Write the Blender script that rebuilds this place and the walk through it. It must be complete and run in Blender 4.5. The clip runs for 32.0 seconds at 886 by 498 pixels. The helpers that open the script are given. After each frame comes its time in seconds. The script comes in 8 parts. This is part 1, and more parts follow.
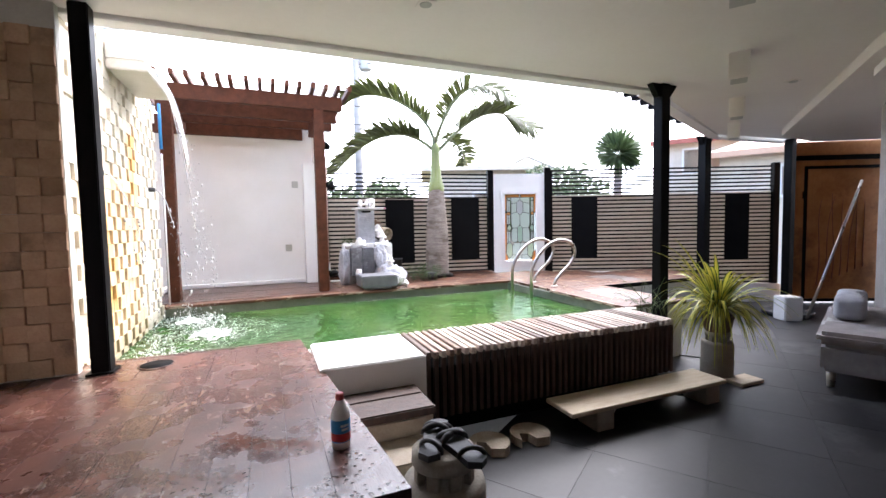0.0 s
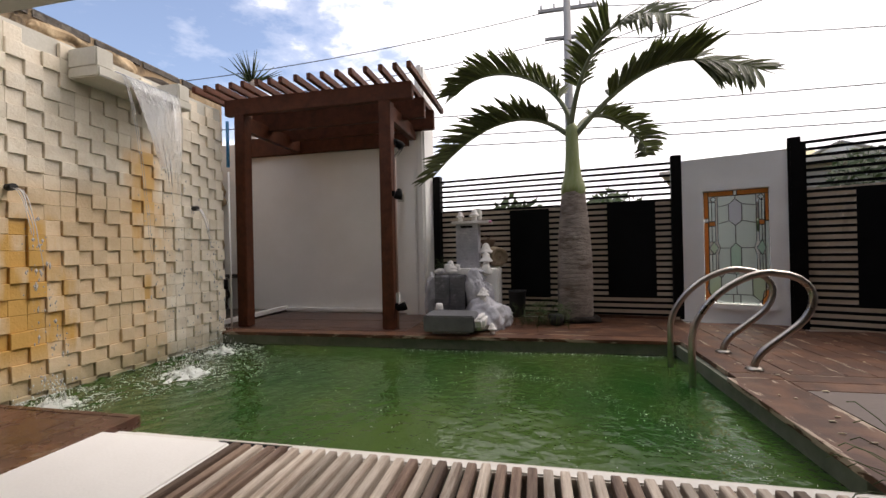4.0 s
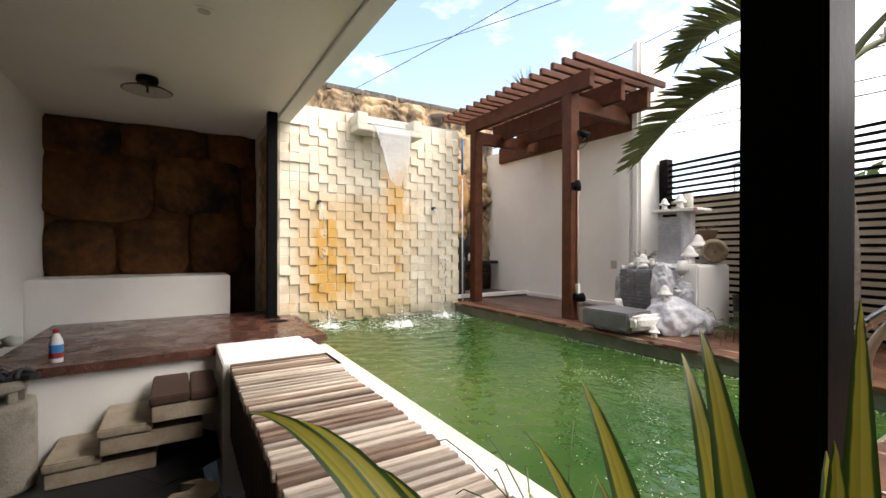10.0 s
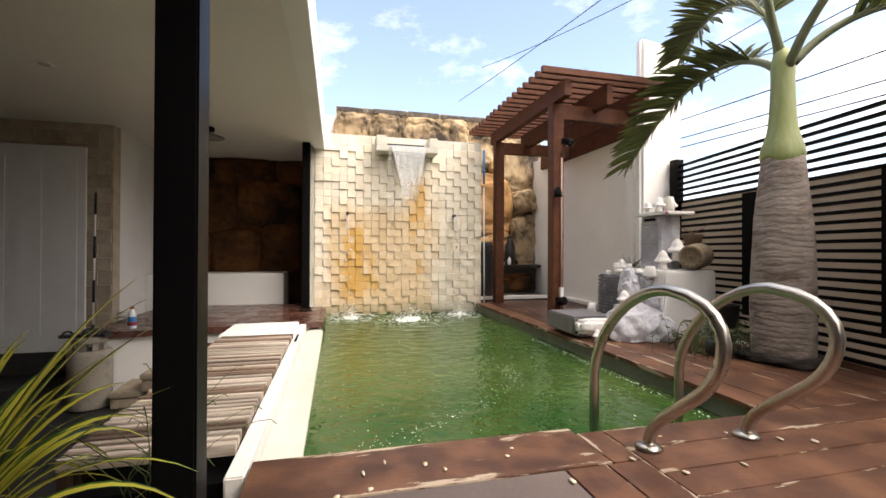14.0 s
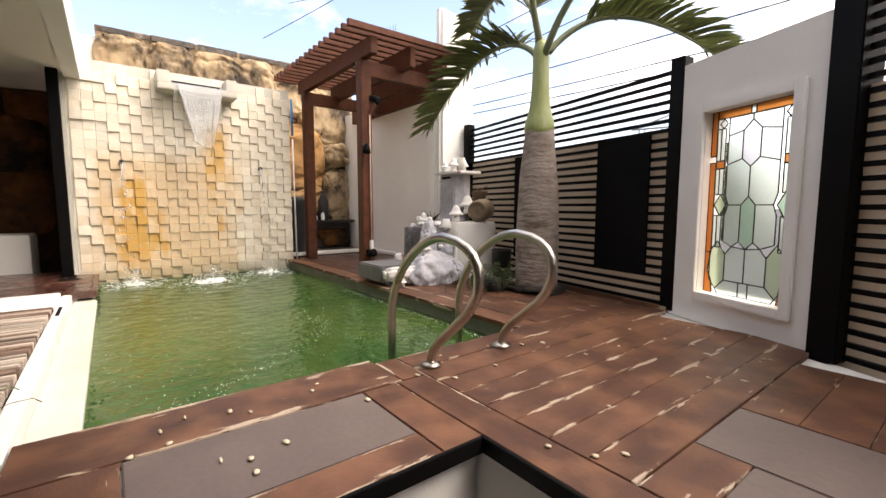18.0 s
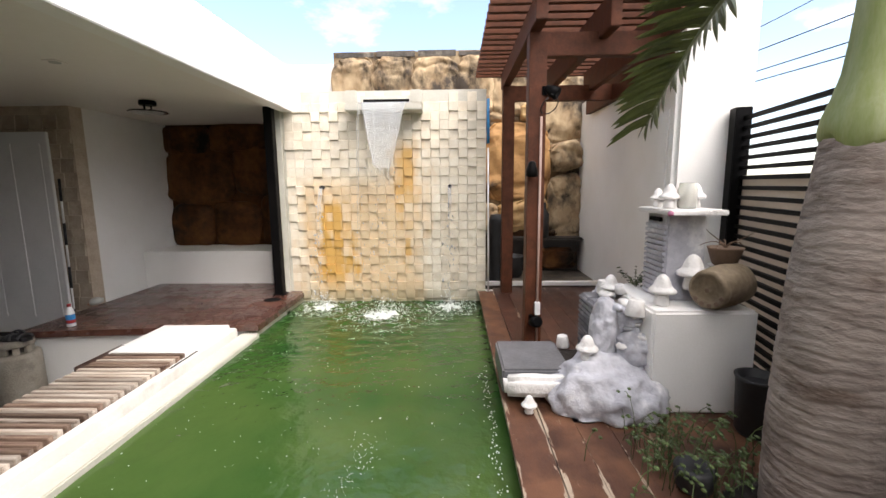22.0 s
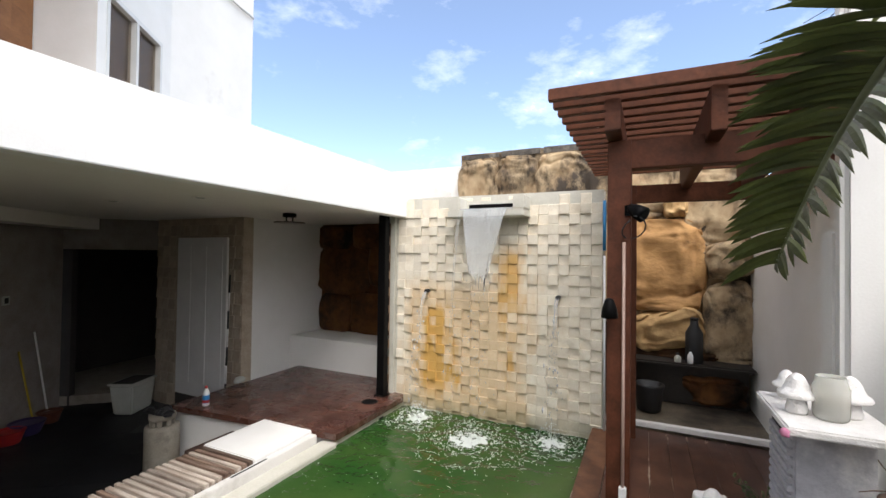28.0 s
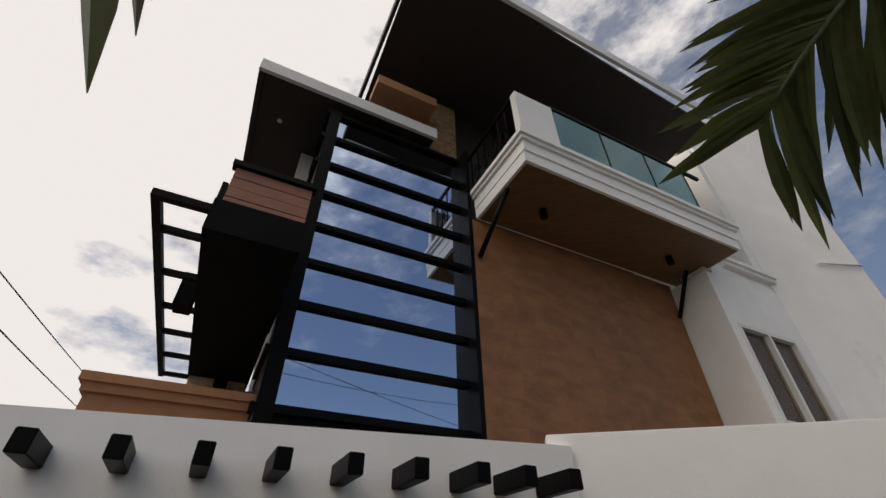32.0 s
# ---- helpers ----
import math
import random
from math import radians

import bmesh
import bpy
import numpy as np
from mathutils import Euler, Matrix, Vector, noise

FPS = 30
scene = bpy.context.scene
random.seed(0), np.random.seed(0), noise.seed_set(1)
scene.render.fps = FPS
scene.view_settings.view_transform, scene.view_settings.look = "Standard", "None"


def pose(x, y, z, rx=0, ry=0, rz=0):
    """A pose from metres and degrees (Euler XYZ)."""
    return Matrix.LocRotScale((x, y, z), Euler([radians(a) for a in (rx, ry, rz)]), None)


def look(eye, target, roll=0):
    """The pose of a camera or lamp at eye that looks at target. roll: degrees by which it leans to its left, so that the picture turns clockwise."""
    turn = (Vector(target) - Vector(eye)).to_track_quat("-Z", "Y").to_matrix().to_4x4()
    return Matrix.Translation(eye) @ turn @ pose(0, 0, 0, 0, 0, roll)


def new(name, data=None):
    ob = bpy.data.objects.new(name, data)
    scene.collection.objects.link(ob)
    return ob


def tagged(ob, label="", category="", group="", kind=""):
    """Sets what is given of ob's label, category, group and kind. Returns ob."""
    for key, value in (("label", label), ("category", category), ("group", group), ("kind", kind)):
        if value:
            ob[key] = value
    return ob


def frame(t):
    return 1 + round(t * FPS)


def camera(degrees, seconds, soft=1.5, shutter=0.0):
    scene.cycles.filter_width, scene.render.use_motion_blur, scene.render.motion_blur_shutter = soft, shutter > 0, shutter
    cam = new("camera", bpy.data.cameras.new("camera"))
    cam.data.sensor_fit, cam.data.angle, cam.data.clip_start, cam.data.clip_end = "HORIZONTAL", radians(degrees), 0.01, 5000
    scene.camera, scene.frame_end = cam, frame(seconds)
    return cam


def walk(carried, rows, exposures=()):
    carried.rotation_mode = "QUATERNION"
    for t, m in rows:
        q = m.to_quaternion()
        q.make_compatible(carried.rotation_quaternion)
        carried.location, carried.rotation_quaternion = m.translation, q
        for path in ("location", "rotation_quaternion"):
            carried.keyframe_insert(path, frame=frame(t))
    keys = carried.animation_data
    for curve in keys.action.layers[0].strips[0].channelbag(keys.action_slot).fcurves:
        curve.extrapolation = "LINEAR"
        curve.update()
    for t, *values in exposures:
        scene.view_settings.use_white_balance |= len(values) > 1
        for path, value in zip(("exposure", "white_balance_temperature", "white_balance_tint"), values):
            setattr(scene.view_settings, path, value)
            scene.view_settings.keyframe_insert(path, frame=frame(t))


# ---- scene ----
cam = camera(91.6, 32.0)
METRES, EYE, TILT, LEAN, TURN = 12.0, 1.418, 0.0, 0.0, -22.2
ROWS = [
    (0.0, 0.0, 0.0, 0.0, -0.06, -3.33, 1.06),
    (0.5, 0.0072, 0.0102, -0.0029, 0.62, -2.72, 1.12),
    (1.0, 0.0192, 0.0292, -0.0041, 1.03, -2.09, 1.19),
    (1.5, 0.0267, 0.0539, -0.004, 1.57, -1.55, 1.22),
    (2.0, 0.0354, 0.0776, -0.0047, 5.85, -1.03, 1.18),
    (2.5, 0.0501, 0.1031, -0.0048, 17.54, -0.48, 1.02),
    (4.5, 0.1402, 0.2114, -0.0048, 39.18, 0.68, 1.18),
    (5.0, 0.1632, 0.2283, -0.0053, 45.91, 0.83, 0.95),
    (5.5, 0.1792, 0.2414, -0.0073, 53.08, 1.11, 0.61),
    (6.0, 0.1992, 0.2456, -0.0087, 64.92, 1.13, 0.09),
    (6.5, 0.213, 0.2431, -0.0073, 72.1, 0.94, -0.17),
    (7.0, 0.2197, 0.2417, -0.0074, 73.91, 0.84, -0.21),
    (7.5, 0.2244, 0.2444, -0.0089, 75.18, 0.63, -0.23),
    (8.0, 0.2257, 0.2494, -0.0107, 76.05, 0.44, -0.21),
    (8.5, 0.2253, 0.2569, -0.0114, 77.89, 0.32, -0.25),
    (9.0, 0.2286, 0.2608, -0.0111, 79.93, 0.16, -0.28),
    (9.5, 0.2249, 0.2717, -0.0109, 80.88, 0.01, -0.23),
    (10.0, 0.2197, 0.2953, -0.0095, 80.88, -0.15, -0.13),
    (10.5, 0.2178, 0.3145, -0.0082, 81.14, -0.12, -0.04),
    (11.0, 0.2322, 0.3295, -0.0046, 87.92, -0.12, -0.11),
    (11.5, 0.2533, 0.3485, -0.0024, 95.04, 0.14, -0.24),
    (12.0, 0.274, 0.3624, -0.0023, 96.08, 0.18, -0.23),
    (12.5, 0.2863, 0.3793, -0.0038, 97.16, 0.17, -0.26),
    (13.0, 0.2815, 0.3975, -0.004, 97.73, 0.2, -0.16),
    (13.5, 0.267, 0.4083, -0.0063, 98.1, 0.38, -0.16),
    (15.5, 0.2627, 0.4315, -0.0104, 98.57, 0.04, -0.4),
    (16.0, 0.2711, 0.4256, -0.0098, 85.88, -0.45, -0.62),
    (16.5, 0.2794, 0.421, -0.0075, 78.4, -1.33, -0.78),
    (17.0, 0.2835, 0.4187, -0.0078, 76.61, -2.54, -0.54),
    (17.5, 0.2826, 0.4194, -0.0081, 75.67, -4.04, -0.26),
    (18.0, 0.2769, 0.4242, -0.0088, 74.5, -5.58, -0.03),
    (18.5, 0.2614, 0.4351, -0.0102, 73.41, -6.65, 0.1),
    (19.0, 0.2431, 0.4451, -0.0128, 72.99, -7.29, 0.12),
    (19.5, 0.2175, 0.4542, -0.0066, 76.88, -7.84, 0.45),
    (20.0, 0.2026, 0.467, 0.0099, 86.37, -8.19, 1.27),
    (20.5, 0.1955, 0.477, 0.0255, 99.81, -8.4, 1.99),
    (21.0, 0.1793, 0.485, 0.0309, 104.52, -8.41, 1.25),
    (21.5, 0.1572, 0.5024, 0.0308, 105.93, -8.49, 0.49),
    (22.0, 0.1417, 0.5195, 0.0341, 113.75, -8.47, 0.56),
    (22.5, 0.1267, 0.5277, 0.0352, 121.7, -8.28, 0.25),
    (23.0, 0.1151, 0.5365, 0.0336, 127.73, -8.13, -0.08),
    (23.5, 0.1016, 0.5441, 0.0357, 137.24, -7.99, -0.01),
    (24.0, 0.0842, 0.5457, 0.036, 140.82, -7.72, -0.42),
    (24.5, 0.0651, 0.5535, 0.0348, 142.27, -7.44, -0.51),
    (25.0, 0.055, 0.562, 0.0384, 140.21, -7.1, -0.54),
    (25.5, 0.052, 0.5642, 0.0415, 131.63, -6.79, -1.17),
    (27.5, 0.0647, 0.557, 0.0584, 128.4, -5.4, -0.67),
    (28.0, 0.0738, 0.5575, 0.0662, 137.38, 0.91, -0.76),
    (28.5, 0.0825, 0.5599, 0.0719, 148.82, 9.64, -1.95),
    (29.0, 0.0912, 0.5642, 0.0764, 158.57, 17.32, -1.74),
    (29.5, 0.0989, 0.5703, 0.0802, 170.11, 23.59, -1.22),
    (30.0, 0.105, 0.5793, 0.0828, 186.61, 28.04, -0.97),
    (30.5, 0.1086, 0.586, 0.0844, 198.68, 31.5, -0.66),
    (31.0, 0.1093, 0.5892, 0.0851, 206.2, 34.34, -0.46),
    (31.5, 0.1074, 0.5899, 0.0861, 209.07, 36.45, -0.04),
    (32.0, 0.1057, 0.5872, 0.0841, 210.54, 38.18, 0.49),
]
EXPOSURES = [(0.0, 2.78, 6100, 18), (1.0, 2.42, 6150, 18), (2.0, 1.60, 6350, 16), (2.5, 1.32, 6600, 16), (4.5, 0.25, 7300, 18), (5.0, 0.15, 7500, 18), (6.0, 0.85, 7400, 17), (7.0, 1.4, 7300, 16),
             (9.0, 1.6, 7100, 14), (10.4, 1.52, 7150, 14), (12.0, 1.88, 7300, 15), (13.0, 1.58, 7350, 15), (16.0, 1.28, 7500, 18), (18.0, 1.42, 7550, 18), (19.0, 1.48, 7600, 18), (20.0, 1.35, 7400, 17),
             (21.0, 1.42, 7100, 16), (23.0, 1.32, 6700, 14), (25.5, 1.10, 6750, 13), (27.5, 0.98, 6600, 13), (28.5, 0.90, 6600, 12), (30.0, 0.66, 6750, 12), (31.0, -0.52, 7250, 15), (32.0, -0.68, 7300, 15)]
walk(cam, [(t, pose(0, 0, EYE, TILT, LEAN, TURN) @ pose(METRES * x, METRES * y, METRES * z, 90 + pitch, roll, yaw)) for t, x, y, z, yaw, pitch, roll in ROWS],
     exposures=EXPOSURES)

# ---- world and sun ----
world = bpy.data.worlds.new("world")
scene.world = world
world.use_nodes = True
wn, wl = world.node_tree.nodes, world.node_tree.links
wn.clear()
w_out = wn.new("ShaderNodeOutputWorld")
w_bg = wn.new("ShaderNodeBackground")
w_sky = wn.new("ShaderNodeTexSky")
w_sky.sky_type = "NISHITA"
w_sky.sun_disc = False
w_sky.dust_density = 0.8
w_sky.ozone_density = 2.5
w_sky.sun_elevation = radians(58)
w_sky.sun_rotation = radians(52)
w_co = wn.new("ShaderNodeTexCoord")
w_map = wn.new("ShaderNodeMapping")
w_map.inputs["Scale"].default_value = (1.0, 1.0, 2.2)
w_n1 = wn.new("ShaderNodeTexNoise")
w_n1.inputs["Scale"].default_value = 4.6
w_n1.inputs["Detail"].default_value = 8.0
w_n1.inputs["Roughness"].default_value = 0.62
w_sep = wn.new("ShaderNodeSeparateXYZ")
w_grad = wn.new("ShaderNodeMath")          # thicker cloud towards the street
w_grad.operation = "MULTIPLY_ADD"
w_grad.inputs[1].default_value = 0.26
w_gx = wn.new("ShaderNodeMath")
w_gx.operation = "MULTIPLY_ADD"
w_gx.inputs[1].default_value = 0.48
w_ramp = wn.new("ShaderNodeValToRGB")
w_ramp.color_ramp.elements[0].position = 0.46
w_ramp.color_ramp.elements[0].color = (0.03, 0.03, 0.03, 1)      # thin haze
w_ramp.color_ramp.elements[1].position = 0.74
w_thin = w_ramp.color_ramp.elements.new(0.58)
w_thin.color = (0.20, 0.20, 0.20, 1)
w_mix = wn.new("ShaderNodeMix")
w_mix.data_type = "RGBA"
w_mix.inputs[7].default_value = (8.6, 8.9, 9.3, 1)
wl.new(w_co.outputs["Generated"], w_map.inputs["Vector"])
wl.new(w_map.outputs["Vector"], w_n1.inputs["Vector"])
wl.new(w_co.outputs["Generated"], w_sep.inputs[0])
w_max = wn.new("ShaderNodeMath")
w_max.operation = "MAXIMUM"
w_max.inputs[1].default_value = -0.085
w_add = wn.new("ShaderNodeMath")
w_add.operation = "ADD"
w_grad.inputs[2].default_value = 0.09
wl.new(w_sep.outputs["Y"], w_grad.inputs[0])
wl.new(w_sep.outputs["X"], w_gx.inputs[0])
wl.new(w_grad.outputs[0], w_gx.inputs[2])
wl.new(w_gx.outputs[0], w_max.inputs[0])
w_high = wn.new("ShaderNodeMapRange")      # broken cloud overhead
w_high.inputs["From Min"].default_value = 0.50
w_high.inputs["From Max"].default_value = 0.90
w_high.inputs["To Max"].default_value = 0.22
w_sum = wn.new("ShaderNodeMath")
w_sum.operation = "ADD"
wl.new(w_sep.outputs["Z"], w_high.inputs["Value"])
wl.new(w_high.outputs["Result"], w_sum.inputs[1])
wl.new(w_max.outputs[0], w_sum.inputs[0])
wl.new(w_sum.outputs[0], w_add.inputs[0])
wl.new(w_n1.outputs["Fac"], w_add.inputs[1])
wl.new(w_add.outputs[0], w_ramp.inputs["Fac"])
wl.new(w_ramp.outputs["Color"], w_mix.inputs[0])
wl.new(w_sky.outputs["Color"], w_mix.inputs[6])
wl.new(w_mix.outputs[2], w_bg.inputs["Color"])
w_bg.inputs["Strength"].default_value = 0.15
wl.new(w_bg.outputs[0], w_out.inputs["Surface"])

sun = new("sun", bpy.data.lights.new("sun", "SUN"))
sun.data.energy = 1.5
sun.data.angle = radians(38)
sun.data.color = (1.0, 0.96, 0.9)
sun.matrix_world = look((0, 0, 20), (-7.6, -6.0, 7.0))

# ---- materials ----


def nodes_of(name):
    m = bpy.data.materials.new(name)
    m.use_nodes = True
    nt = m.node_tree
    return m, nt.nodes, nt.links, nt.nodes["Principled BSDF"]


def mat(name, col, col2=None, rough=0.6, metal=0.0, scale=4.0, bump=0.15, bscale=60.0, rnd=0.0, stretch=(1, 1, 1),
        stain=None, stain_at=(0.55, 0.75), spec=0.5, rough2=None, local=False, island=0.0):
    """Two colours mixed by noise at two scales, an optional stain colour, fine relief, and variation from piece to piece."""
    m, n, l, b = nodes_of(name)
    col2 = col2 or tuple(c * 0.78 for c in col)
    if local:
        src = n.new("ShaderNodeTexCoord").outputs["Object"]
    else:
        src = n.new("ShaderNodeNewGeometry").outputs["Position"]
    mp = n.new("ShaderNodeMapping")
    mp.inputs["Scale"].default_value = stretch
    l.new(src, mp.inputs["Vector"])
    vec = mp.outputs["Vector"]
    if rnd:
        oi = n.new("ShaderNodeObjectInfo")
        off = n.new("ShaderNodeVectorMath")
        off.operation = "MULTIPLY_ADD"
        l.new(oi.outputs["Random"], off.inputs[0])
        off.inputs[1].default_value = (7, 13, 5)
        l.new(vec, off.inputs[2])
        vec = off.outputs[0]
    a = n.new("ShaderNodeTexNoise")
    a.inputs["Scale"].default_value = scale
    a.inputs["Detail"].default_value = 6
    a.inputs["Roughness"].default_value = 0.6
    l.new(vec, a.inputs["Vector"])
    f = n.new("ShaderNodeTexNoise")
    f.inputs["Scale"].default_value = bscale
    f.inputs["Detail"].default_value = 4
    l.new(vec, f.inputs["Vector"])
    ramp = n.new("ShaderNodeValToRGB")
    ramp.color_ramp.elements[0].position, ramp.color_ramp.elements[1].position = 0.32, 0.70
    ramp.color_ramp.elements[0].color, ramp.color_ramp.elements[1].color = (*col2, 1), (*col, 1)
    mixf = n.new("ShaderNodeMath")
    mixf.operation = "MULTIPLY_ADD"
    l.new(f.outputs["Fac"], mixf.inputs[0])
    mixf.inputs[1].default_value = 0.35
    sub = n.new("ShaderNodeMath")
    sub.operation = "SUBTRACT"
    l.new(a.outputs["Fac"], sub.inputs[0])
    sub.inputs[1].default_value = 0.175
    l.new(sub.outputs[0], mixf.inputs[2])
    l.new(mixf.outputs[0], ramp.inputs["Fac"])
    out = ramp.outputs["Color"]
    if stain:
        s = n.new("ShaderNodeTexNoise")
        s.inputs["Scale"].default_value = scale * 0.45
        s.inputs["Detail"].default_value = 8
        s.inputs["Roughness"].default_value = 0.68
        l.new(vec, s.inputs["Vector"])
        sr = n.new("ShaderNodeMapRange")
        sr.inputs["From Min"].default_value, sr.inputs["From Max"].default_value = stain_at
        l.new(s.outputs["Fac"], sr.inputs["Value"])
        mx = n.new("ShaderNodeMix")
        mx.data_type = "RGBA"
        l.new(sr.outputs[0], mx.inputs[0])
        l.new(out, mx.inputs[6])
        mx.inputs[7].default_value = (*stain, 1)
        out = mx.outputs[2]
    if rnd or island:
        hv = n.new("ShaderNodeHueSaturation")
        mr = n.new("ShaderNodeMapRange")
        amount = rnd or island
        mr.inputs["To Min"].default_value, mr.inputs["To Max"].default_value = 1 - amount, 1 + amount
        if rnd:
            l.new(oi.outputs["Random"], mr.inputs["Value"])
        else:
            l.new(n.new("ShaderNodeNewGeometry").outputs["Random Per Island"], mr.inputs["Value"])
        l.new(mr.outputs[0], hv.inputs["Value"])
        l.new(out, hv.inputs["Color"])
        out = hv.outputs["Color"]
    l.new(out, b.inputs["Base Color"])
    rr = n.new("ShaderNodeMapRange")
    rr.inputs["To Min"].default_value, rr.inputs["To Max"].default_value = rough, (rough2 if rough2 is not None else min(1, rough + 0.15))
    l.new(a.outputs["Fac"], rr.inputs["Value"])
    l.new(rr.outputs[0], b.inputs["Roughness"])
    b.inputs["Metallic"].default_value = metal
    b.inputs["Specular IOR Level"].default_value = spec
    if bump:
        bp = n.new("ShaderNodeBump")
        bp.inputs["Strength"].default_value = bump
        bp.inputs["Distance"].default_value = 0.02
        l.new(mixf.outputs[0], bp.inputs["Height"])
        l.new(bp.outputs[0], b.inputs["Normal"])
    return m


WHITE = mat("white_plaster", (0.87, 0.86, 0.84), (0.80, 0.79, 0.76), 0.75, bump=0.12, bscale=90, scale=1.6, stain=(0.60, 0.57, 0.51), stain_at=(0.62, 0.85))
WHITE_OLD = mat("weathered_white_plaster", (0.78, 0.76, 0.73), (0.68, 0.66, 0.62), 0.75, bump=0.2, bscale=70, scale=2.2, stain=(0.36, 0.33, 0.28), stain_at=(0.60, 0.82))
# Warm tint puts the light reflected off the deck into the ceiling colour.
CEIL = mat("white_ceiling_paint", (0.82, 0.79, 0.74), (0.77, 0.735, 0.68), 0.45, bump=0.04, scale=0.9, bscale=30)
BLACK = mat("black_painted_steel", (0.0035, 0.0035, 0.004), (0.006, 0.0055, 0.0055), 0.34, bump=0.06, bscale=40, scale=3, spec=0.07)
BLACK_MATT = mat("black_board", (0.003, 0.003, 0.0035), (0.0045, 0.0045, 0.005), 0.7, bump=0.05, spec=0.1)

def deck_material(name, col, col2, rough, rough2, across, peel, spec=0.5, seam=0.20, grain=(30, 5), worn=0.85):
    """Stained deck boards whose finish has worn to pale wood along the board edges and in scuffs."""
    stretch = (5, 1, 5) if across == "X" else (1, 5, 5)
    m = mat(name, col, col2, rough, bump=0.18, bscale=45, scale=2.2, rnd=0.10, stretch=stretch, rough2=rough2, spec=spec)
    n, l = m.node_tree.nodes, m.node_tree.links
    b = n["Principled BSDF"]
    base = b.inputs["Base Color"].links[0].from_socket
    pos = n.new("ShaderNodeNewGeometry").outputs["Position"]
    # broad patches: orange-brown against dark brown
    big = n.new("ShaderNodeTexNoise"); big.inputs["Scale"].default_value = 5.0; big.inputs["Detail"].default_value = 6
    l.new(pos, big.inputs["Vector"])
    br = n.new("ShaderNodeMapRange")
    br.inputs["From Min"].default_value, br.inputs["From Max"].default_value = 0.44, 0.66
    br.inputs["To Max"].default_value = 0.75
    l.new(big.outputs["Fac"], br.inputs["Value"])
    m1 = n.new("ShaderNodeMix"); m1.data_type = "RGBA"
    l.new(br.outputs[0], m1.inputs[0]); l.new(base, m1.inputs[6])
    m1.inputs[7].default_value = (col[0] * 1.75, col[1] * 1.85, col[2] * 1.7, 1)
    # nearness to the board's long edges
    gen = n.new("ShaderNodeTexCoord").outputs["Generated"]
    sep = n.new("ShaderNodeSeparateXYZ"); l.new(gen, sep.inputs[0])
    c = n.new("ShaderNodeMath"); c.operation = "SUBTRACT"; c.inputs[1].default_value = 0.5
    l.new(sep.outputs[across], c.inputs[0])
    a = n.new("ShaderNodeMath"); a.operation = "ABSOLUTE"; l.new(c.outputs[0], a.inputs[0])
    edge = n.new("ShaderNodeMapRange")
    edge.inputs["From Min"].default_value, edge.inputs["From Max"].default_value = 0.30, 0.50
    edge.inputs["To Max"].default_value = seam
    l.new(a.outputs[0], edge.inputs["Value"])
    mp = n.new("ShaderNodeMapping")
    mp.inputs["Scale"].default_value = (grain[0], grain[1], 20) if across == "X" else (grain[1], grain[0], 20)
    l.new(pos, mp.inputs["Vector"])
    f = n.new("ShaderNodeTexNoise"); f.inputs["Scale"].default_value = 1.0; f.inputs["Detail"].default_value = 5; f.inputs["Roughness"].default_value = 0.65
    l.new(mp.outputs[0], f.inputs["Vector"])
    patch = n.new("ShaderNodeTexNoise"); patch.inputs["Scale"].default_value = 1.7; patch.inputs["Detail"].default_value = 2
    l.new(pos, patch.inputs["Vector"])
    s1 = n.new("ShaderNodeMath"); s1.operation = "ADD"
    l.new(f.outputs["Fac"], s1.inputs[0]); l.new(edge.outputs[0], s1.inputs[1])
    s2 = n.new("ShaderNodeMath"); s2.operation = "MULTIPLY_ADD"; s2.inputs[1].default_value = 0.55
    l.new(patch.outputs["Fac"], s2.inputs[0]); l.new(s1.outputs[0], s2.inputs[2])
    r = n.new("ShaderNodeMapRange")
    r.inputs["From Min"].default_value, r.inputs["From Max"].default_value = 1.035 - peel, 1.075 - peel
    r.inputs["To Max"].default_value = worn
    l.new(s2.outputs[0], r.inputs["Value"])
    m2 = n.new("ShaderNodeMix"); m2.data_type = "RGBA"
    l.new(r.outputs[0], m2.inputs[0]); l.new(m1.outputs[2], m2.inputs[6])
    m2.inputs[7].default_value = (0.46, 0.37, 0.28, 1)
    l.new(m2.outputs[2], b.inputs["Base Color"])
    return m


DECK = deck_material("worn_brown_decking", (0.108, 0.047, 0.027), (0.060, 0.026, 0.016), 0.38, 0.64, "X", 0.045, spec=0.32)
DECK_X = deck_material("worn_brown_deck_border", (0.108, 0.047, 0.027), (0.060, 0.026, 0.016), 0.38, 0.64, "Y", 0.03, spec=0.32)
DECK_WET = deck_material("wet_varnished_decking", (0.088, 0.037, 0.028), (0.056, 0.023, 0.017), 0.18, 0.46, "X", 0.13, seam=0.03, grain=(34, 15), worn=0.30, spec=0.75)


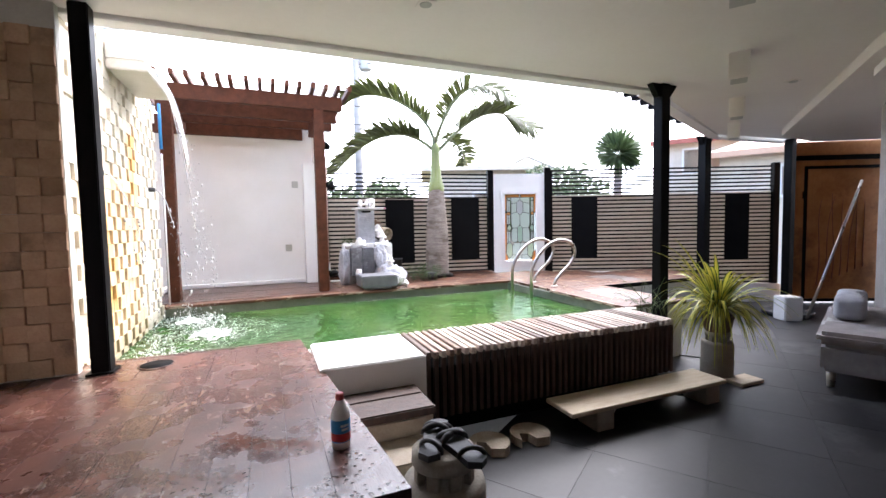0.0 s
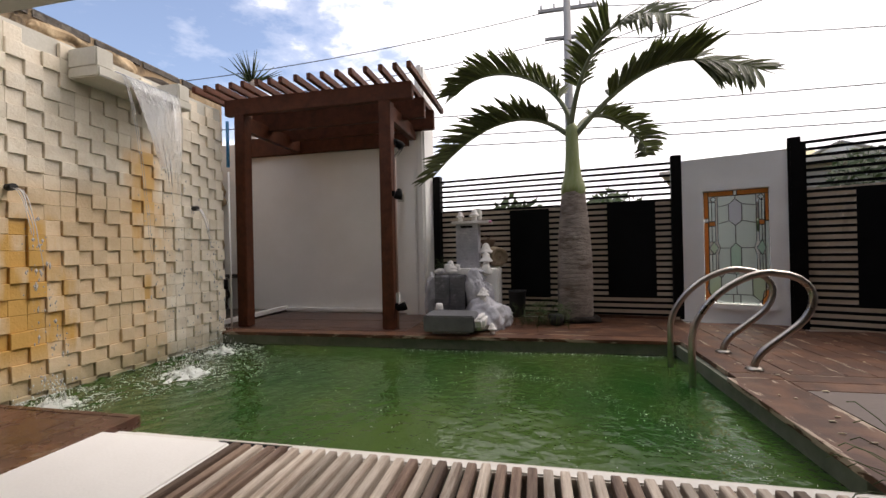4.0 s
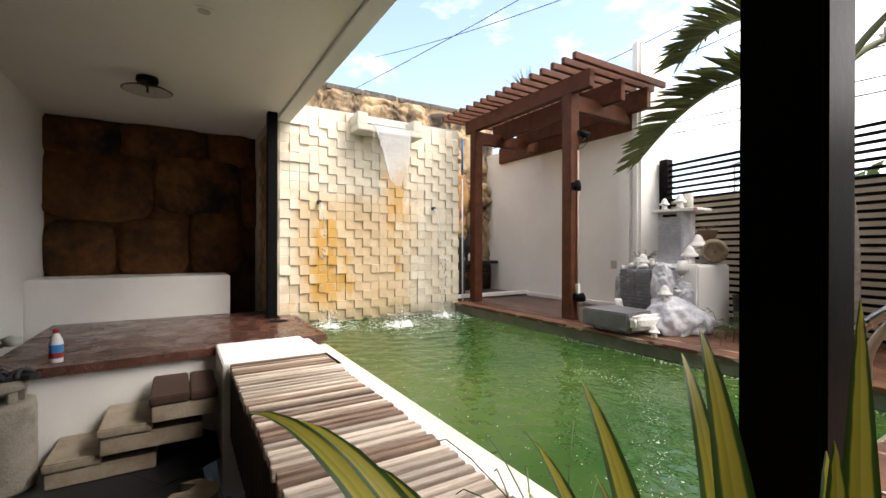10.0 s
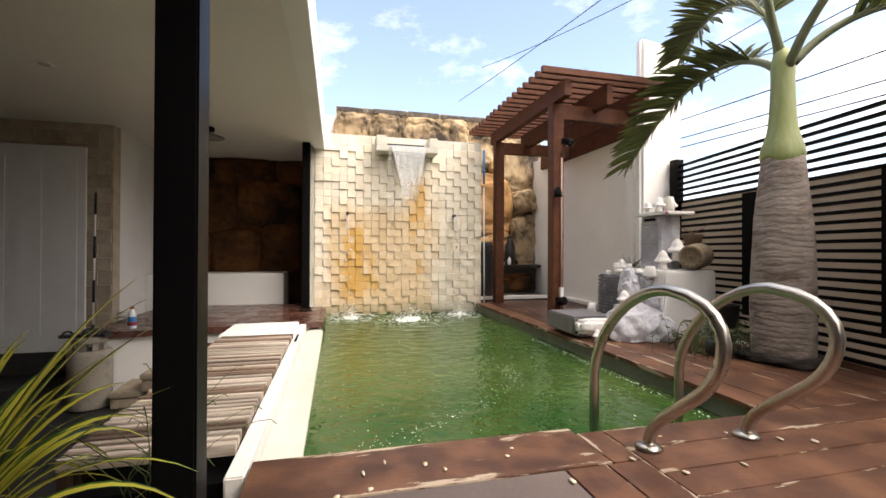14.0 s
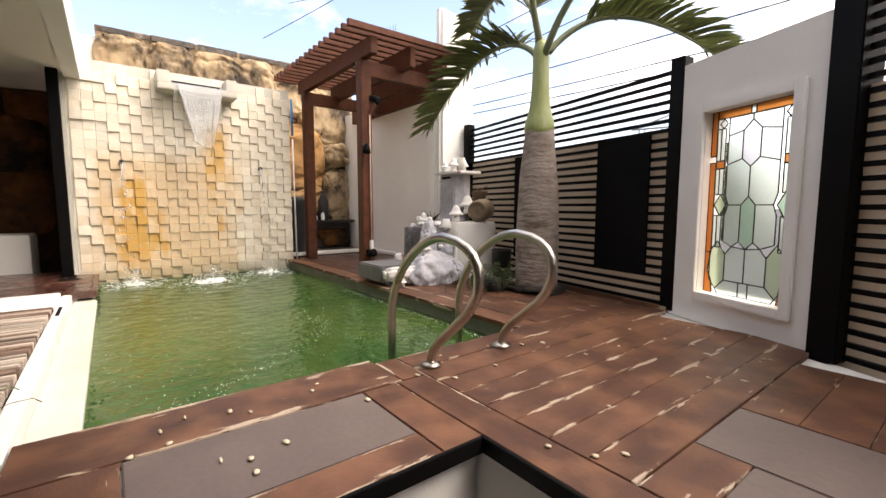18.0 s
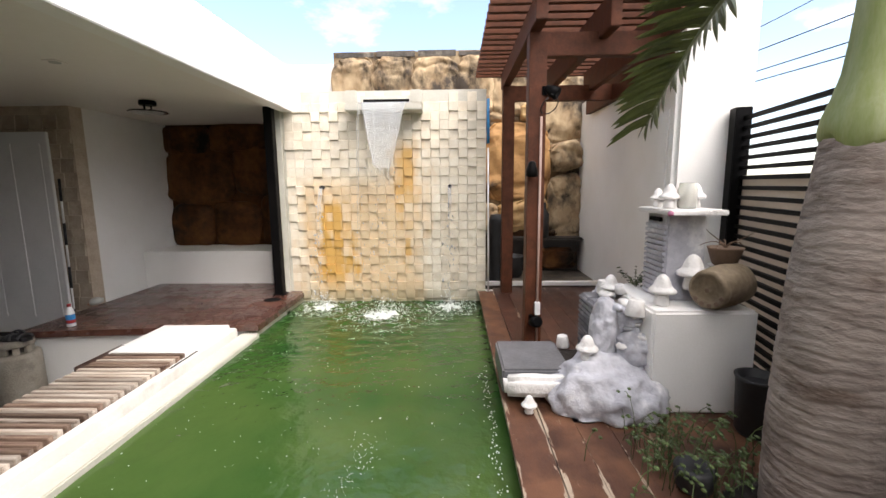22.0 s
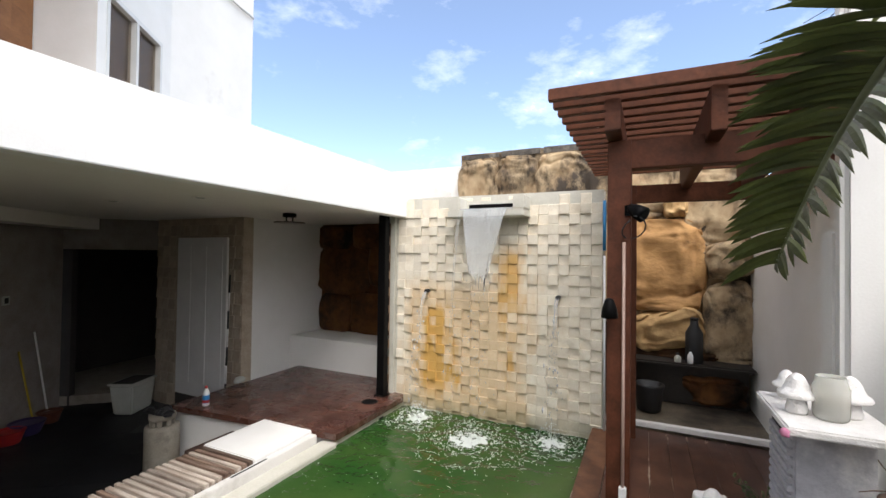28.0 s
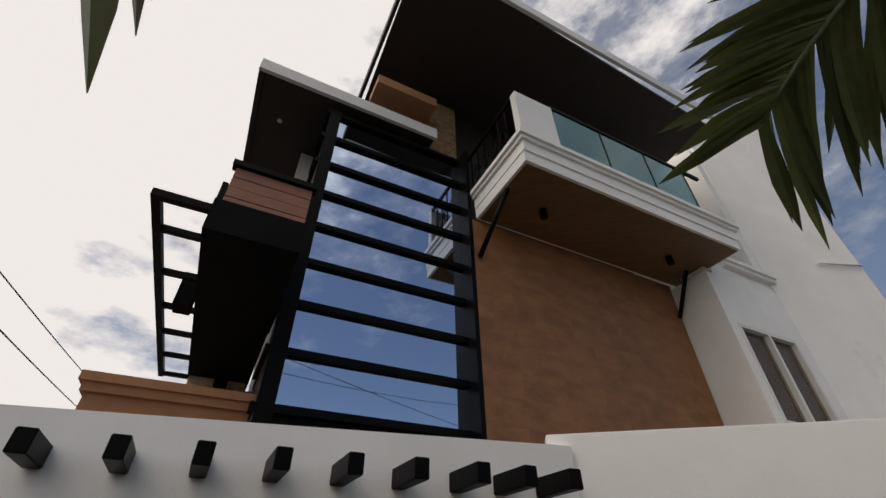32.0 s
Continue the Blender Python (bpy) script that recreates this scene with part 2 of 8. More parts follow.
def wet_drops(m):
    """Beads and streaks of splashed water standing on the varnish."""
    n, l = m.node_tree.nodes, m.node_tree.links
    b = n["Principled BSDF"]
    pos = n.new("ShaderNodeNewGeometry").outputs["Position"]
    v = n.new("ShaderNodeTexVoronoi")
    v.inputs["Scale"].default_value = 42.0
    l.new(pos, v.inputs["Vector"])
    dot = n.new("ShaderNodeMapRange")
    dot.inputs["From Min"].default_value, dot.inputs["From Max"].default_value = 0.16, 0.34
    dot.inputs["To Min"].default_value, dot.inputs["To Max"].default_value = 1.0, 0.0
    l.new(v.outputs["Distance"], dot.inputs["Value"])
    where = n.new("ShaderNodeTexNoise")
    where.inputs["Scale"].default_value, where.inputs["Detail"].default_value = 6.0, 6.0
    l.new(pos, where.inputs["Vector"])
    wm = n.new("ShaderNodeMapRange")
    wm.inputs["From Min"].default_value, wm.inputs["From Max"].default_value = 0.44, 0.60
    l.new(where.outputs["Fac"], wm.inputs["Value"])
    both = n.new("ShaderNodeMath"); both.operation = "MULTIPLY"
    l.new(dot.outputs[0], both.inputs[0]); l.new(wm.outputs[0], both.inputs[1])
    old = b.inputs["Normal"].links[0].from_socket
    bp = n.new("ShaderNodeBump")
    bp.inputs["Strength"].default_value, bp.inputs["Distance"].default_value = 0.85, 0.006
    l.new(both.outputs[0], bp.inputs["Height"]); l.new(old, bp.inputs["Normal"])
    l.new(bp.outputs[0], b.inputs["Normal"])
    base_r = b.inputs["Roughness"].links[0].from_socket
    rm = n.new("ShaderNodeMix")
    l.new(wm.outputs[0], rm.inputs[0]); l.new(base_r, rm.inputs[2])
    rm.inputs[3].default_value = 0.10
    l.new(rm.outputs[0], b.inputs["Roughness"])


wet_drops(DECK_WET)
DECK_DARK = deck_material("dark_varnished_decking", (0.070, 0.030, 0.021), (0.040, 0.017, 0.012), 0.22, 0.45, "Y", -0.03)
TIMBER = mat("stained_pergola_timber", (0.130, 0.042, 0.020), (0.070, 0.023, 0.011), 0.5, spec=0.22, bump=0.2, bscale=30, scale=5, stretch=(2, 2, 2), rnd=0.10)
SLAT = mat("weathered_bench_slat", (0.56, 0.50, 0.43), (0.30, 0.23, 0.18), 0.65, bump=0.3, bscale=40, scale=4, rnd=0.28, stretch=(14, 0.8, 14),
           stain=(0.12, 0.07, 0.05), stain_at=(0.60, 0.72))
SLAT_BROWN = mat("brown_bench_slat", (0.27, 0.19, 0.14), (0.085, 0.048, 0.035), 0.6, bump=0.3, bscale=40, scale=4, rnd=0.40, stretch=(14, 0.8, 14),
                 stain=(0.42, 0.36, 0.30), stain_at=(0.60, 0.72))
# Front slats: shade put into the colour; step treads: their own dark brown.
SLAT_DARK = mat("shaded_slat_dark_tread", (0.075, 0.040, 0.028), (0.035, 0.018, 0.013), 0.55, bump=0.3, bscale=40, scale=4, rnd=0.3, stretch=(7, 7, 1))
FLOOR = mat("dark_grey_marble_tile", (0.018, 0.0185, 0.021), (0.009, 0.0095, 0.0115), 0.30, bump=0.02, bscale=30, scale=1.4, rnd=0.08,
            stain=(0.085, 0.085, 0.088), stain_at=(0.56, 0.70), rough2=0.58, spec=0.32)
CONC = mat("cast_concrete", (0.34, 0.31, 0.26), (0.24, 0.21, 0.17), 0.8, bump=0.35, bscale=80, scale=5, stain=(0.10, 0.085, 0.07), stain_at=(0.58, 0.75))
SANDSTEP = mat("sandstone_step_slab", (0.42, 0.36, 0.28), (0.30, 0.24, 0.18), 0.75, bump=0.3, bscale=70, scale=6, rnd=0.1, stain=(0.14, 0.10, 0.07), stain_at=(0.55, 0.72))
PLY = mat("pale_plywood_plank", (0.50, 0.42, 0.31), (0.40, 0.32, 0.22), 0.6, bump=0.15, bscale=40, scale=5, stretch=(1, 5, 5), stain=(0.30, 0.22, 0.15), stain_at=(0.62, 0.8))
STEEL = mat("stainless_steel_tube", (0.55, 0.52, 0.48), (0.42, 0.38, 0.33), 0.22, metal=1.0, bump=0.02, scale=6, stain=(0.25, 0.18, 0.12), stain_at=(0.6, 0.8))
GREYROCK = mat("silver_grey_painted_stone", (0.56, 0.56, 0.60), (0.36, 0.36, 0.40), 0.45, bump=0.9, bscale=34, scale=5, stain=(0.80, 0.79, 0.78), stain_at=(0.50, 0.62))
# Wet dark stone; the shade of the recess below is in it too.
DARKSTONE = mat("wet_stone_and_recess_shade", (0.030, 0.024, 0.019), (0.014, 0.011, 0.009), 0.5, bump=0.5, bscale=30, scale=6)
RIDGED = mat("dark_ridged_stone", (0.22, 0.22, 0.24), (0.12, 0.12, 0.135), 0.6, bump=0.5, bscale=40, scale=8, stain=(0.45, 0.45, 0.47), stain_at=(0.58, 0.70))
GREYSLATE = mat("dark_grey_slate_slab", (0.165, 0.165, 0.175), (0.105, 0.105, 0.113), 0.36, bump=0.2, bscale=50, scale=6)
WHITEPAINT = mat("thick_white_paint", (0.82, 0.80, 0.78), (0.70, 0.68, 0.66), 0.55, bump=0.8, bscale=55, scale=12)
BOULDER = mat("ochre_boulder_render", (0.54, 0.31, 0.125), (0.33, 0.175, 0.066), 0.75, bump=1.0, bscale=13, scale=4.0, stain=(0.045, 0.028, 0.018), stain_at=(0.57, 0.70), rnd=0.12, stretch=(1.0, 0.8, 1.3))
BOULDER_LIGHT = mat("light_ochre_boulder_render", (0.60, 0.40, 0.19), (0.42, 0.255, 0.105), 0.75, bump=1.0, bscale=14, scale=5.0, stain=(0.07, 0.045, 0.028), stain_at=(0.60, 0.72))
BOULDER_PALE = mat("pale_weathered_boulder_render", (0.52, 0.40, 0.25), (0.30, 0.20, 0.11), 0.85, bump=1.0, bscale=11, scale=3.0, stain=(0.05, 0.038, 0.028), stain_at=(0.47, 0.60), rnd=0.12, stretch=(1.2, 1.2, 0.85))
BOULDER_DARK = mat("brown_boulder_render", (0.17, 0.070, 0.021), (0.055, 0.022, 0.008), 0.6, spec=0.2, bump=0.7, bscale=14, scale=2.4, stain=(0.012, 0.008, 0.005), stain_at=(0.46, 0.62), rnd=0.15)
TRUNK = mat("ringed_grey_palm_trunk", (0.335, 0.285, 0.250), (0.19, 0.155, 0.133), 0.85, bump=0.7, bscale=30, scale=5, stretch=(1, 1, 2.5), stain=(0.12, 0.085, 0.065), stain_at=(0.52, 0.66))
CROWNSHAFT = mat("green_palm_crownshaft", (0.30, 0.33, 0.16), (0.21, 0.26, 0.08), 0.42, bump=0.15, bscale=30, scale=5, stretch=(5, 5, 1), stain=(0.22, 0.26, 0.06), stain_at=(0.50, 0.70))
STALK = mat("grey_green_leaf_stalk", (0.20, 0.22, 0.13), (0.12, 0.14, 0.07), 0.5, bump=0.1)
LEAF = mat("palm_leaflet", (0.105, 0.125, 0.034), (0.060, 0.074, 0.021), 0.38, bump=0.08, scale=6, bscale=60, island=0.35, stain=(0.16, 0.13, 0.05), stain_at=(0.66, 0.8))
TERRACOTTA = mat("terracotta_wall_tile", (0.295, 0.130, 0.050), (0.185, 0.076, 0.028), 0.5, bump=0.1, bscale=50, scale=3, rnd=0.04, stretch=(1, 1, 2))
SIDING = mat("red_brown_siding_board", (0.34, 0.15, 0.095), (0.28, 0.115, 0.075), 0.6, bump=0.12, bscale=50, scale=5, rnd=0.08)
ORANGE = mat("orange_stone_render", (0.42, 0.20, 0.10), (0.33, 0.15, 0.075), 0.75, bump=0.25, bscale=60, scale=4)
SOFFIT_WOOD = mat("brown_wood_soffit", (0.17, 0.088, 0.036), (0.11, 0.056, 0.023), 0.5, bump=0.12, bscale=40, scale=3, stretch=(1, 6, 1))
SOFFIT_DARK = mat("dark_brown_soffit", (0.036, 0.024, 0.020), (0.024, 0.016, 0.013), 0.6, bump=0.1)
GATEWOOD = mat("amber_wood_gate_panel", (0.40, 0.20, 0.075), (0.26, 0.115, 0.040), 0.35, bump=0.1, bscale=20, scale=2.2, stain=(0.13, 0.06, 0.025), stain_at=(0.54, 0.66))
REDWOOD = mat("red_brown_door_wood", (0.17, 0.060, 0.030), (0.10, 0.034, 0.018), 0.4, bump=0.12, scale=4, stretch=(6, 6, 1))
FABRIC = mat("grey_patterned_upholstery", (0.33, 0.30, 0.29), (0.20, 0.18, 0.175), 0.95, bump=0.3, bscale=120, scale=5, stain=(0.46, 0.44, 0.43), stain_at=(0.54, 0.6))
FABRIC_GREY = mat("grey_upholstery", (0.36, 0.36, 0.38), (0.26, 0.26, 0.28), 0.95, bump=0.3, bscale=150, scale=8)
RUBBER = mat("black_rubber", (0.012, 0.012, 0.013), (0.02, 0.02, 0.022), 0.5, bump=0.2)
PLASTIC_W = mat("white_plastic", (0.80, 0.80, 0.80), (0.74, 0.74, 0.74), 0.35, bump=0.0)
PVC = mat("pale_pink_pipe", (0.46, 0.32, 0.27), (0.38, 0.26, 0.21), 0.45, bump=0.05)
BLUE = mat("blue_plastic", (0.03, 0.26, 0.58), (0.02, 0.20, 0.48), 0.4, bump=0.05)
RED = mat("red_plastic", (0.42, 0.03, 0.03), (0.34, 0.02, 0.02), 0.4, bump=0.02)
GREYPLASTIC = mat("pale_grey_plastic", (0.50, 0.51, 0.47), (0.42, 0.43, 0.39), 0.5, bump=0.05)
CLAY = mat("brown_clay", (0.20, 0.13, 0.09), (0.12, 0.08, 0.055), 0.8, bump=0.4, bscale=50, scale=6)
JAR = mat("weathered_brown_stoneware", (0.27, 0.21, 0.14), (0.15, 0.11, 0.07), 0.75, bump=0.4, bscale=40, scale=5, stain=(0.38, 0.33, 0.25), stain_at=(0.6, 0.75))
SOIL = mat("dark_soil", (0.035, 0.026, 0.02), (0.02, 0.015, 0.012), 0.95, bump=0.8, bscale=40, scale=12)
PATCH = mat("mauve_grey_deck_panel", (0.130, 0.098, 0.085), (0.092, 0.067, 0.058), 0.48, bump=0.1, bscale=50, scale=3, stain=(0.055, 0.035, 0.03), stain_at=(0.60, 0.72))
POOLTILE = mat("algae_stained_pool_tile", (0.20, 0.22, 0.17), (0.11, 0.13, 0.09), 0.5, bump=0.2, bscale=30, scale=4)
LEDGE = mat("cream_pool_coping", (0.62, 0.60, 0.53), (0.50, 0.48, 0.41), 0.55, bump=0.15, bscale=60, scale=3, stain=(0.33, 0.30, 0.24), stain_at=(0.6, 0.78))


def translucent_sheet():
    """Pale sheet that lets the daylight behind it glow through."""
    m = mat("pale_translucent_fence_sheet", (0.66, 0.60, 0.53), (0.54, 0.48, 0.41), 0.6, bump=0.05, scale=2)
    n, l = m.node_tree.nodes, m.node_tree.links
    b = n["Principled BSDF"]
    tr = n.new("ShaderNodeBsdfTranslucent")
    l.new(b.inputs["Base Color"].links[0].from_socket, tr.inputs["Color"])
    mx = n.new("ShaderNodeMixShader")
    mx.inputs[0].default_value = 0.3
    l.new(b.outputs[0], mx.inputs[1])
    l.new(tr.outputs[0], mx.inputs[2])
    l.new(mx.outputs[0], n["Material Output"].inputs["Surface"])
    return m


FENCEBACK = translucent_sheet()


def let_through(m, share):
    """Leaves let part of the light through."""
    n, l = m.node_tree.nodes, m.node_tree.links
    b = n["Principled BSDF"]
    tr = n.new("ShaderNodeBsdfTranslucent")
    l.new(b.inputs["Base Color"].links[0].from_socket, tr.inputs["Color"])
    mx = n.new("ShaderNodeMixShader")
    mx.inputs[0].default_value = share
    l.new(b.outputs[0], mx.inputs[1])
    l.new(tr.outputs[0], mx.inputs[2])
    l.new(mx.outputs[0], n["Material Output"].inputs["Surface"])


ASPHALT = mat("asphalt", (0.055, 0.055, 0.056), (0.04, 0.04, 0.041), 0.9, bump=0.4, bscale=120, scale=3)
POLE = mat("grey_concrete_pole", (0.32, 0.31, 0.30), (0.25, 0.24, 0.23), 0.85, bump=0.2)
WIRE = mat("black_cable", (0.02, 0.02, 0.02), (0.03, 0.03, 0.03), 0.5, bump=0)
ROOFRED = mat("red_roof_sheet", (0.34, 0.10, 0.07), (0.26, 0.075, 0.05), 0.55, bump=0.1)
ROOFPALE = mat("pale_orange_roof_sheet", (0.55, 0.36, 0.25), (0.48, 0.30, 0.20), 0.55, bump=0.1)
FARWALL = mat("cream_far_wall", (0.62, 0.55, 0.45), (0.54, 0.47, 0.38), 0.8, bump=0.1)
FOLIAGE = mat("tree_foliage", (0.060, 0.095, 0.030), (0.032, 0.052, 0.018), 0.6, bump=0.1, island=0.4)
ALU = mat("white_window_frame", (0.74, 0.74, 0.72), (0.66, 0.66, 0.64), 0.4, bump=0.02)
CURTAIN = mat("brown_curtain", (0.16, 0.115, 0.085), (0.09, 0.065, 0.05), 0.9, bump=0.3, bscale=20, scale=4, stretch=(6, 6, 0.6))
# Unlit insides: their shade is put into this colour.
DARKROOM = mat("shaded_interior_dark", (0.05, 0.045, 0.042), (0.035, 0.032, 0.03), 0.8)
STONETILE = mat("buff_stone_wall_tile", (0.50, 0.43, 0.34), (0.36, 0.29, 0.215), 0.8, bump=0.5, bscale=50, scale=6, rnd=0.14)
LEAD = mat("dark_lead_came", (0.045, 0.045, 0.048), (0.03, 0.03, 0.032), 0.45, metal=0.6, bump=0.05)
GRASS = mat("thin_weed", (0.09, 0.13, 0.04), (0.05, 0.08, 0.025), 0.6, bump=0, island=0.3)
FLAKE = mat("pale_fallen_petal", (0.62, 0.56, 0.42), (0.5, 0.42, 0.3), 0.7, bump=0)


def tile_material(name, **vary):
    """Cream limestone with rust runs below the two pipes and the spout."""
    m = mat(name, (0.82, 0.76, 0.645), (0.70, 0.62, 0.49), 0.75, bump=0.45, bscale=60, scale=7, **vary)
    n, l = m.node_tree.nodes, m.node_tree.links
    b = n["Principled BSDF"]
    base = b.inputs["Base Color"].links[0].from_socket
    pos = n.new("ShaderNodeNewGeometry").outputs["Position"]
    sep = n.new("ShaderNodeSeparateXYZ")
    l.new(pos, sep.inputs[0])
    wob = n.new("ShaderNodeTexNoise")
    wob.inputs["Scale"].default_value = 7.0
    wob.inputs["Detail"].default_value = 6
    run = n.new("ShaderNodeMapping")
    run.inputs["Scale"].default_value = (1.0, 1.0, 0.28)      # runs hang downwards
    l.new(pos, run.inputs["Vector"])
    l.new(run.outputs[0], wob.inputs["Vector"])
    piece = n.new("ShaderNodeObjectInfo").outputs["Random"] if "rnd" in vary else n.new("ShaderNodeNewGeometry").outputs["Random Per Island"]
    total = None
    for yc, half, top, low, strength in ((3.71, 0.23, 1.80, 0.40, 0.95), (4.57, 0.12, 2.42, 0.60, 0.85), (5.08, 0.03, 1.80, 1.35, 0.5), (4.05, 0.75, 2.0, 0.2, 0.45)):
        d = n.new("ShaderNodeMath"); d.operation = "SUBTRACT"; d.inputs[1].default_value = yc
        l.new(sep.outputs["Y"], d.inputs[0])
        a = n.new("ShaderNodeMath"); a.operation = "ABSOLUTE"
        l.new(d.outputs[0], a.inputs[0])
        add = n.new("ShaderNodeMath"); add.operation = "MULTIPLY_ADD"; add.inputs[1].default_value = 0.62
        l.new(wob.outputs["Fac"], add.inputs[0]); l.new(a.outputs[0], add.inputs[2])
        each = n.new("ShaderNodeMath"); each.operation = "MULTIPLY_ADD"; each.inputs[1].default_value = 0.12      # one tile takes the rust more than the next
        l.new(piece, each.inputs[0]); l.new(add.outputs[0], each.inputs[2])
        add = n.new("ShaderNodeMath"); add.operation = "SUBTRACT"; add.inputs[1].default_value = 0.06
        l.new(each.outputs[0], add.inputs[0])
        r = n.new("ShaderNodeMapRange")
        r.inputs["From Min"].default_value, r.inputs["From Max"].default_value = half + 0.16, half + 0.40
        r.inputs["To Min"].default_value, r.inputs["To Max"].default_value = strength, 0
        l.new(add.outputs[0], r.inputs["Value"])
        zt = n.new("ShaderNodeMapRange")
        zt.inputs["From Min"].default_value, zt.inputs["From Max"].default_value = top - 0.22, top
        zt.inputs["To Min"].default_value, zt.inputs["To Max"].default_value = 1, 0
        l.new(sep.outputs["Z"], zt.inputs["Value"])
        zl = n.new("ShaderNodeMapRange")
        zl.inputs["From Min"].default_value, zl.inputs["From Max"].default_value = low, low + 0.4
        zl.inputs["To Min"].default_value = 0.25
        l.new(sep.outputs["Z"], zl.inputs["Value"])
        p = n.new("ShaderNodeMath"); p.operation = "MULTIPLY"
        l.new(r.outputs[0], p.inputs[0]); l.new(zt.outputs[0], p.inputs[1])
        q = n.new("ShaderNodeMath"); q.operation = "MULTIPLY"
        l.new(p.outputs[0], q.inputs[0]); l.new(zl.outputs[0], q.inputs[1])
        if total is None:
            total = q.outputs[0]
        else:
            mxx = n.new("ShaderNodeMath"); mxx.operation = "MAXIMUM"
            l.new(total, mxx.inputs[0]); l.new(q.outputs[0], mxx.inputs[1])
            total = mxx.outputs[0]
    mx = n.new("ShaderNodeMix"); mx.data_type = "RGBA"
    l.new(total, mx.inputs[0]); l.new(base, mx.inputs[6])
    mx.inputs[7].default_value = (0.60, 0.34, 0.075, 1)
    # damp algae along the waterline
    al = n.new("ShaderNodeMapRange")
    al.inputs["From Min"].default_value, al.inputs["From Max"].default_value = 0.50, 0.66
    al.inputs["To Min"].default_value, al.inputs["To Max"].default_value = 0.85, 0.0
    l.new(sep.outputs["Z"], al.inputs["Value"])
    am = n.new("ShaderNodeMath"); am.operation = "MULTIPLY"
    l.new(al.outputs[0], am.inputs[0]); l.new(wob.outputs["Fac"], am.inputs[1])
    m2 = n.new("ShaderNodeMix"); m2.data_type = "RGBA"
    l.new(am.outputs[0], m2.inputs[0]); l.new(mx.outputs[2], m2.inputs[6])
    m2.inputs[7].default_value = (0.10, 0.11, 0.035, 1)
    l.new(m2.outputs[2], b.inputs["Base Color"])
    return m


TILE = tile_material("cream_limestone_tile", rnd=0.08)
# Browner copy of the cream tile: shade put into the colour, with stain patches.
TILE_SHADE = mat("brown_shaded_limestone_tile", (0.52, 0.35, 0.22), (0.38, 0.235, 0.14), 0.75, bump=0.45, bscale=60, scale=5, rnd=0.14, stain=(0.17, 0.105, 0.07), stain_at=(0.56, 0.72))
TILE_UPPER = tile_material("cream_limestone_upper_tile", island=0.08)


def water_material():
    m, n, l, b = nodes_of("murky_green_pool_water")
    pos = n.new("ShaderNodeNewGeometry").outputs["Position"]
    a = n.new("ShaderNodeTexNoise"); a.inputs["Scale"].default_value = 0.9; a.inputs["Detail"].default_value = 3
    l.new(pos, a.inputs["Vector"])
    r = n.new("ShaderNodeValToRGB")
    r.color_ramp.elements[0].color, r.color_ramp.elements[1].color = (0.017, 0.062, 0.013, 1), (0.056, 0.100, 0.025, 1)
    r.color_ramp.elements[0].position, r.color_ramp.elements[1].position = 0.38, 0.66
    l.new(a.outputs["Fac"], r.inputs["Fac"])
    l.new(r.outputs["Color"], b.inputs["Base Color"])
    b.inputs["Roughness"].default_value = 0.04
    b.inputs["IOR"].default_value = 1.33
    w = n.new("ShaderNodeTexNoise"); w.inputs["Scale"].default_value = 9.0; w.inputs["Detail"].default_value = 3
    l.new(pos, w.inputs["Vector"])
    bp = n.new("ShaderNodeBump"); bp.inputs["Strength"].default_value = 0.46; bp.inputs["Distance"].default_value = 0.03
    l.new(w.outputs["Fac"], bp.inputs["Height"]); l.new(bp.outputs[0], b.inputs["Normal"])
    return m


WATER = water_material()


def glass(name, col=(1, 1, 1), rough=0.02, ior=1.45, trans=1.0, bump=0.0, metal=0.0):
    m, n, l, b = nodes_of(name)
    b.inputs["Base Color"].default_value = (*col, 1)
    b.inputs["Roughness"].default_value = rough
    b.inputs["IOR"].default_value = ior
    b.inputs["Transmission Weight"].default_value = trans
    b.inputs["Metallic"].default_value = metal
    if bump:
        t = n.new("ShaderNodeTexNoise"); t.inputs["Scale"].default_value = 45
        l.new(n.new("ShaderNodeNewGeometry").outputs["Position"], t.inputs["Vector"])
        bp = n.new("ShaderNodeBump"); bp.inputs["Strength"].default_value = bump; bp.inputs["Distance"].default_value = 0.01
        l.new(t.outputs["Fac"], bp.inputs["Height"]); l.new(bp.outputs[0], b.inputs["Normal"])
    return m


MIRRORGLASS = glass("blue_reflective_glazing", (0.52, 0.62, 0.78), 0.02, 1.5, 0.0, 0.0, 1.0)
TEALGLASS = glass("teal_balustrade_glass", (0.25, 0.50, 0.50), 0.08, 1.45, 0.6)
JARGLASS = glass("clouded_jar_glass", (0.90, 0.90, 0.85), 0.18, 1.15, 0.7)
CLEARGLASS = glass("clear_glass", (0.95, 0.98, 0.97), 0.02)
G_CLEAR = glass("clear_textured_stained_pane", (0.72, 0.80, 0.76), 0.38, 1.2, 0.85, 0.2)
G_GREEN = glass("green_stained_pane", (0.48, 0.66, 0.54), 0.38, 1.2, 0.85, 0.2)
G_AMBER = glass("amber_stained_pane", (0.66, 0.24, 0.05), 0.38, 1.2, 0.65, 0.2)
G_PALE = glass("pale_violet_stained_pane", (0.68, 0.68, 0.74), 0.38, 1.2, 0.85, 0.2)
G_OLIVE = glass("grey_green_stained_pane", (0.58, 0.68, 0.50), 0.38, 1.2, 0.85, 0.2)
FALLING = glass("falling_water", (0.96, 0.97, 0.98), 0.12, 1.28, 0.55, 0.6)
SHEET = glass("foaming_water_sheet", (0.94, 0.96, 0.97), 0.12, 1.18, 0.88, 0.8)
FOAM = mat("white_water_foam", (0.80, 0.83, 0.82), (0.70, 0.75, 0.72), 0.4, bump=0.3, bscale=30)
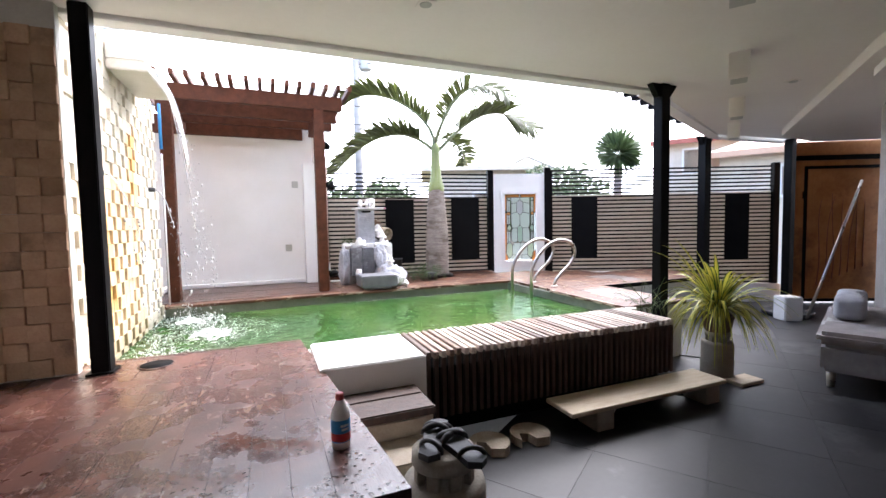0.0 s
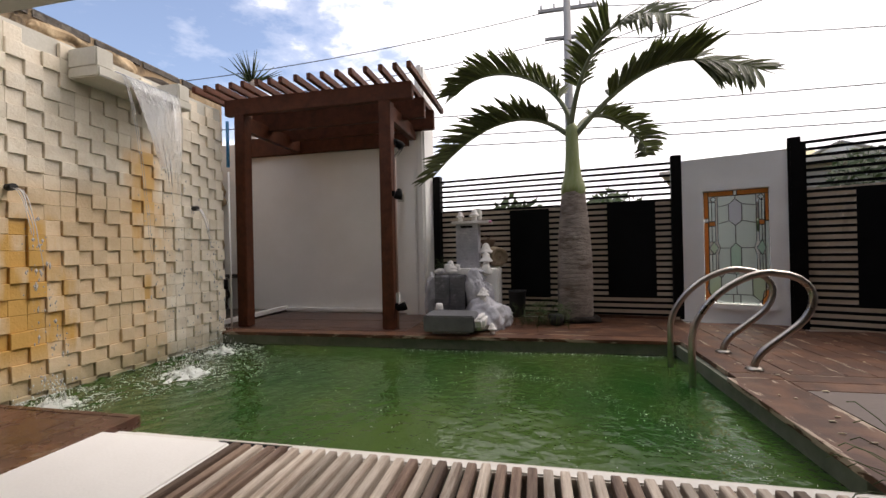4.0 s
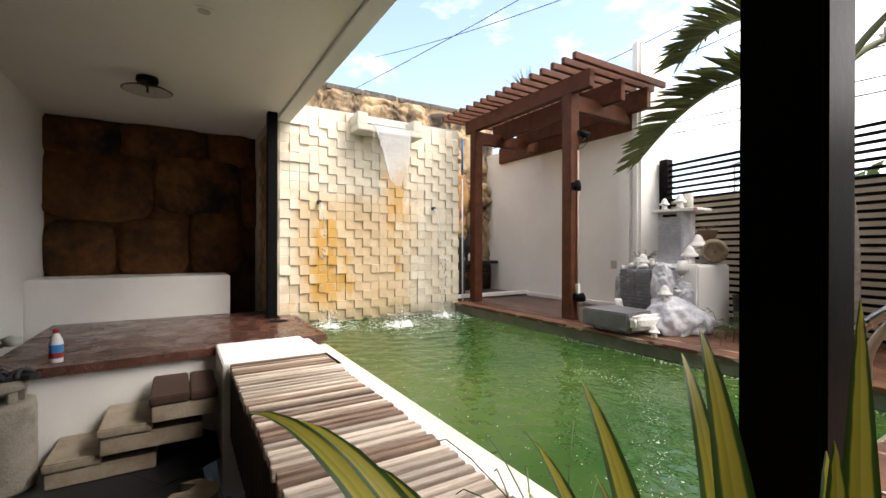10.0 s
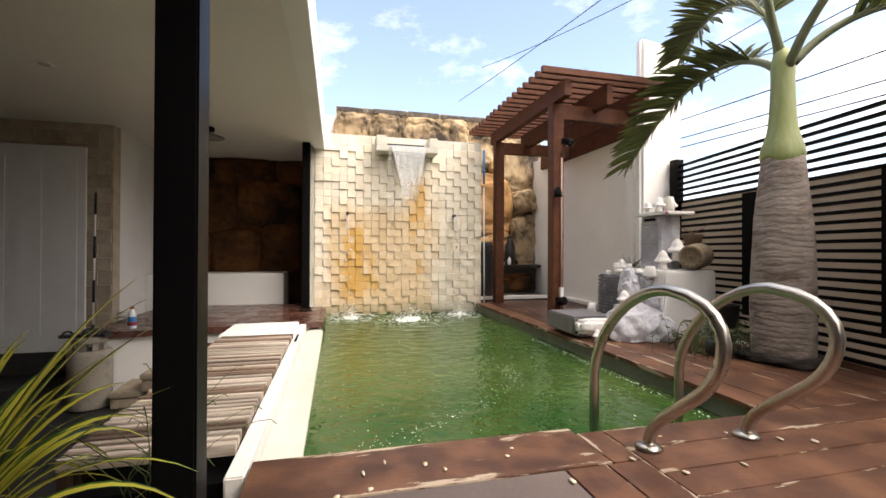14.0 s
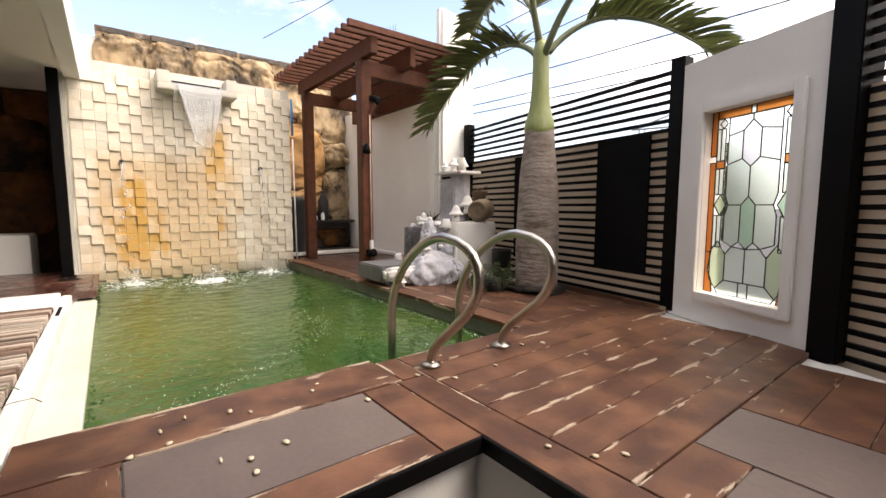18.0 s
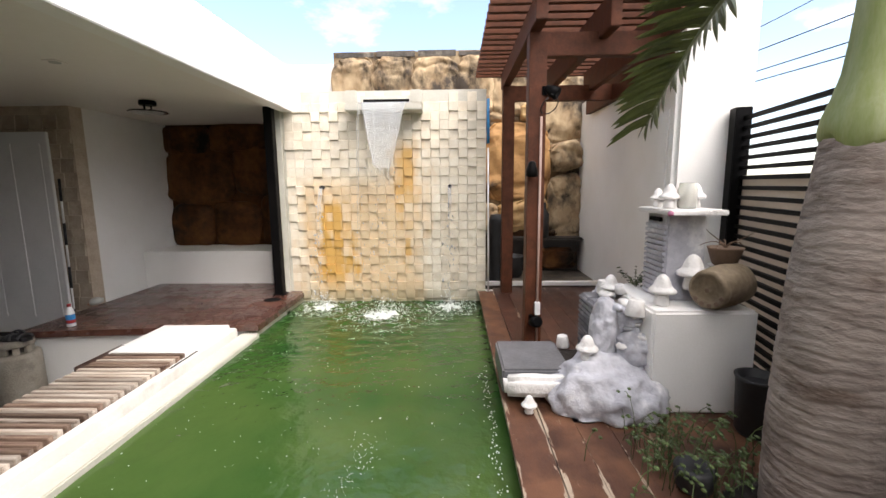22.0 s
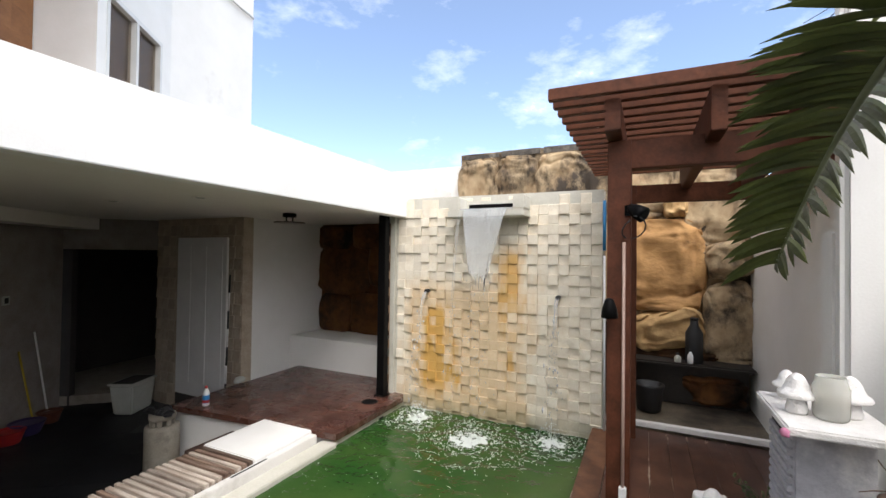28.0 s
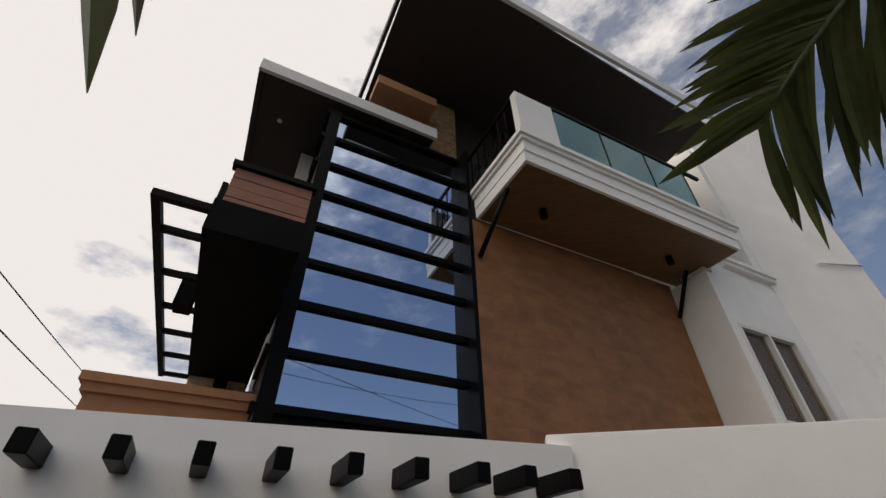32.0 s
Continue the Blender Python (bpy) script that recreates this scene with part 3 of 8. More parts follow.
WHITE_PANE = glass("smoked_window_pane", (0.62, 0.54, 0.46), 0.05, 1.12, 0.95)


def leaf_variegated():
    m, n, l, b = nodes_of("variegated_spider_leaf")
    uv = n.new("ShaderNodeUVMap")
    sep = n.new("ShaderNodeSeparateXYZ")
    l.new(uv.outputs[0], sep.inputs[0])
    r = n.new("ShaderNodeValToRGB")
    e = r.color_ramp.elements
    e[0].position, e[0].color = 0.0, (0.035, 0.085, 0.016, 1)
    e[1].position, e[1].color = 1.0, (0.035, 0.085, 0.016, 1)
    for p, c in ((0.17, (0.060, 0.13, 0.020, 1)), (0.24, (0.62, 0.56, 0.075, 1)), (0.47, (0.70, 0.62, 0.12, 1)), (0.53, (0.50, 0.46, 0.06, 1)), (0.76, (0.62, 0.56, 0.075, 1)), (0.83, (0.060, 0.13, 0.020, 1))):
        k = e.new(p); k.color = c
    l.new(sep.outputs["X"], r.inputs["Fac"])
    l.new(r.outputs["Color"], b.inputs["Base Color"])
    b.inputs["Roughness"].default_value = 0.4
    return m


SPIDER = leaf_variegated()
let_through(GATEWOOD, 0.2)
let_through(SPIDER, 0.3)
let_through(LEAF, 0.24)
let_through(FOLIAGE, 0.3)

# ---- mesh tools ----


def box(bm, x0, x1, y0, y1, z0, z1, bevel=0.0, m=None):
    vs = [bm.verts.new(v) for v in ((x0, y0, z0), (x1, y0, z0), (x1, y1, z0), (x0, y1, z0), (x0, y0, z1), (x1, y0, z1), (x1, y1, z1), (x0, y1, z1))]
    fs = [bm.faces.new([vs[i] for i in f]) for f in ((3, 2, 1, 0), (4, 5, 6, 7), (0, 1, 5, 4), (1, 2, 6, 5), (2, 3, 7, 6), (3, 0, 4, 7))]
    if bevel:
        es = list({e for f in fs for e in f.edges})
        r = bmesh.ops.bevel(bm, geom=es, offset=bevel, segments=2, affect="EDGES")
        vs = list({v for f in r["faces"] for v in f.verts} | {v for v in vs if v.is_valid})
    if m is not None:
        bmesh.ops.transform(bm, matrix=m, verts=[v for v in vs if v.is_valid])
    return vs


def solid(x0, x1, y0, y1, z0, z1, bevel=0.0):
    bm = bmesh.new()
    box(bm, x0, x1, y0, y1, z0, z1, bevel)
    return bm


def prism(pts, z0, z1, bm=None):
    """An upright prism over a plan polygon."""
    bm = bm or bmesh.new()
    lo = [bm.verts.new((x, y, z0)) for x, y in pts]
    hi = [bm.verts.new((x, y, z1)) for x, y in pts]
    bm.faces.new(list(reversed(lo)))
    bm.faces.new(hi)
    for i in range(len(pts)):
        j = (i + 1) % len(pts)
        bm.faces.new((lo[i], lo[j], hi[j], hi[i]))
    bmesh.ops.recalc_face_normals(bm, faces=bm.faces)
    return bm


def wall(a, b, z0, z1, t=0.15, bm=None):
    """A wall from plan point a to b, its thickness to the left of that way."""
    d = (Vector(b) - Vector(a)).normalized()
    nrm = Vector((-d.y, d.x)) * t
    return prism([a, b, tuple(Vector(b) + nrm), tuple(Vector(a) + nrm)], z0, z1, bm)


def lathe(profile, seg=24, bm=None, centre=(0, 0, 0), m=None):
    """A turned body: profile of (radius, height) from the bottom up, closed at both ends."""
    bm = bm or bmesh.new()
    rings = []
    made = []
    for r, z in profile:
        ring = [bm.verts.new((centre[0] + r * math.cos(2 * math.pi * i / seg), centre[1] + r * math.sin(2 * math.pi * i / seg), centre[2] + z)) for i in range(seg)]
        rings.append(ring)
        made += ring
    for a, b in zip(rings, rings[1:]):
        for i in range(seg):
            f = bm.faces.new((a[i], a[(i + 1) % seg], b[(i + 1) % seg], b[i]))
            f.smooth = True
    bm.faces.new(list(reversed(rings[0])))
    bm.faces.new(rings[-1])
    if m is not None:
        bmesh.ops.transform(bm, matrix=m, verts=made)
    return bm


def tube(pts, r, seg=10, bm=None, r_end=None):
    """A round tube along points, closed at both ends."""
    bm = bm or bmesh.new()
    pts = [Vector(p) for p in pts]
    rings = []
    side = None
    for i, p in enumerate(pts):
        d = (pts[min(i + 1, len(pts) - 1)] - pts[max(i - 1, 0)]).normalized()
        if side is None:
            side = d.orthogonal().normalized()
        side = (side - d * side.dot(d)).normalized()
        up = d.cross(side)
        k = r if r_end is None else r + (r_end - r) * i / (len(pts) - 1)
        rings.append([bm.verts.new(p + (side * math.cos(2 * math.pi * j / seg) + up * math.sin(2 * math.pi * j / seg)) * k) for j in range(seg)])
    for a, b in zip(rings, rings[1:]):
        for j in range(seg):
            f = bm.faces.new((a[j], a[(j + 1) % seg], b[(j + 1) % seg], b[j]))
            f.smooth = True
    bm.faces.new(list(reversed(rings[0])))
    bm.faces.new(rings[-1])
    return bm


def bez(a, b, c, d, n=16):
    a, b, c, d = map(Vector, (a, b, c, d))
    return [a * (1 - t) ** 3 + b * 3 * t * (1 - t) ** 2 + c * 3 * t * t * (1 - t) + d * t ** 3 for t in (i / n for i in range(n + 1))]


def blob(radii, seed, rough=0.18, level=3, bm=None, at=(0, 0, 0), scale=1.6, flat=None):
    """A rock: a ball pushed about by noise. flat: cut below this height."""
    bm = bm or bmesh.new()
    r = bmesh.ops.create_icosphere(bm, subdivisions=level, radius=1.0)
    for v in r["verts"]:
        k = 1 + rough * (noise.noise(v.co * scale + Vector((seed * 3.1, seed * 1.7, seed))) + 0.4 * noise.noise(v.co * scale * 3 + Vector((seed, 0, 0))))
        v.co = Vector((v.co.x * radii[0] * k, v.co.y * radii[1] * k, v.co.z * radii[2] * k))
        if flat is not None and v.co.z < flat:
            v.co.z = flat
        v.co += Vector(at)
        for f in v.link_faces:
            f.smooth = True
    return bm


def speck(bm, at, rx, ry, rz):
    """A tiny drop: eight faces."""
    x, y, z = at
    v = [bm.verts.new(p) for p in ((x + rx, y, z), (x, y + ry, z), (x - rx, y, z), (x, y - ry, z), (x, y, z + rz), (x, y, z - rz))]
    for k in range(4):
        for e, f in ((4, 0), (5, 1)):
            q = (v[k], v[(k + 1) % 4], v[e]) if f == 0 else (v[(k + 1) % 4], v[k], v[e])
            bm.faces.new(q).smooth = True


def link(name, bm, material, parent=None):
    me = bpy.data.meshes.new(name)
    bm.to_mesh(me)
    bm.free()
    me.materials.append(material)
    ob = new(name, me)
    if parent is not None:
        ob.parent = parent
    return ob


def part(name, bm, material, parent, label=""):
    return tagged(link(name, bm, material, parent), label)


def share(name, ob, parent, m):
    """One more piece on the same mesh."""
    o = new(name, ob.data)
    o.parent = parent
    o.matrix_basis = m
    return o


def thing(name, at, label, category, group="", turn=0.0):
    e = new(name)
    e.empty_display_size = 0.1
    e.matrix_basis = pose(*at, 0, 0, turn)
    return tagged(e, label, category, group)


def structure(name, bm, material, label="", category=""):
    return tagged(link(name, bm, material), label, category, "", "structure")

# ---- structure ----
DZ = 0.58          # top of the decks
WZ = 0.46          # water level
CZ = 2.69          # patio ceiling
HOUSE_TURN = 35.0
HU = Vector((math.cos(radians(HOUSE_TURN)), math.sin(radians(HOUSE_TURN))))
HN = Vector((-HU.y, HU.x))

g_bm = bmesh.new()
bmesh.ops.create_grid(g_bm, x_segments=2, y_segments=2, size=700)
bmesh.ops.translate(g_bm, verts=g_bm.verts, vec=(0, 0, -0.9))
structure("ground", g_bm, ASPHALT, "grey asphalt ground reaching away", "ground")


def wallpoint(s, off=0.0):
    """A plan point on the back wall of the patio, s metres along it."""
    return (0.88 + HU.x * s + HN.x * off, -1.13 + HU.y * s + HN.y * off)


patio_floor = structure("floor", prism([(-2.4, -3.4), (9.6, -3.4), (9.6, 6.6), (3.3, 6.0), (3.3, 2.4), (-2.4, 2.4)], -0.25, -0.012), FLOOR, "dark grey stone-tiled patio floor", "floor")

WETFLOOR = mat("wet_stained_concrete", (0.20, 0.165, 0.12), (0.09, 0.07, 0.05), 0.3, bump=0.3, bscale=40, scale=5, stain=(0.03, 0.025, 0.02), stain_at=(0.46, 0.62), rough2=0.6)
# decks: substructure, boards are added at the end
structure("pool_deck_base", prism([(3.31, 3.2), (4.0, 3.2), (4.0, 4.37), (6.2, 4.37), (6.2, 5.45), (4.445, 6.26), (3.587, 6.6), (0.868, 7.07), (0.86, 5.45), (3.31, 5.45)], -0.2, DZ - 0.03), WHITE_OLD,
          "white rendered base under the pool deck", "deck")
structure("pergola_deck_base", prism([(-1.25, 5.49), (0.86, 5.49), (0.86, 6.9), (-1.25, 6.9)], -0.2, DZ - 0.03), WHITE_OLD, "rendered base under the pergola deck", "deck")
structure("wash_floor", prism([(-2.5, 5.49), (-1.25, 5.49), (-1.25, 6.9), (-2.5, 6.9)], -0.2, DZ + 0.02), WETFLOOR, "wet stained concrete floor of the wash area", "floor")
structure("trim", solid(-1.29, -1.23, 5.5, 6.89, DZ + 0.02, DZ + 0.07, 0.006), WHITE, "white kerb round the wash area", "kerb")
structure("low_trim", solid(-1.22, 0.529, 6.83, 6.89, DZ, DZ + 0.05, 0.006), WHITE, "white kerb at the foot of the wall", "kerb")
structure("timber_deck_base", prism([(-1.62, 1.28), (0.345, 1.29), (0.17, 3.2), (-1.62, 3.2)], -0.2, DZ - 0.035), WHITE, "white rendered side of the timber deck", "deck")

# pool shell
pool = bmesh.new()
box(pool, -1.3, 3.31, 3.33, 5.42, -0.75, -0.6)
box(pool, 3.22, 3.31, 3.33, 5.42, -0.6, DZ - 0.032)
box(pool, -1.05, 3.31, 5.42, 5.489, -0.6, DZ - 0.032)
structure("pool_shell", pool, POOLTILE, "algae-stained tiled pool wall", "pool")
ledge = bmesh.new()
box(ledge, 0.18, 3.31, 3.17, 3.33, -0.6, 0.50, 0.008)
structure("pool_ledge", ledge, LEDGE, "cream coping along the pool", "coping")
structure("pool_parapet", solid(0.26, 3.29, 3.105, 3.169, -0.2, 0.575, 0.006), WHITE_OLD, "white parapet between bench and pool", "parapet")
corner = bmesh.new()
box(corner, -1.06, 0.179, 3.2, 3.30, -0.6, 0.50)
structure("pool_end_ledge", corner, LEDGE, "cream pool wall under the timber deck", "coping")

slot = thing("overflow_slot", (0.97, 3.137, 0.5755), "narrow dark overflow slot in the white parapet", "slot")
# Thin black sheet on the parapet stands for the slot's shade.
part("opening", solid(-0.165, 0.165, -0.011, 0.011, 0.0, 0.0012), BLACK_MATT, slot)
part("lip", solid(-0.175, 0.175, 0.0115, 0.017, 0.0, 0.004, 0.001), WHITE_OLD, slot)
plate = thing("skimmer_plate", (-0.57, 3.302, 0.455), "cream skimmer plate set into the pool wall", "skimmer plate")
part("frame", solid(-0.06, 0.06, 0, 0.008, -0.012, 0.04, 0.002), LEDGE, plate)
# Black sheet puts the shade of the opening into colour.
part("opening", solid(-0.045, 0.045, 0.0083, 0.0095, 0.0, 0.028), BLACK_MATT, plate)
w_bm = bmesh.new()
bmesh.ops.create_grid(w_bm, x_segments=150, y_segments=75, size=0.5)
splash = ((-0.95, 3.62, 0.35), (-0.55, 4.34, 0.55), (-0.92, 5.08, 0.35))
for v in w_bm.verts:
    x = -1.06 + (v.co.x + 0.5) * 4.30
    y = 3.29 + (v.co.y + 0.5) * 2.14
    h = 0.004 * noise.noise(Vector((x * 3, y * 3, 0)))
    for sx, sy, sr in splash:
        d = math.hypot(x - sx, y - sy)
        h += 0.022 * math.exp(-(d / sr) ** 2) * noise.noise(Vector((x * 16, y * 16, 3)))
        h += 0.006 * math.exp(-d / 0.8) * math.sin(d * 34 + 3 * noise.noise(Vector((x * 2, y * 2, 1))))
    v.co = Vector((x, y, WZ + h))
for f in w_bm.faces:
    f.smooth = True
structure("water", w_bm, WATER, "murky green pool water with ripples", "water")

# walls
structure("wall_spout", solid(-1.32, -1.095, 3.16, 5.488, -0.6, 2.88), LEDGE, "wall clad in cream stone tiles", "wall")
structure("wall_niche_side", solid(-2.2, -1.05, 3.10, 3.158, -0.2, CZ), LEDGE, "stone-clad side wall of the niche", "wall")
structure("wall_niche_back", solid(-2.35, -2.2, 0.9, 3.22, -0.2, CZ), BOULDER_DARK, "brown back wall of the niche", "wall")
structure("niche_bench", solid(-2.2, -1.5, 1.07, 2.75, -0.2, 1.0, 0.012), WHITE, "white rendered ledge in the niche", "ledge")
structure("wall_white_return", solid(-2.35, -0.821, 0.90, 1.07, -0.2, CZ), WHITE, "white rendered return wall", "wall")
structure("wall_pilaster", solid(-0.82, -0.66, -0.72, 1.072, -0.2, CZ), STONETILE, "buff stone pilaster wall", "wall")
structure("wall_pergola", solid(-2.35, 0.685, 6.90, 7.06, -0.2, 2.92), WHITE, "white rendered garden wall", "wall")
pil = bmesh.new()
box(pil, 0.53, 0.684, 6.672, 6.899, -0.2, 2.36, 0.012)
structure("wall_pilaster_low", pil, WHITE, "low white pilaster beside the tall pillar", "wall")
tall = prism([(0.686, 6.67), (0.80, 6.67), (0.80, 7.2), (0.686, 7.2)], -0.2, 3.60)
for v in tall.verts:
    if v.co.z > 3 and v.co.y < 6.8:
        v.co.z = 3.66
bmesh.ops.bevel(tall, geom=list(tall.edges), offset=0.03, segments=3, affect="EDGES")
structure("wall_pillar", tall, WHITE, "tall white pillar with a rounded top", "pillar")
structure("wall_rock_back", solid(-2.55, -2.36, 3.45, 7.06, -0.2, 3.66), BOULDER_PALE, "rough backing of the boulder wall", "wall")
structure("wall_far_white", solid(-2.55, -2.42, 0.3, 3.449, -0.2, 3.52), WHITE, "white boundary wall", "wall")

# back wall of the patio with a doorway, built of separate runs
STONEWALL = mat("pale_textured_wall", (0.33, 0.30, 0.27), (0.24, 0.215, 0.19), 0.8, bump=0.4, bscale=45, scale=4, stain=(0.20, 0.16, 0.13), stain_at=(0.60, 0.8))
structure("wall_back", wall(wallpoint(0.80), wallpoint(-0.98), -0.2, CZ, 0.16), STONEWALL, "pale stone-textured patio wall", "wall")
structure("wall_back_right", wall(wallpoint(6.4), wallpoint(4.75), -0.2, CZ, 0.16), STONEWALL, "pale stone-textured patio wall", "wall")
structure("wall_back_head", wall(wallpoint(4.75), wallpoint(0.80), 2.56, CZ, 0.16), STONEWALL, "wall above the sliding doors", "wall")
structure("wall_door_head", wall(wallpoint(-0.98), (-0.84, -0.72), 2.24, CZ, 0.16), STONEWALL, "wall above the dark doorway", "wall")
# Unseen room behind the doorway; its darkness comes from the wall colour.
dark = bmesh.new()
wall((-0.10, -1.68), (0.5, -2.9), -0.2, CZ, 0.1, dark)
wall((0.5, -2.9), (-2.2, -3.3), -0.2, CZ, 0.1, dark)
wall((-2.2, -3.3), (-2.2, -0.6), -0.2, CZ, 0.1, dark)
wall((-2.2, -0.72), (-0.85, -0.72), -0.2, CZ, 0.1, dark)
structure("wall_room", dark, DARKROOM, "walls of the unseen room behind the doorway, shade put into their colour", "wall")
structure("room_step", prism([(-2.2, -3.2), (0.4, -2.9), wallpoint(-1.0, -0.1), (-0.84, -0.75), (-2.2, -0.75)], -0.2, 0.12), CONC, "grey raised threshold of the doorway", "step")
# Unseen room behind the sliding doors, coloured dark to look unlit.
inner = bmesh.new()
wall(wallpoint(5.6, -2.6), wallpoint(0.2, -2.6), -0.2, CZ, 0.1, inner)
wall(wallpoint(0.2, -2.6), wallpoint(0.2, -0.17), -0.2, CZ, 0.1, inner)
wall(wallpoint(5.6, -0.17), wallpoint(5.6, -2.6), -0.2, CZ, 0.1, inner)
structure("wall_living_room", inner, DARKROOM, "walls of the unseen room behind the sliding doors, shade put into their colour", "wall")
structure("wall_east", wall((9.7, 0.4), (6.1, 2.52), -0.2, 2.7, 0.16), STONEWALL, "patio wall closing the side", "wall")
structure("wall_street_side", wall((9.4, 3.6), (9.7, 0.4), -0.2, 2.7, -0.16), STONEWALL, "patio wall towards the drive", "wall")

# ceiling, dropped beam, fascias, roof
ceil_pts = [(-2.35, 3.16), (3.55, 3.16), (6.35, 4.52), (8.05, 4.42), (9.45, 3.6), (9.7, 0.3), (6.2, 2.4), wallpoint(4.7, -2.7), wallpoint(0.0, -2.7), (0.5, -3.2), (-2.35, -3.5)]
structure("ceiling", prism(ceil_pts, CZ, CZ + 0.06), CEIL, "smooth white patio ceiling", "ceiling")
structure("ceiling_drop", prism([(6.9, 3.95), (4.1, 1.75), (3.0, 0.75), wallpoint(3.0, 0.02), wallpoint(6.3, 0.02), (8.9, 1.2), (9.2, 3.3), (7.9, 4.1)], CZ - 0.10, CZ - 0.003), CEIL, "lowered white ceiling by the house", "ceiling")
structure("ceiling_beam", wall(wallpoint(4.75, 0.42), wallpoint(-2.2, 0.42), CZ - 0.16, CZ - 0.004, 0.40), CEIL, "white ceiling beam along the house", "beam")
structure("fascia_pool", solid(-2.35, 3.62, 3.161, 3.30, CZ - 0.03, 3.135, 0.006), WHITE, "white rendered roof fascia over the pool", "fascia")
d25 = Vector((math.cos(radians(25)), math.sin(radians(25))))
fa, fb = Vector((3.55, 3.20)), Vector((3.55, 3.20)) + d25 * 3.2
structure("fascia_street", wall(tuple(fa), tuple(fb), CZ - 0.03, 3.06, 0.14), WHITE, "white rendered angled roof fascia", "fascia")
structure("fascia_end", wall(tuple(fb), (8.05, 4.5), CZ - 0.03, 3.10, 0.14), WHITE, "white rendered roof fascia", "fascia")
structure("roof_slab", prism([(-2.35, 3.15), (3.55, 3.15), (6.35, 4.45), (8.0, 4.35), (9.5, 3.4), (9.7, 0.2), (6, -2), (0, -5), (-2.35, -3.5)], CZ + 0.061, CZ + 0.2), CONC, "concrete roof slab", "roof")


def post(name, x, y, w, z0, z1, label, bracket=False):
    t = thing(name, (x, y, z0), label, "column", "black steel columns")
    part("shaft", solid(-w / 2, w / 2, -w / 2, w / 2, 0, z1 - z0, 0.006), BLACK, t)
    part("base_plate", solid(-w / 2 - 0.02, w / 2 + 0.02, -w / 2 - 0.02, w / 2 + 0.02, 0.0, 0.012), BLACK, t)
    if bracket:
        b = bmesh.new()
        prism([(-0.16, -0.03), (0.16, -0.03), (0.16, 0.03), (-0.16, 0.03)], z1 - z0 - 0.12, z1 - z0 - 0.002, b)
        for v in b.verts:
            if v.co.z < z1 - z0 - 0.06:
                v.co.x *= 0.45
        part("bracket", b, BLACK, t)
    return t


post("steel_column", 3.51, 3.05, 0.105, 0.0, CZ, "black painted steel column beside the pool bench", True)
post("steel_column", -0.925, 3.085, 0.095, DZ + 0.001, CZ, "black steel column at the corner of the timber deck")
post("steel_column", 6.35, 4.72, 0.13, 0.0, CZ, "black steel column under the angled roof", True)
post("steel_column", 7.95, 4.42, 0.12, 0.0, CZ, "black steel column beside the gate")


# fences
def fence(name, a, b, z0, z1, zsplit, panels, label):
    """Horizontal black slats before a pale backing below zsplit, open above it, with black boards."""
    d = Vector(b) - Vector(a)
    ln = d.length
    t = thing(name, (a[0], a[1], z0), label, "fence", "boundary fences", math.degrees(math.atan2(d.y, d.x)))
    h = z1 - z0
    part("backing", solid(0, ln, 0.035, 0.05, 0, zsplit - z0), FENCEBACK, t, "pale backing sheet")
    part("post", solid(-0.05, 0.05, -0.04, 0.06, 0, h + 0.05, 0.005), BLACK, t)
    part("post", solid(ln - 0.05, ln + 0.05, -0.04, 0.06, 0, h + 0.05, 0.005), BLACK, t)
    pitch = 0.0655
    first = None
    k = 0
    while 0.03 + k * pitch < h:
        z = 0.03 + k * pitch
        if first is None:
            first = part("slat", solid(0.05, ln - 0.05, 0.010, 0.034, -0.0128, 0.0128), BLACK, t)
            first.matrix_basis = pose(0, 0, z)
        else:
            share("slat", first, t, pose(0, 0, z))
        k += 1
    for s0, s1, p0, p1 in panels:
        part("board", solid(s0, s1, -0.012, 0.009, p0 - z0, p1 - z0, 0.003), BLACK_MATT, t, "plain black board")
    return t


fence("slatted_fence", (0.87, 7.05), (3.587, 6.60), DZ, 2.27, 1.87, ((0.95, 1.42, 0.78, 1.83), (2.06, 2.55, 0.80, 1.84)), "black slatted boundary fence with pale backing and black boards")
fence("slatted_fence", (4.50, 6.235), (8.02, 4.67), 0.30, 2.30, 1.87, ((0.42, 0.86, 0.78, 1.84), (3.02, 3.42, 0.72, 1.84)), "black slatted boundary fence with pale backing beside the gate")
structure("fence_plinth", wall((8.1, 4.60), (6.2, 5.45), -0.2, 0.298, -0.12), WHITE_OLD, "white rendered fence plinth", "plinth")
structure("fence_foot", wall((0.87, 7.03), (3.587, 6.58), DZ - 0.02, DZ + 0.025, -0.03), DECK_X, "timber strip at the foot of the fence", "trim")

# ---- pool bench, steps and pots ----
structure("bench_block", solid(0.25, 0.895, 2.50, 3.10, -0.2, 0.60, 0.008), WHITE, "white rendered block at the end of the bench", "block")
bench = thing("slatted_bench", (0.90, 2.52, 0.0), "long bench of weathered timber slats beside the pool", "bench")
# Black carcass and plinth put the shade of gaps and foot into colour.
part("carcass", solid(0.02, 2.22, 0.06, 0.57, 0.16, 0.48), BLACK_MATT, bench, "frame under the slats, black for the shade in the gaps")
part("plinth", solid(0.10, 2.15, 0.16, 0.56, 0.0, 0.16), BLACK_MATT, bench, "recessed plinth, black for the shade under the bench")
s_top = link("slat", solid(-0.0165, 0.0165, 0.015, 0.580, -0.045, 0.0, 0.003), SLAT, bench)
s_dark = link("slat", solid(-0.0165, 0.0165, 0.015, 0.580, -0.045, 0.0, 0.003), SLAT_BROWN, bench)
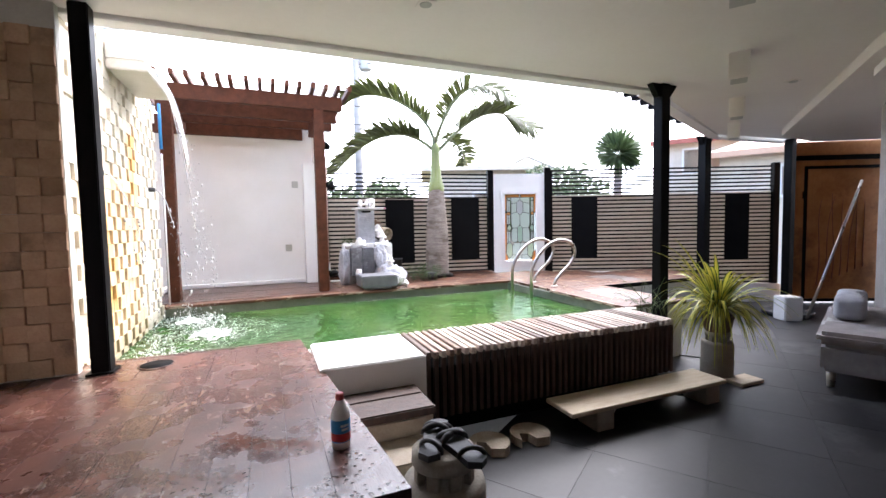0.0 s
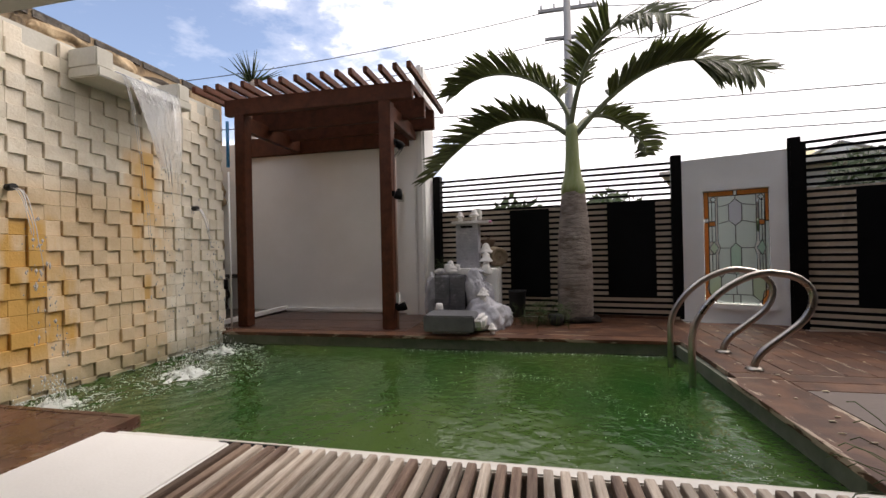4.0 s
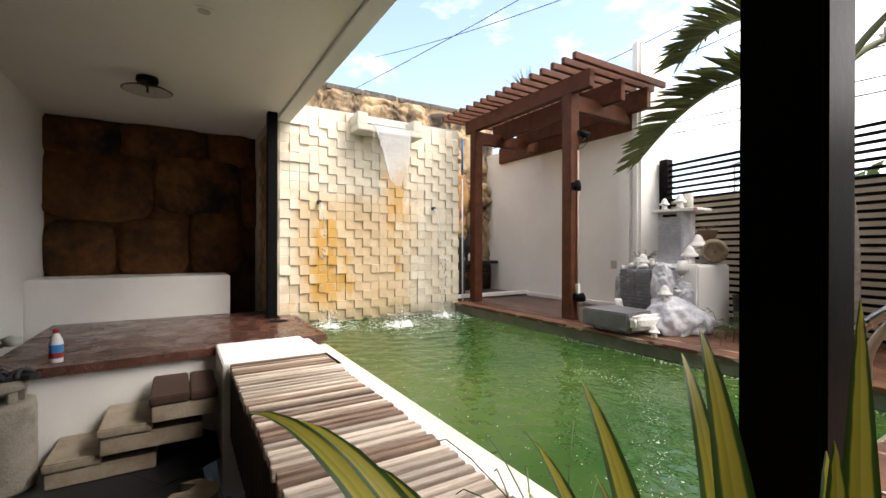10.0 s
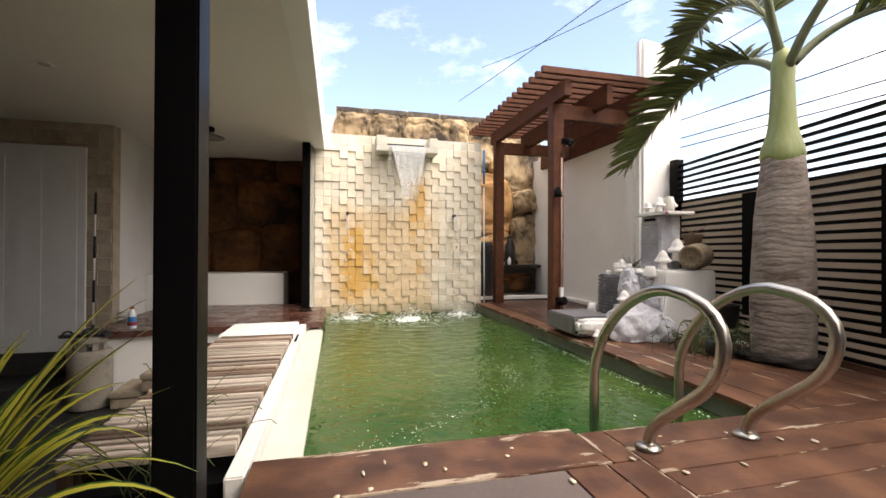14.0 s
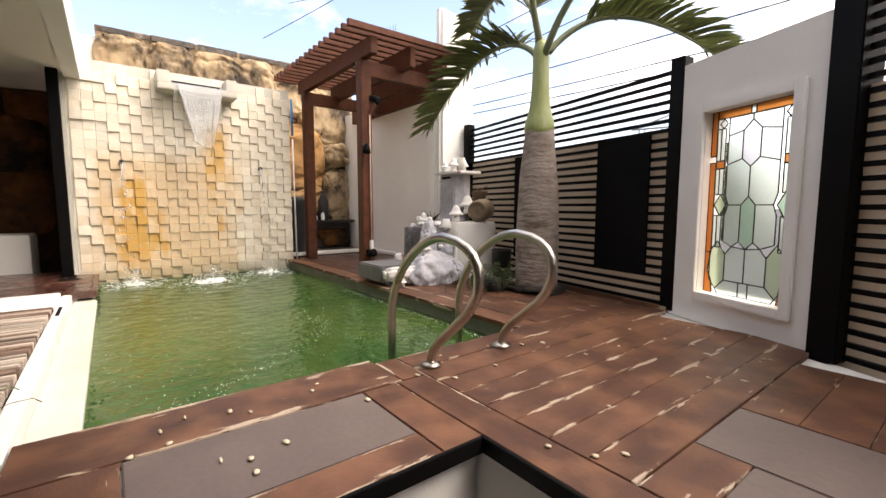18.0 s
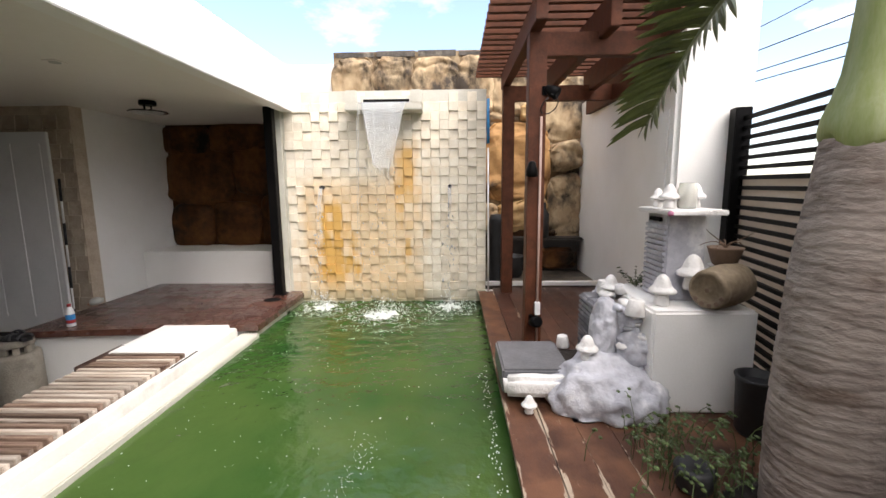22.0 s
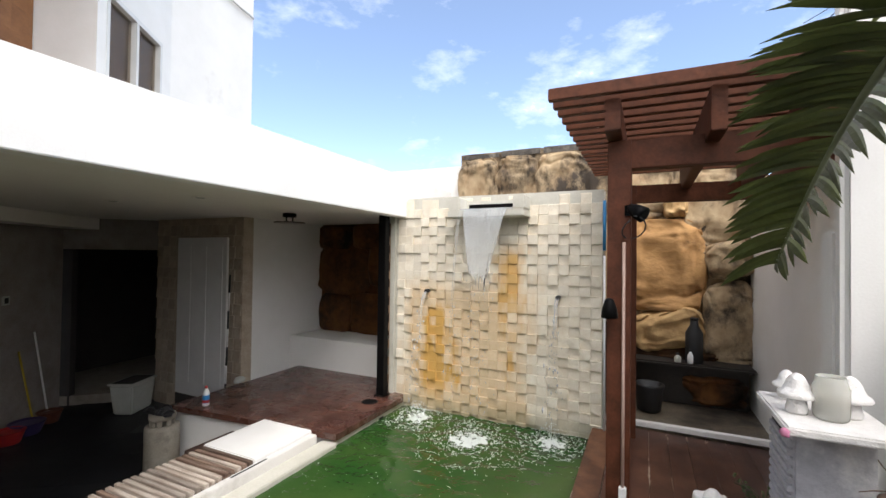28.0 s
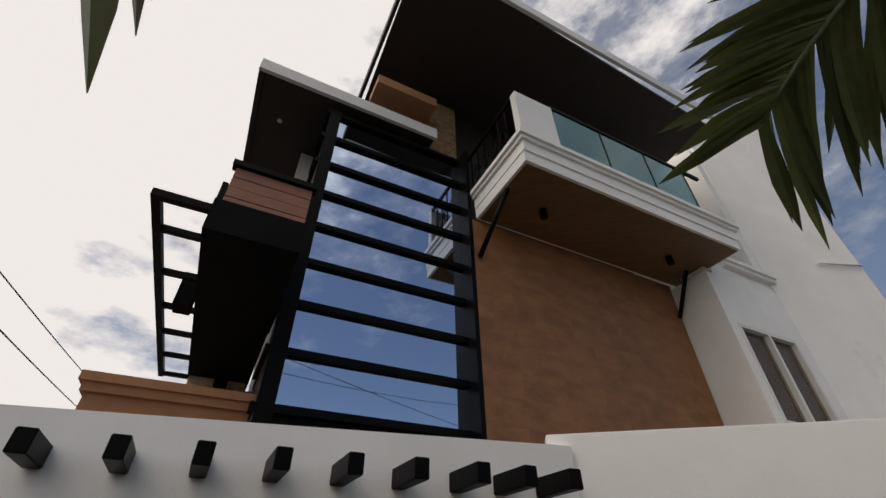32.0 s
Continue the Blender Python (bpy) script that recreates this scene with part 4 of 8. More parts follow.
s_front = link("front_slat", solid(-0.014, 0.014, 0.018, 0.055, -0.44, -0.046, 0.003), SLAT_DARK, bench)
for i in range(41):
    x = 0.025 + i * 0.0535
    m = pose(x, random.uniform(-0.006, 0.006), 0.60 + random.uniform(-0.003, 0.003), 0, 0, random.uniform(-0.3, 0.3))
    n = pose(x + random.uniform(-0.002, 0.002), 0, 0.60)
    brown_run = i in (0, 1, 3, 4, 14, 16, 18, 20, 21, 22, 27, 28, 36, 37)      # browner slats, in runs
    if i == 0:
        s_dark.matrix_basis, s_front.matrix_basis = m, n
        continue
    if i == 2:
        s_top.matrix_basis = m
    else:
        share("slat", s_dark if brown_run else s_top, bench, m)
    share("front_slat", s_front, bench, n)

plank = thing("plank_step", (2.55, 2.22, 0.0), "pale plywood plank used as a step below the bench", "step")
part("plank", solid(-0.77, 0.70, -0.02, 0.27, 0.145, 0.175, 0.004), PLY, plank)
part("support", solid(-0.55, -0.40, 0.0, 0.2, 0.0, 0.144, 0.006), CONC, plank)
part("support", solid(0.50, 0.65, 0.0, 0.2, 0.0, 0.144, 0.006), CONC, plank)

steps = thing("stone_steps", (0.33, 1.55, 0.0), "sandstone slab steps up to the timber deck", "steps")
for k, (y0, y1, z1, dx) in enumerate(((0.10, 0.36, 0.14, 0.40), (0.34, 0.60, 0.29, 0.44), (0.58, 0.93, 0.44, 0.48))):
    part("riser", solid(0.0, dx - 0.01, y0 + 0.01, y1 + (0.25 if k < 2 else 0), max(0.0, z1 - 0.15) if k else 0.0, z1 - 0.052, 0.006), SANDSTEP, steps)
    if k < 2:
        part("tread", solid(-0.02, dx, y0, y1 - 0.004, z1 - 0.05, z1, 0.008), SANDSTEP, steps)
    else:
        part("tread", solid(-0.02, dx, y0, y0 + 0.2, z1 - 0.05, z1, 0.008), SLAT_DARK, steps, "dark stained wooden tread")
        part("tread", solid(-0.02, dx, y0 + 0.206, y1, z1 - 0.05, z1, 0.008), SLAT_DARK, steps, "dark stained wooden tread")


def pedestal(x, y, label, wide=1.0, tall=1.0):
    t = thing("concrete_pedestal", (x, y, 0.0), label, "pedestal", "concrete pedestals")
    size = Matrix.Diagonal((wide, wide, tall, 1.0))
    body = lathe([(0.150, 0.0), (0.158, 0.02), (0.156, 0.44), (0.150, 0.47), (0.125, 0.475)], 32)
    collar_post = solid(0.085, 0.112, -0.022, 0.022, 0.474, 0.54, 0.003)
    collar = lathe([(0.118, 0.535), (0.122, 0.545), (0.12, 0.58), (0.10, 0.59)], 28)
    for bm in (body, collar_post, collar):
        bmesh.ops.transform(bm, matrix=size, verts=bm.verts)
    part("body", body, CONC, t)
    first = part("collar_post", collar_post, CONC, t)
    for i in range(1, 8):
        share("collar_post", first, t, pose(0, 0, 0, 0, 0, 45 * i))
    part("collar", collar, CONC, t)
    return t


pedestal(0.58, 1.45, "round concrete pedestal beside the timber deck")
pedestal(3.70, 2.60, "short round concrete pedestal holding the potted plant", 0.82, 0.70)
foot = thing("pedestal_board", (3.70, 2.45, 0.0), "thin wooden board under the plant pedestal", "board")
part("board", solid(-0.06, 0.22, -0.12, 0.05, 0.001, 0.03, 0.004), PLY, foot)


def shoe(x, y, z, turn, label):
    t = thing("sandal", (x, y, z), label, "sandal", "pair of sandals", turn)
    bm = bmesh.new()
    outline = [(0.15, 0.0), (0.138, 0.034), (0.07, 0.050), (-0.04, 0.040), (-0.12, 0.040), (-0.145, 0.0), (-0.12, -0.038), (-0.04, -0.034), (0.07, -0.045), (0.138, -0.032)]
    prism(outline, 0, 0.024, bm)
    part("sole", bm, RUBBER, t)
    for sx, ex, w, h, r in ((0.085, 0.045, 0.050, 0.062, 0.014), (0.045, 0.085, 0.050, 0.066, 0.013), (-0.10, -0.06, 0.040, 0.075, 0.010)):
        s = tube(bez((sx, -w, 0.012), (sx - 0.01, -w, h), (ex - 0.01, w, h), (ex, w, 0.012), 8), r, 6)
        for v in s.verts:
            v.co.z *= 0.85
        part("strap", s, RUBBER, t)


shoe(0.56, 1.49, 0.591, 60, "black rubber sandal lying on the concrete pedestal")
shoe(0.625, 1.40, 0.591, 96, "black rubber sandal lying on the concrete pedestal")
for sx, sy, tr in ((1.24, 2.33, 20), (1.54, 2.33, 35)):
    st_t = thing("stepping_stone", (sx, sy, 0.0), "small curved sandstone paver on the patio floor", "paver", "curved pavers", tr)
    crescent = [(0.13 * math.cos(a), 0.13 * math.sin(a)) for a in [math.pi * i / 8 for i in range(-4, 9)]] + [(-0.06, 0.05), (-0.03, 0.0), (-0.06, -0.07)]
    part("slab", prism(crescent, 0.0, 0.055), SANDSTEP, st_t)

# spider plant
plant = thing("spider_plant", (3.70, 2.60, 0.414), "yellow-and-green striped spider plant in a dark pot", "plant")
part("pot", lathe([(0.085, 0.0), (0.105, 0.02), (0.125, 0.13), (0.132, 0.14), (0.128, 0.15), (0.11, 0.15), (0.10, 0.12)], 28), CLAY, plant, "dark clay pot")
part("soil", lathe([(0.09, 0.121), (0.105, 0.128), (0.0, 0.135)][:2], 20), SOIL, plant)


def blade(az, reach, tip, apex, width, twist=0.0, seg=14):
    """One strap leaf of the plant: rises from the pot, bows outwards and ends in a long thin point; folded along its middle."""
    bm = bmesh.new()
    uvl = bm.loops.layers.uv.new("UVMap")
    out = Vector((math.cos(az), math.sin(az), 0))
    across = Vector((-math.sin(az), math.cos(az), 0))
    base = out * 0.02 + Vector((0, 0, 0.13))
    spine = bez(base, base + out * reach * 0.12 + Vector((0, 0, 0.55 * (apex - 0.13))), out * reach * 0.62 + Vector((0, 0, apex * 1.08)), out * reach + Vector((0, 0, tip)), seg)
    prev = None
    for i, c in enumerate(spine):
        t = i / seg
        w = width * (0.45 + 0.55 * math.sin(min(1.0, t * 1.7) * math.pi / 2)) * min(1.0, (1 - t) / 0.42) ** 0.85 + 0.0006
        d = (spine[min(seg, i + 1)] - spine[max(0, i - 1)]).normalized()
        nrm = across.cross(d).normalized()
        off = (across * math.cos(twist * t) + nrm * math.sin(twist * t)) * w
        row = [bm.verts.new(c - off), bm.verts.new(c + nrm * w * 0.28), bm.verts.new(c + off)]
        if prev:
            for k, (u0, u1) in enumerate(((0, 0.5), (0.5, 1))):
                f = bm.faces.new((prev[k], prev[k + 1], row[k + 1], row[k]))
                f.smooth = True
                for lp, u in zip(f.loops, (u0, u1, u1, u0)):
                    lp[uvl].uv = (u, t)
        prev = row
    part("leaf", bm, SPIDER, plant)


leaf_rng = random.Random(44)
for i in range(72):
    az = i * 2.39996 + leaf_rng.uniform(-0.25, 0.25)
    width, twist = leaf_rng.uniform(0.012, 0.019), leaf_rng.uniform(-0.6, 0.6)
    aside = max(0.0, math.cos(az - 0.7))                   # bent down on the side where people brush past
    if i % 5 < 3:
        tip = leaf_rng.uniform(0.46, 0.64) * (1 - 0.28 * aside)
        blade(az, leaf_rng.uniform(0.18, 0.38), tip, tip * leaf_rng.uniform(0.86, 1.0), width, twist)
    else:
        apex = leaf_rng.uniform(0.40, 0.53) * (1 - 0.25 * aside)
        blade(az, leaf_rng.uniform(0.44, 0.62), apex - leaf_rng.uniform(0.14, 0.32), apex, width, twist)
for i in range(96):                                        # thin older leaves hanging over the pot
    az = i * 2.39996 + leaf_rng.uniform(-0.3, 0.3)
    apex = leaf_rng.uniform(0.24, 0.42)
    blade(az, leaf_rng.uniform(0.22, 0.48), leaf_rng.uniform(-0.24, 0.14), apex, leaf_rng.uniform(0.008, 0.014), leaf_rng.uniform(-0.8, 0.8))
for az, reach, tip, apex, width in ((2.23, 0.45, 0.77, 0.67, 0.020), (1.92, 0.19, 0.72, 0.61, 0.018), (1.71, 0.48, 0.57, 0.48, 0.009), (1.39, 0.59, 0.43, 0.51, 0.019), (1.91, 0.36, 0.65, 0.57, 0.018),
                                    (2.64, 0.42, 0.69, 0.60, 0.020), (2.25, 0.54, 0.71, 0.63, 0.018), (1.83, 0.39, 0.83, 0.65, 0.017), (-2.70, 0.40, 0.58, 0.65, 0.021),
                                    (-2.6, 0.42, 0.72, 0.66, 0.020), (-2.9, 0.50, 0.60, 0.62, 0.018), (-2.2, 0.36, 0.55, 0.60, 0.019), (3.0, 0.30, 0.66, 0.58, 0.018),
                                    (-2.75, 0.62, 0.66, 0.68, 0.023), (-2.95, 0.72, 0.30, 0.44, 0.021), (-2.45, 0.68, 0.24, 0.42, 0.022), (-2.1, 0.60, 0.16, 0.40, 0.020)):      # the tallest leaves
    blade(az, reach, tip, apex, width, 0.3)
dry = bmesh.new()
for i in range(26):
    a = random.uniform(0, 6.28)
    p0 = Vector((random.uniform(-0.1, 0.1) - 0.15, random.uniform(-0.1, 0.1) + 0.2, 0.0))
    p3 = p0 + Vector((math.cos(a) * 0.28, math.sin(a) * 0.28, random.uniform(0.05, 0.34)))
    tube(bez(p0, p0 + Vector((0, 0, 0.14)), p3 + Vector((0, 0, 0.06)), p3, 6), 0.0016, 4, dry)
weeds = tagged(link("dry_grass", dry, GRASS), "thin dry grass stalks beside the bench", "grass", "", "stuff")
weeds.matrix_basis = pose(3.40, 2.72, 0.55)

# things on the timber deck
bottle = thing("bleach_bottle", (0.23, 1.62, DZ + 0.003), "white plastic bleach bottle with a red cap", "bottle")
part("body", lathe([(0.028, 0.0), (0.034, 0.004), (0.035, 0.012), (0.035, 0.125), (0.031, 0.145), (0.018, 0.172), (0.014, 0.18), (0.014, 0.186)], 28), PLASTIC_W, bottle)
part("cap", lathe([(0.0155, 0.184), (0.016, 0.186), (0.0155, 0.207), (0.013, 0.209)], 20), RED, bottle, "red screw cap")
lab = part("sleeve", lathe([(0.0353, 0.030), (0.0358, 0.032), (0.0358, 0.112), (0.0353, 0.114)], 28), BLUE, bottle, "blue and red printed label")
part("band", lathe([(0.0360, 0.034), (0.0363, 0.036), (0.0363, 0.062), (0.0360, 0.064)], 28), RED, lab, "red label band")
for z, w in ((0.094, 0.9), (0.080, 0.7)):
    bar = bmesh.new()
    for i in range(6):
        a0 = -1.2 - w / 2 + w * i / 6
        box(bar, 0.0358, 0.0366, -0.0025, 0.0025, z - 0.004, z + 0.004, 0, pose(0, 0, 0, 0, 0, math.degrees(a0)))
    part("lettering", bar, PLASTIC_W, lab, "white unreadable lettering")
ring_t = thing("skimmer_opening", (-0.66, 3.10, DZ + 0.003), "dark round opening with a thin rim in the deck", "deck opening")
part("rim", lathe([(0.098, 0.0), (0.10, 0.001), (0.096, 0.003), (0.08, 0.003)], 32), DECK_DARK, ring_t, "thin wooden rim")
# Flat black disc on the boards stands for the hole's shade.
part("opening", lathe([(0.088, 0.0031), (0.088, 0.0034), (0.002, 0.0036)], 32), BLACK_MATT, ring_t, "black disc for the shaded hole")
pack = thing("plastic_packet", (-0.50, 1.24, DZ + 0.003), "crumpled blue and orange plastic packet on the deck", "packet", "", 20)
pk = blob((0.10, 0.06, 0.04), 4, 0.35, 2, None, (0, 0, 0.035), 2.2, -0.03)
part("packet", pk, GREYPLASTIC, pack)
part("print", solid(-0.09, 0.03, -0.072, -0.045, 0.0, 0.02, 0.005), ORANGE, pack, "orange printed strip")

# ---- pool fittings ----


def rail(y, label):
    t = thing("pool_ladder_rail", (3.43, y, DZ + 0.002), label, "ladder rail", "pool ladder rails")
    pts = [(-0.35, 0, -0.75), (-0.35, 0, 0.16)] + bez((-0.35, 0, 0.18), (-0.33, 0, 0.40), (-0.08, 0, 0.60), (0.10, 0, 0.60), 10) + bez((0.12, 0, 0.60), (0.40, 0, 0.57), (0.36, 0, 0.36), (0.20, 0, 0.24), 10)[1:] \
        + bez((0.18, 0, 0.22), (0.06, 0, 0.13), (0.0, 0, 0.08), (0.0, 0, 0.0), 6)[1:]
    part("tube", tube(pts, 0.0215, 14), STEEL, t)
    part("flange", lathe([(0.050, 0.0), (0.051, 0.004), (0.034, 0.016), (0.024, 0.018)], 24), STEEL, t)


rail(4.60, "curved stainless steel pool ladder rail")
rail(5.06, "curved stainless steel pool ladder rail")
steps_l = thing("pool_ladder_step", (3.08, 4.83, 0.18), "submerged steel step of the pool ladder", "ladder step")
part("step", solid(-0.04, 0.04, -0.21, 0.21, -0.012, 0.012, 0.004), STEEL, steps_l)

spout = thing("waterfall_spout", (-1.06, 4.36, 2.62), "cream stone waterfall spout on the tiled wall", "water spout")
part("shelf", solid(0.0, 0.27, -0.40, 0.42, 0.0, 0.07, 0.008), LEDGE, spout)
part("cheek", solid(0.0, 0.25, -0.40, -0.27, 0.071, 0.21, 0.010), LEDGE, spout)
part("cheek", solid(0.0, 0.25, 0.30, 0.42, 0.071, 0.21, 0.010), LEDGE, spout)
part("back", solid(0.0, 0.05, -0.269, 0.299, 0.071, 0.19, 0.004), LEDGE, spout)
# Black strip on the spout's back stands for the shaded outlet.
part("slot", solid(0.051, 0.056, -0.24, 0.27, 0.11, 0.15), BLACK_MATT, spout, "dark outlet slot")
part("water_film", solid(0.057, 0.262, -0.262, 0.292, 0.072, 0.082, 0.003), FALLING, spout, "water running over the lip")
for y in (3.60, 5.07):
    p = thing("water_pipe", (-1.06, y, 1.81), "short dark outlet pipe in the tiled wall", "pipe", "outlet pipes")
    part("pipe", tube([(-0.04, 0, 0), (0.05, 0, 0)], 0.022, 14), RUBBER, p)


def fall(name, x0, y0, y1, z0, reach, n, label, thick, whole, narrow, seed, drops=26):
    """Strands of falling water on one parabola, breaking into drops."""
    rr = random.Random(seed)
    bm = bmesh.new()
    H = z0 - WZ
    mid = (y0 + y1) / 2
    for i in range(n):
        yb = y0 + (y1 - y0) * (i + rr.uniform(0.2, 0.8)) / n
        end = whole * rr.uniform(0.65, 1.3)
        ph = rr.uniform(0, 6)
        pts = []
        for k in range(15):
            q = (k / 14) ** 1.6 * end
            pts.append((x0 + reach * math.sqrt(q) + 0.002 * math.sin(ph + q * 40), mid + (yb - mid) * (1 - narrow * min(1.0, q / whole)) + 0.003 * math.sin(ph * 2 + q * 45), z0 - H * q))
        tube(pts, thick * rr.uniform(0.6, 1.5), 5, bm, thick * 0.35)
        for k in range(drops):
            q = end * 0.7 + (1.0 - end * 0.7) * rr.random()
            sp = 0.015 + 0.05 * q
            c = (x0 + reach * math.sqrt(q) + rr.gauss(0, sp), mid + (yb - mid) * (1 - narrow) + rr.gauss(0, sp), max(WZ + 0.01, z0 - H * q + rr.uniform(-0.05, 0.05)))
            w = thick * (rr.uniform(0.4, 1.2) if rr.random() < 0.8 else rr.uniform(1.4, 2.4))
            speck(bm, c, w, w * rr.uniform(0.8, 1.2), w * rr.uniform(1.0, 3.2))
    return tagged(link(name, bm, FALLING), label, "falling water", "", "stuff")


fall("waterfall", -0.80, 4.14, 4.62, 2.70, 0.34, 11, "thin strands of water falling from the spout", 0.0026, 0.26, 0.50, 3, 34)
fall("waterfall", -0.80, 4.10, 4.13, 2.70, 0.34, 2, "single long strand of water at the edge of the spout", 0.0030, 0.50, 0.0, 6, 40)
sheet = bmesh.new()
rows_s = []
for k in range(15):
    q = 0.29 * k / 14
    row = []
    for j in range(25):
        u = j / 24 - 0.5
        wd = 0.47 * (1 - 0.62 * k / 14)
        zz = 2.702 - (2.702 - WZ) * q
        row.append(sheet.verts.new((-0.80 + 0.34 * math.sqrt(q) + 0.008 * noise.noise(Vector((u * 22, zz * 3, 0))), 4.375 + u * wd, zz - 0.35 * abs(noise.noise(Vector((u * 13, 5, 0)))) * (k / 14))))
    rows_s.append(row)
for a, b in zip(rows_s, rows_s[1:]):
    for j in range(24):
        f = sheet.faces.new((a[j], a[j + 1], b[j + 1], b[j]))
        f.smooth = True
bmesh.ops.solidify(sheet, geom=list(sheet.faces), thickness=0.003)
tagged(link("water_sheet", sheet, SHEET), "white foaming sheet of water narrowing below the spout", "falling water", "", "stuff")
fall("water_jet", -1.0, 3.585, 3.625, 1.80, 0.30, 3, "broken stream of water from the outlet pipe", 0.0046, 0.30, 0.0, 4, 44)
fall("water_jet", -1.0, 5.05, 5.09, 1.80, 0.26, 3, "broken stream of water from the outlet pipe", 0.0044, 0.24, 0.0, 5, 38)
rr = random.Random(11)
fm = bmesh.new()
for sx, sy, sr, cnt in ((-0.78, 3.64, 0.17, 560), (-0.50, 4.36, 0.25, 860), (-0.78, 5.06, 0.18, 560)):
    rings = []
    for k in range(13):                                   # a ragged mound of froth
        d = sr * 1.5 * k / 12
        ring = []
        for q in range(40):
            a = 2 * math.pi * q / 40
            x, y = sx + math.cos(a) * d, sy + math.sin(a) * d
            n1 = noise.noise(Vector((x * 26, y * 26, sx)))
            n2 = noise.noise(Vector((x * 60, y * 60, sy)))
            h = 0.026 * math.exp(-(d / (sr * 0.6)) ** 2) * (0.3 + 1.6 * n1 + 1.2 * n2) + 0.016 * n1 + 0.012 * n2 - 0.026 * (d / sr) ** 2
            ring.append(fm.verts.new((max(-1.05, x), y, WZ + 0.004 + h)))
        rings.append(ring)
    for r0, r1 in zip(rings, rings[1:]):
        for q in range(40):
            f = fm.faces.new((r0[q], r1[q], r1[(q + 1) % 40], r0[(q + 1) % 40]))
            f.smooth = True
    for i in range(cnt // 2):
        a, d = rr.uniform(0, 6.283), abs(rr.gauss(0, 1)) * sr * 1.25
        ln, bend = rr.uniform(0.006, 0.028), rr.uniform(-1.2, 1.2)
        pts = []
        for k in range(4):
            q = d + ln * k / 3
            aa = a + bend * k / 3 * ln / max(0.05, d) * 2
            pts.append((max(-1.045, sx + math.cos(aa) * q), sy + math.sin(aa) * q, WZ + 0.006 + 0.004 * math.exp(-(q / sr) ** 2)))
        tube(pts, rr.uniform(0.0012, 0.0030), 4, fm, 0.0006)
    for i in range(cnt // 2):                             # drops thrown up round the landing point
        a, d = rr.uniform(0, 6.283), abs(rr.gauss(0, 1)) * sr * 0.65
        s = rr.uniform(0.0014, 0.0058)
        speck(fm, (max(-1.04, sx + math.cos(a) * d), sy + math.sin(a) * d, WZ + 0.01 + rr.random() ** 2 * 0.19 * math.exp(-(d / sr) ** 2)), s, s, s * rr.uniform(1.0, 2.4))
    for i in range(60):                                   # ragged patches of froth drifting outwards
        a, d = rr.uniform(0, 6.283), sr * rr.uniform(0.8, 2.4)
        span = rr.uniform(0.1, 0.5)
        for k in range(12):
            aa = a + span * rr.uniform(-0.5, 0.5)
            q = d * rr.uniform(0.93, 1.07)
            x, y = max(-1.045, sx + math.cos(aa) * q), sy + math.sin(aa) * q
            if 3.36 < y < 5.36:
                w = rr.uniform(0.0016, 0.0060)
                speck(fm, (x, y, WZ + 0.006), w * rr.uniform(0.8, 2.2), w, 0.0016)
for i in range(420):
    x, y = rr.uniform(-1.0, 3.15), rr.uniform(3.38, 5.36)
    s = rr.uniform(0.0015, 0.004) if rr.random() < 0.95 else rr.uniform(0.006, 0.010)
    speck(fm, (x, y, WZ + 0.006), s, s * rr.uniform(0.5, 1.2), 0.002)
for i in range(240):
    q = rr.random()
    x = 3.02 - 1.3 * q + rr.gauss(0, 0.03)
    y = 3.45 + 1.35 * math.sin(q * 1.9) * 0.9 + rr.gauss(0, 0.04)
    if -1 < x < 3.18 and 3.36 < y < 5.38:
        s = rr.uniform(0.0015, 0.004)
        speck(fm, (x, y, WZ + 0.006), s, s, 0.0015)
for i in range(160):
    q = rr.random()
    s = rr.uniform(0.002, 0.006)
    speck(fm, (0.9 + 2.2 * q, 5.36 - abs(rr.gauss(0, 0.03)), WZ + 0.006), s * 1.8, s, 0.0015)
tagged(link("pool_foam", fm, FOAM), "white foam and floating specks on the water", "foam", "", "stuff")

# ---- pergola ----
perg = thing("pergola", (0, 0, DZ), "red-brown stained timber pergola over the wash area", "pergola")
for x in (-1.0, 0.66):
    part("post", solid(x - 0.062, x + 0.062, 5.66, 5.785, 0.002, 2.30, 0.006), TIMBER, perg)
part("beam", solid(-1.18, 0.95, 5.66, 5.74, 2.30, 2.47, 0.005), TIMBER, perg)
part("beam", solid(-1.18, 0.95, 6.14, 6.21, 2.25, 2.47, 0.005), TIMBER, perg)
part("beam", solid(-1.18, 0.95, 6.58, 6.65, 2.24, 2.47, 0.005), TIMBER, perg)
for x in (-1.04, 0.62):
    part("cross_beam", solid(x, x + 0.08, 5.745, 6.885 if x < 0 else 6.668, 2.14, 2.30, 0.005), TIMBER, perg)
part("ledger", solid(-1.9, 0.55, 6.83, 6.895, 2.13, 2.38, 0.005), TIMBER, perg)
sl = None
for i in range(17):
    x = -1.32 + i * 0.1455
    m = pose(x, 0, 2.472, 0, 0, random.uniform(-0.15, 0.15))
    if sl is None:
        sl = part("slat", solid(-0.022, 0.022, 5.38, 6.80, 0, 0.065, 0.004), TIMBER, perg)
        sl.matrix_basis = m
    else:
        share("slat", sl, perg, m)


def spotlight(at, turn, tilt, label):
    t = thing("spotlight", at, label, "spotlight", "pergola spotlights", turn)
    part("bracket", solid(-0.005, 0.03, -0.012, 0.012, -0.02, 0.04, 0.003), BLACK, t)
    hd = lathe([(0.030, -0.05), (0.045, -0.045), (0.040, 0.0), (0.024, 0.05), (0.012, 0.06)], 20, None, (0, 0, 0), pose(0.065, 0, 0, 0, tilt, 0))
    part("head", hd, BLACK, t)


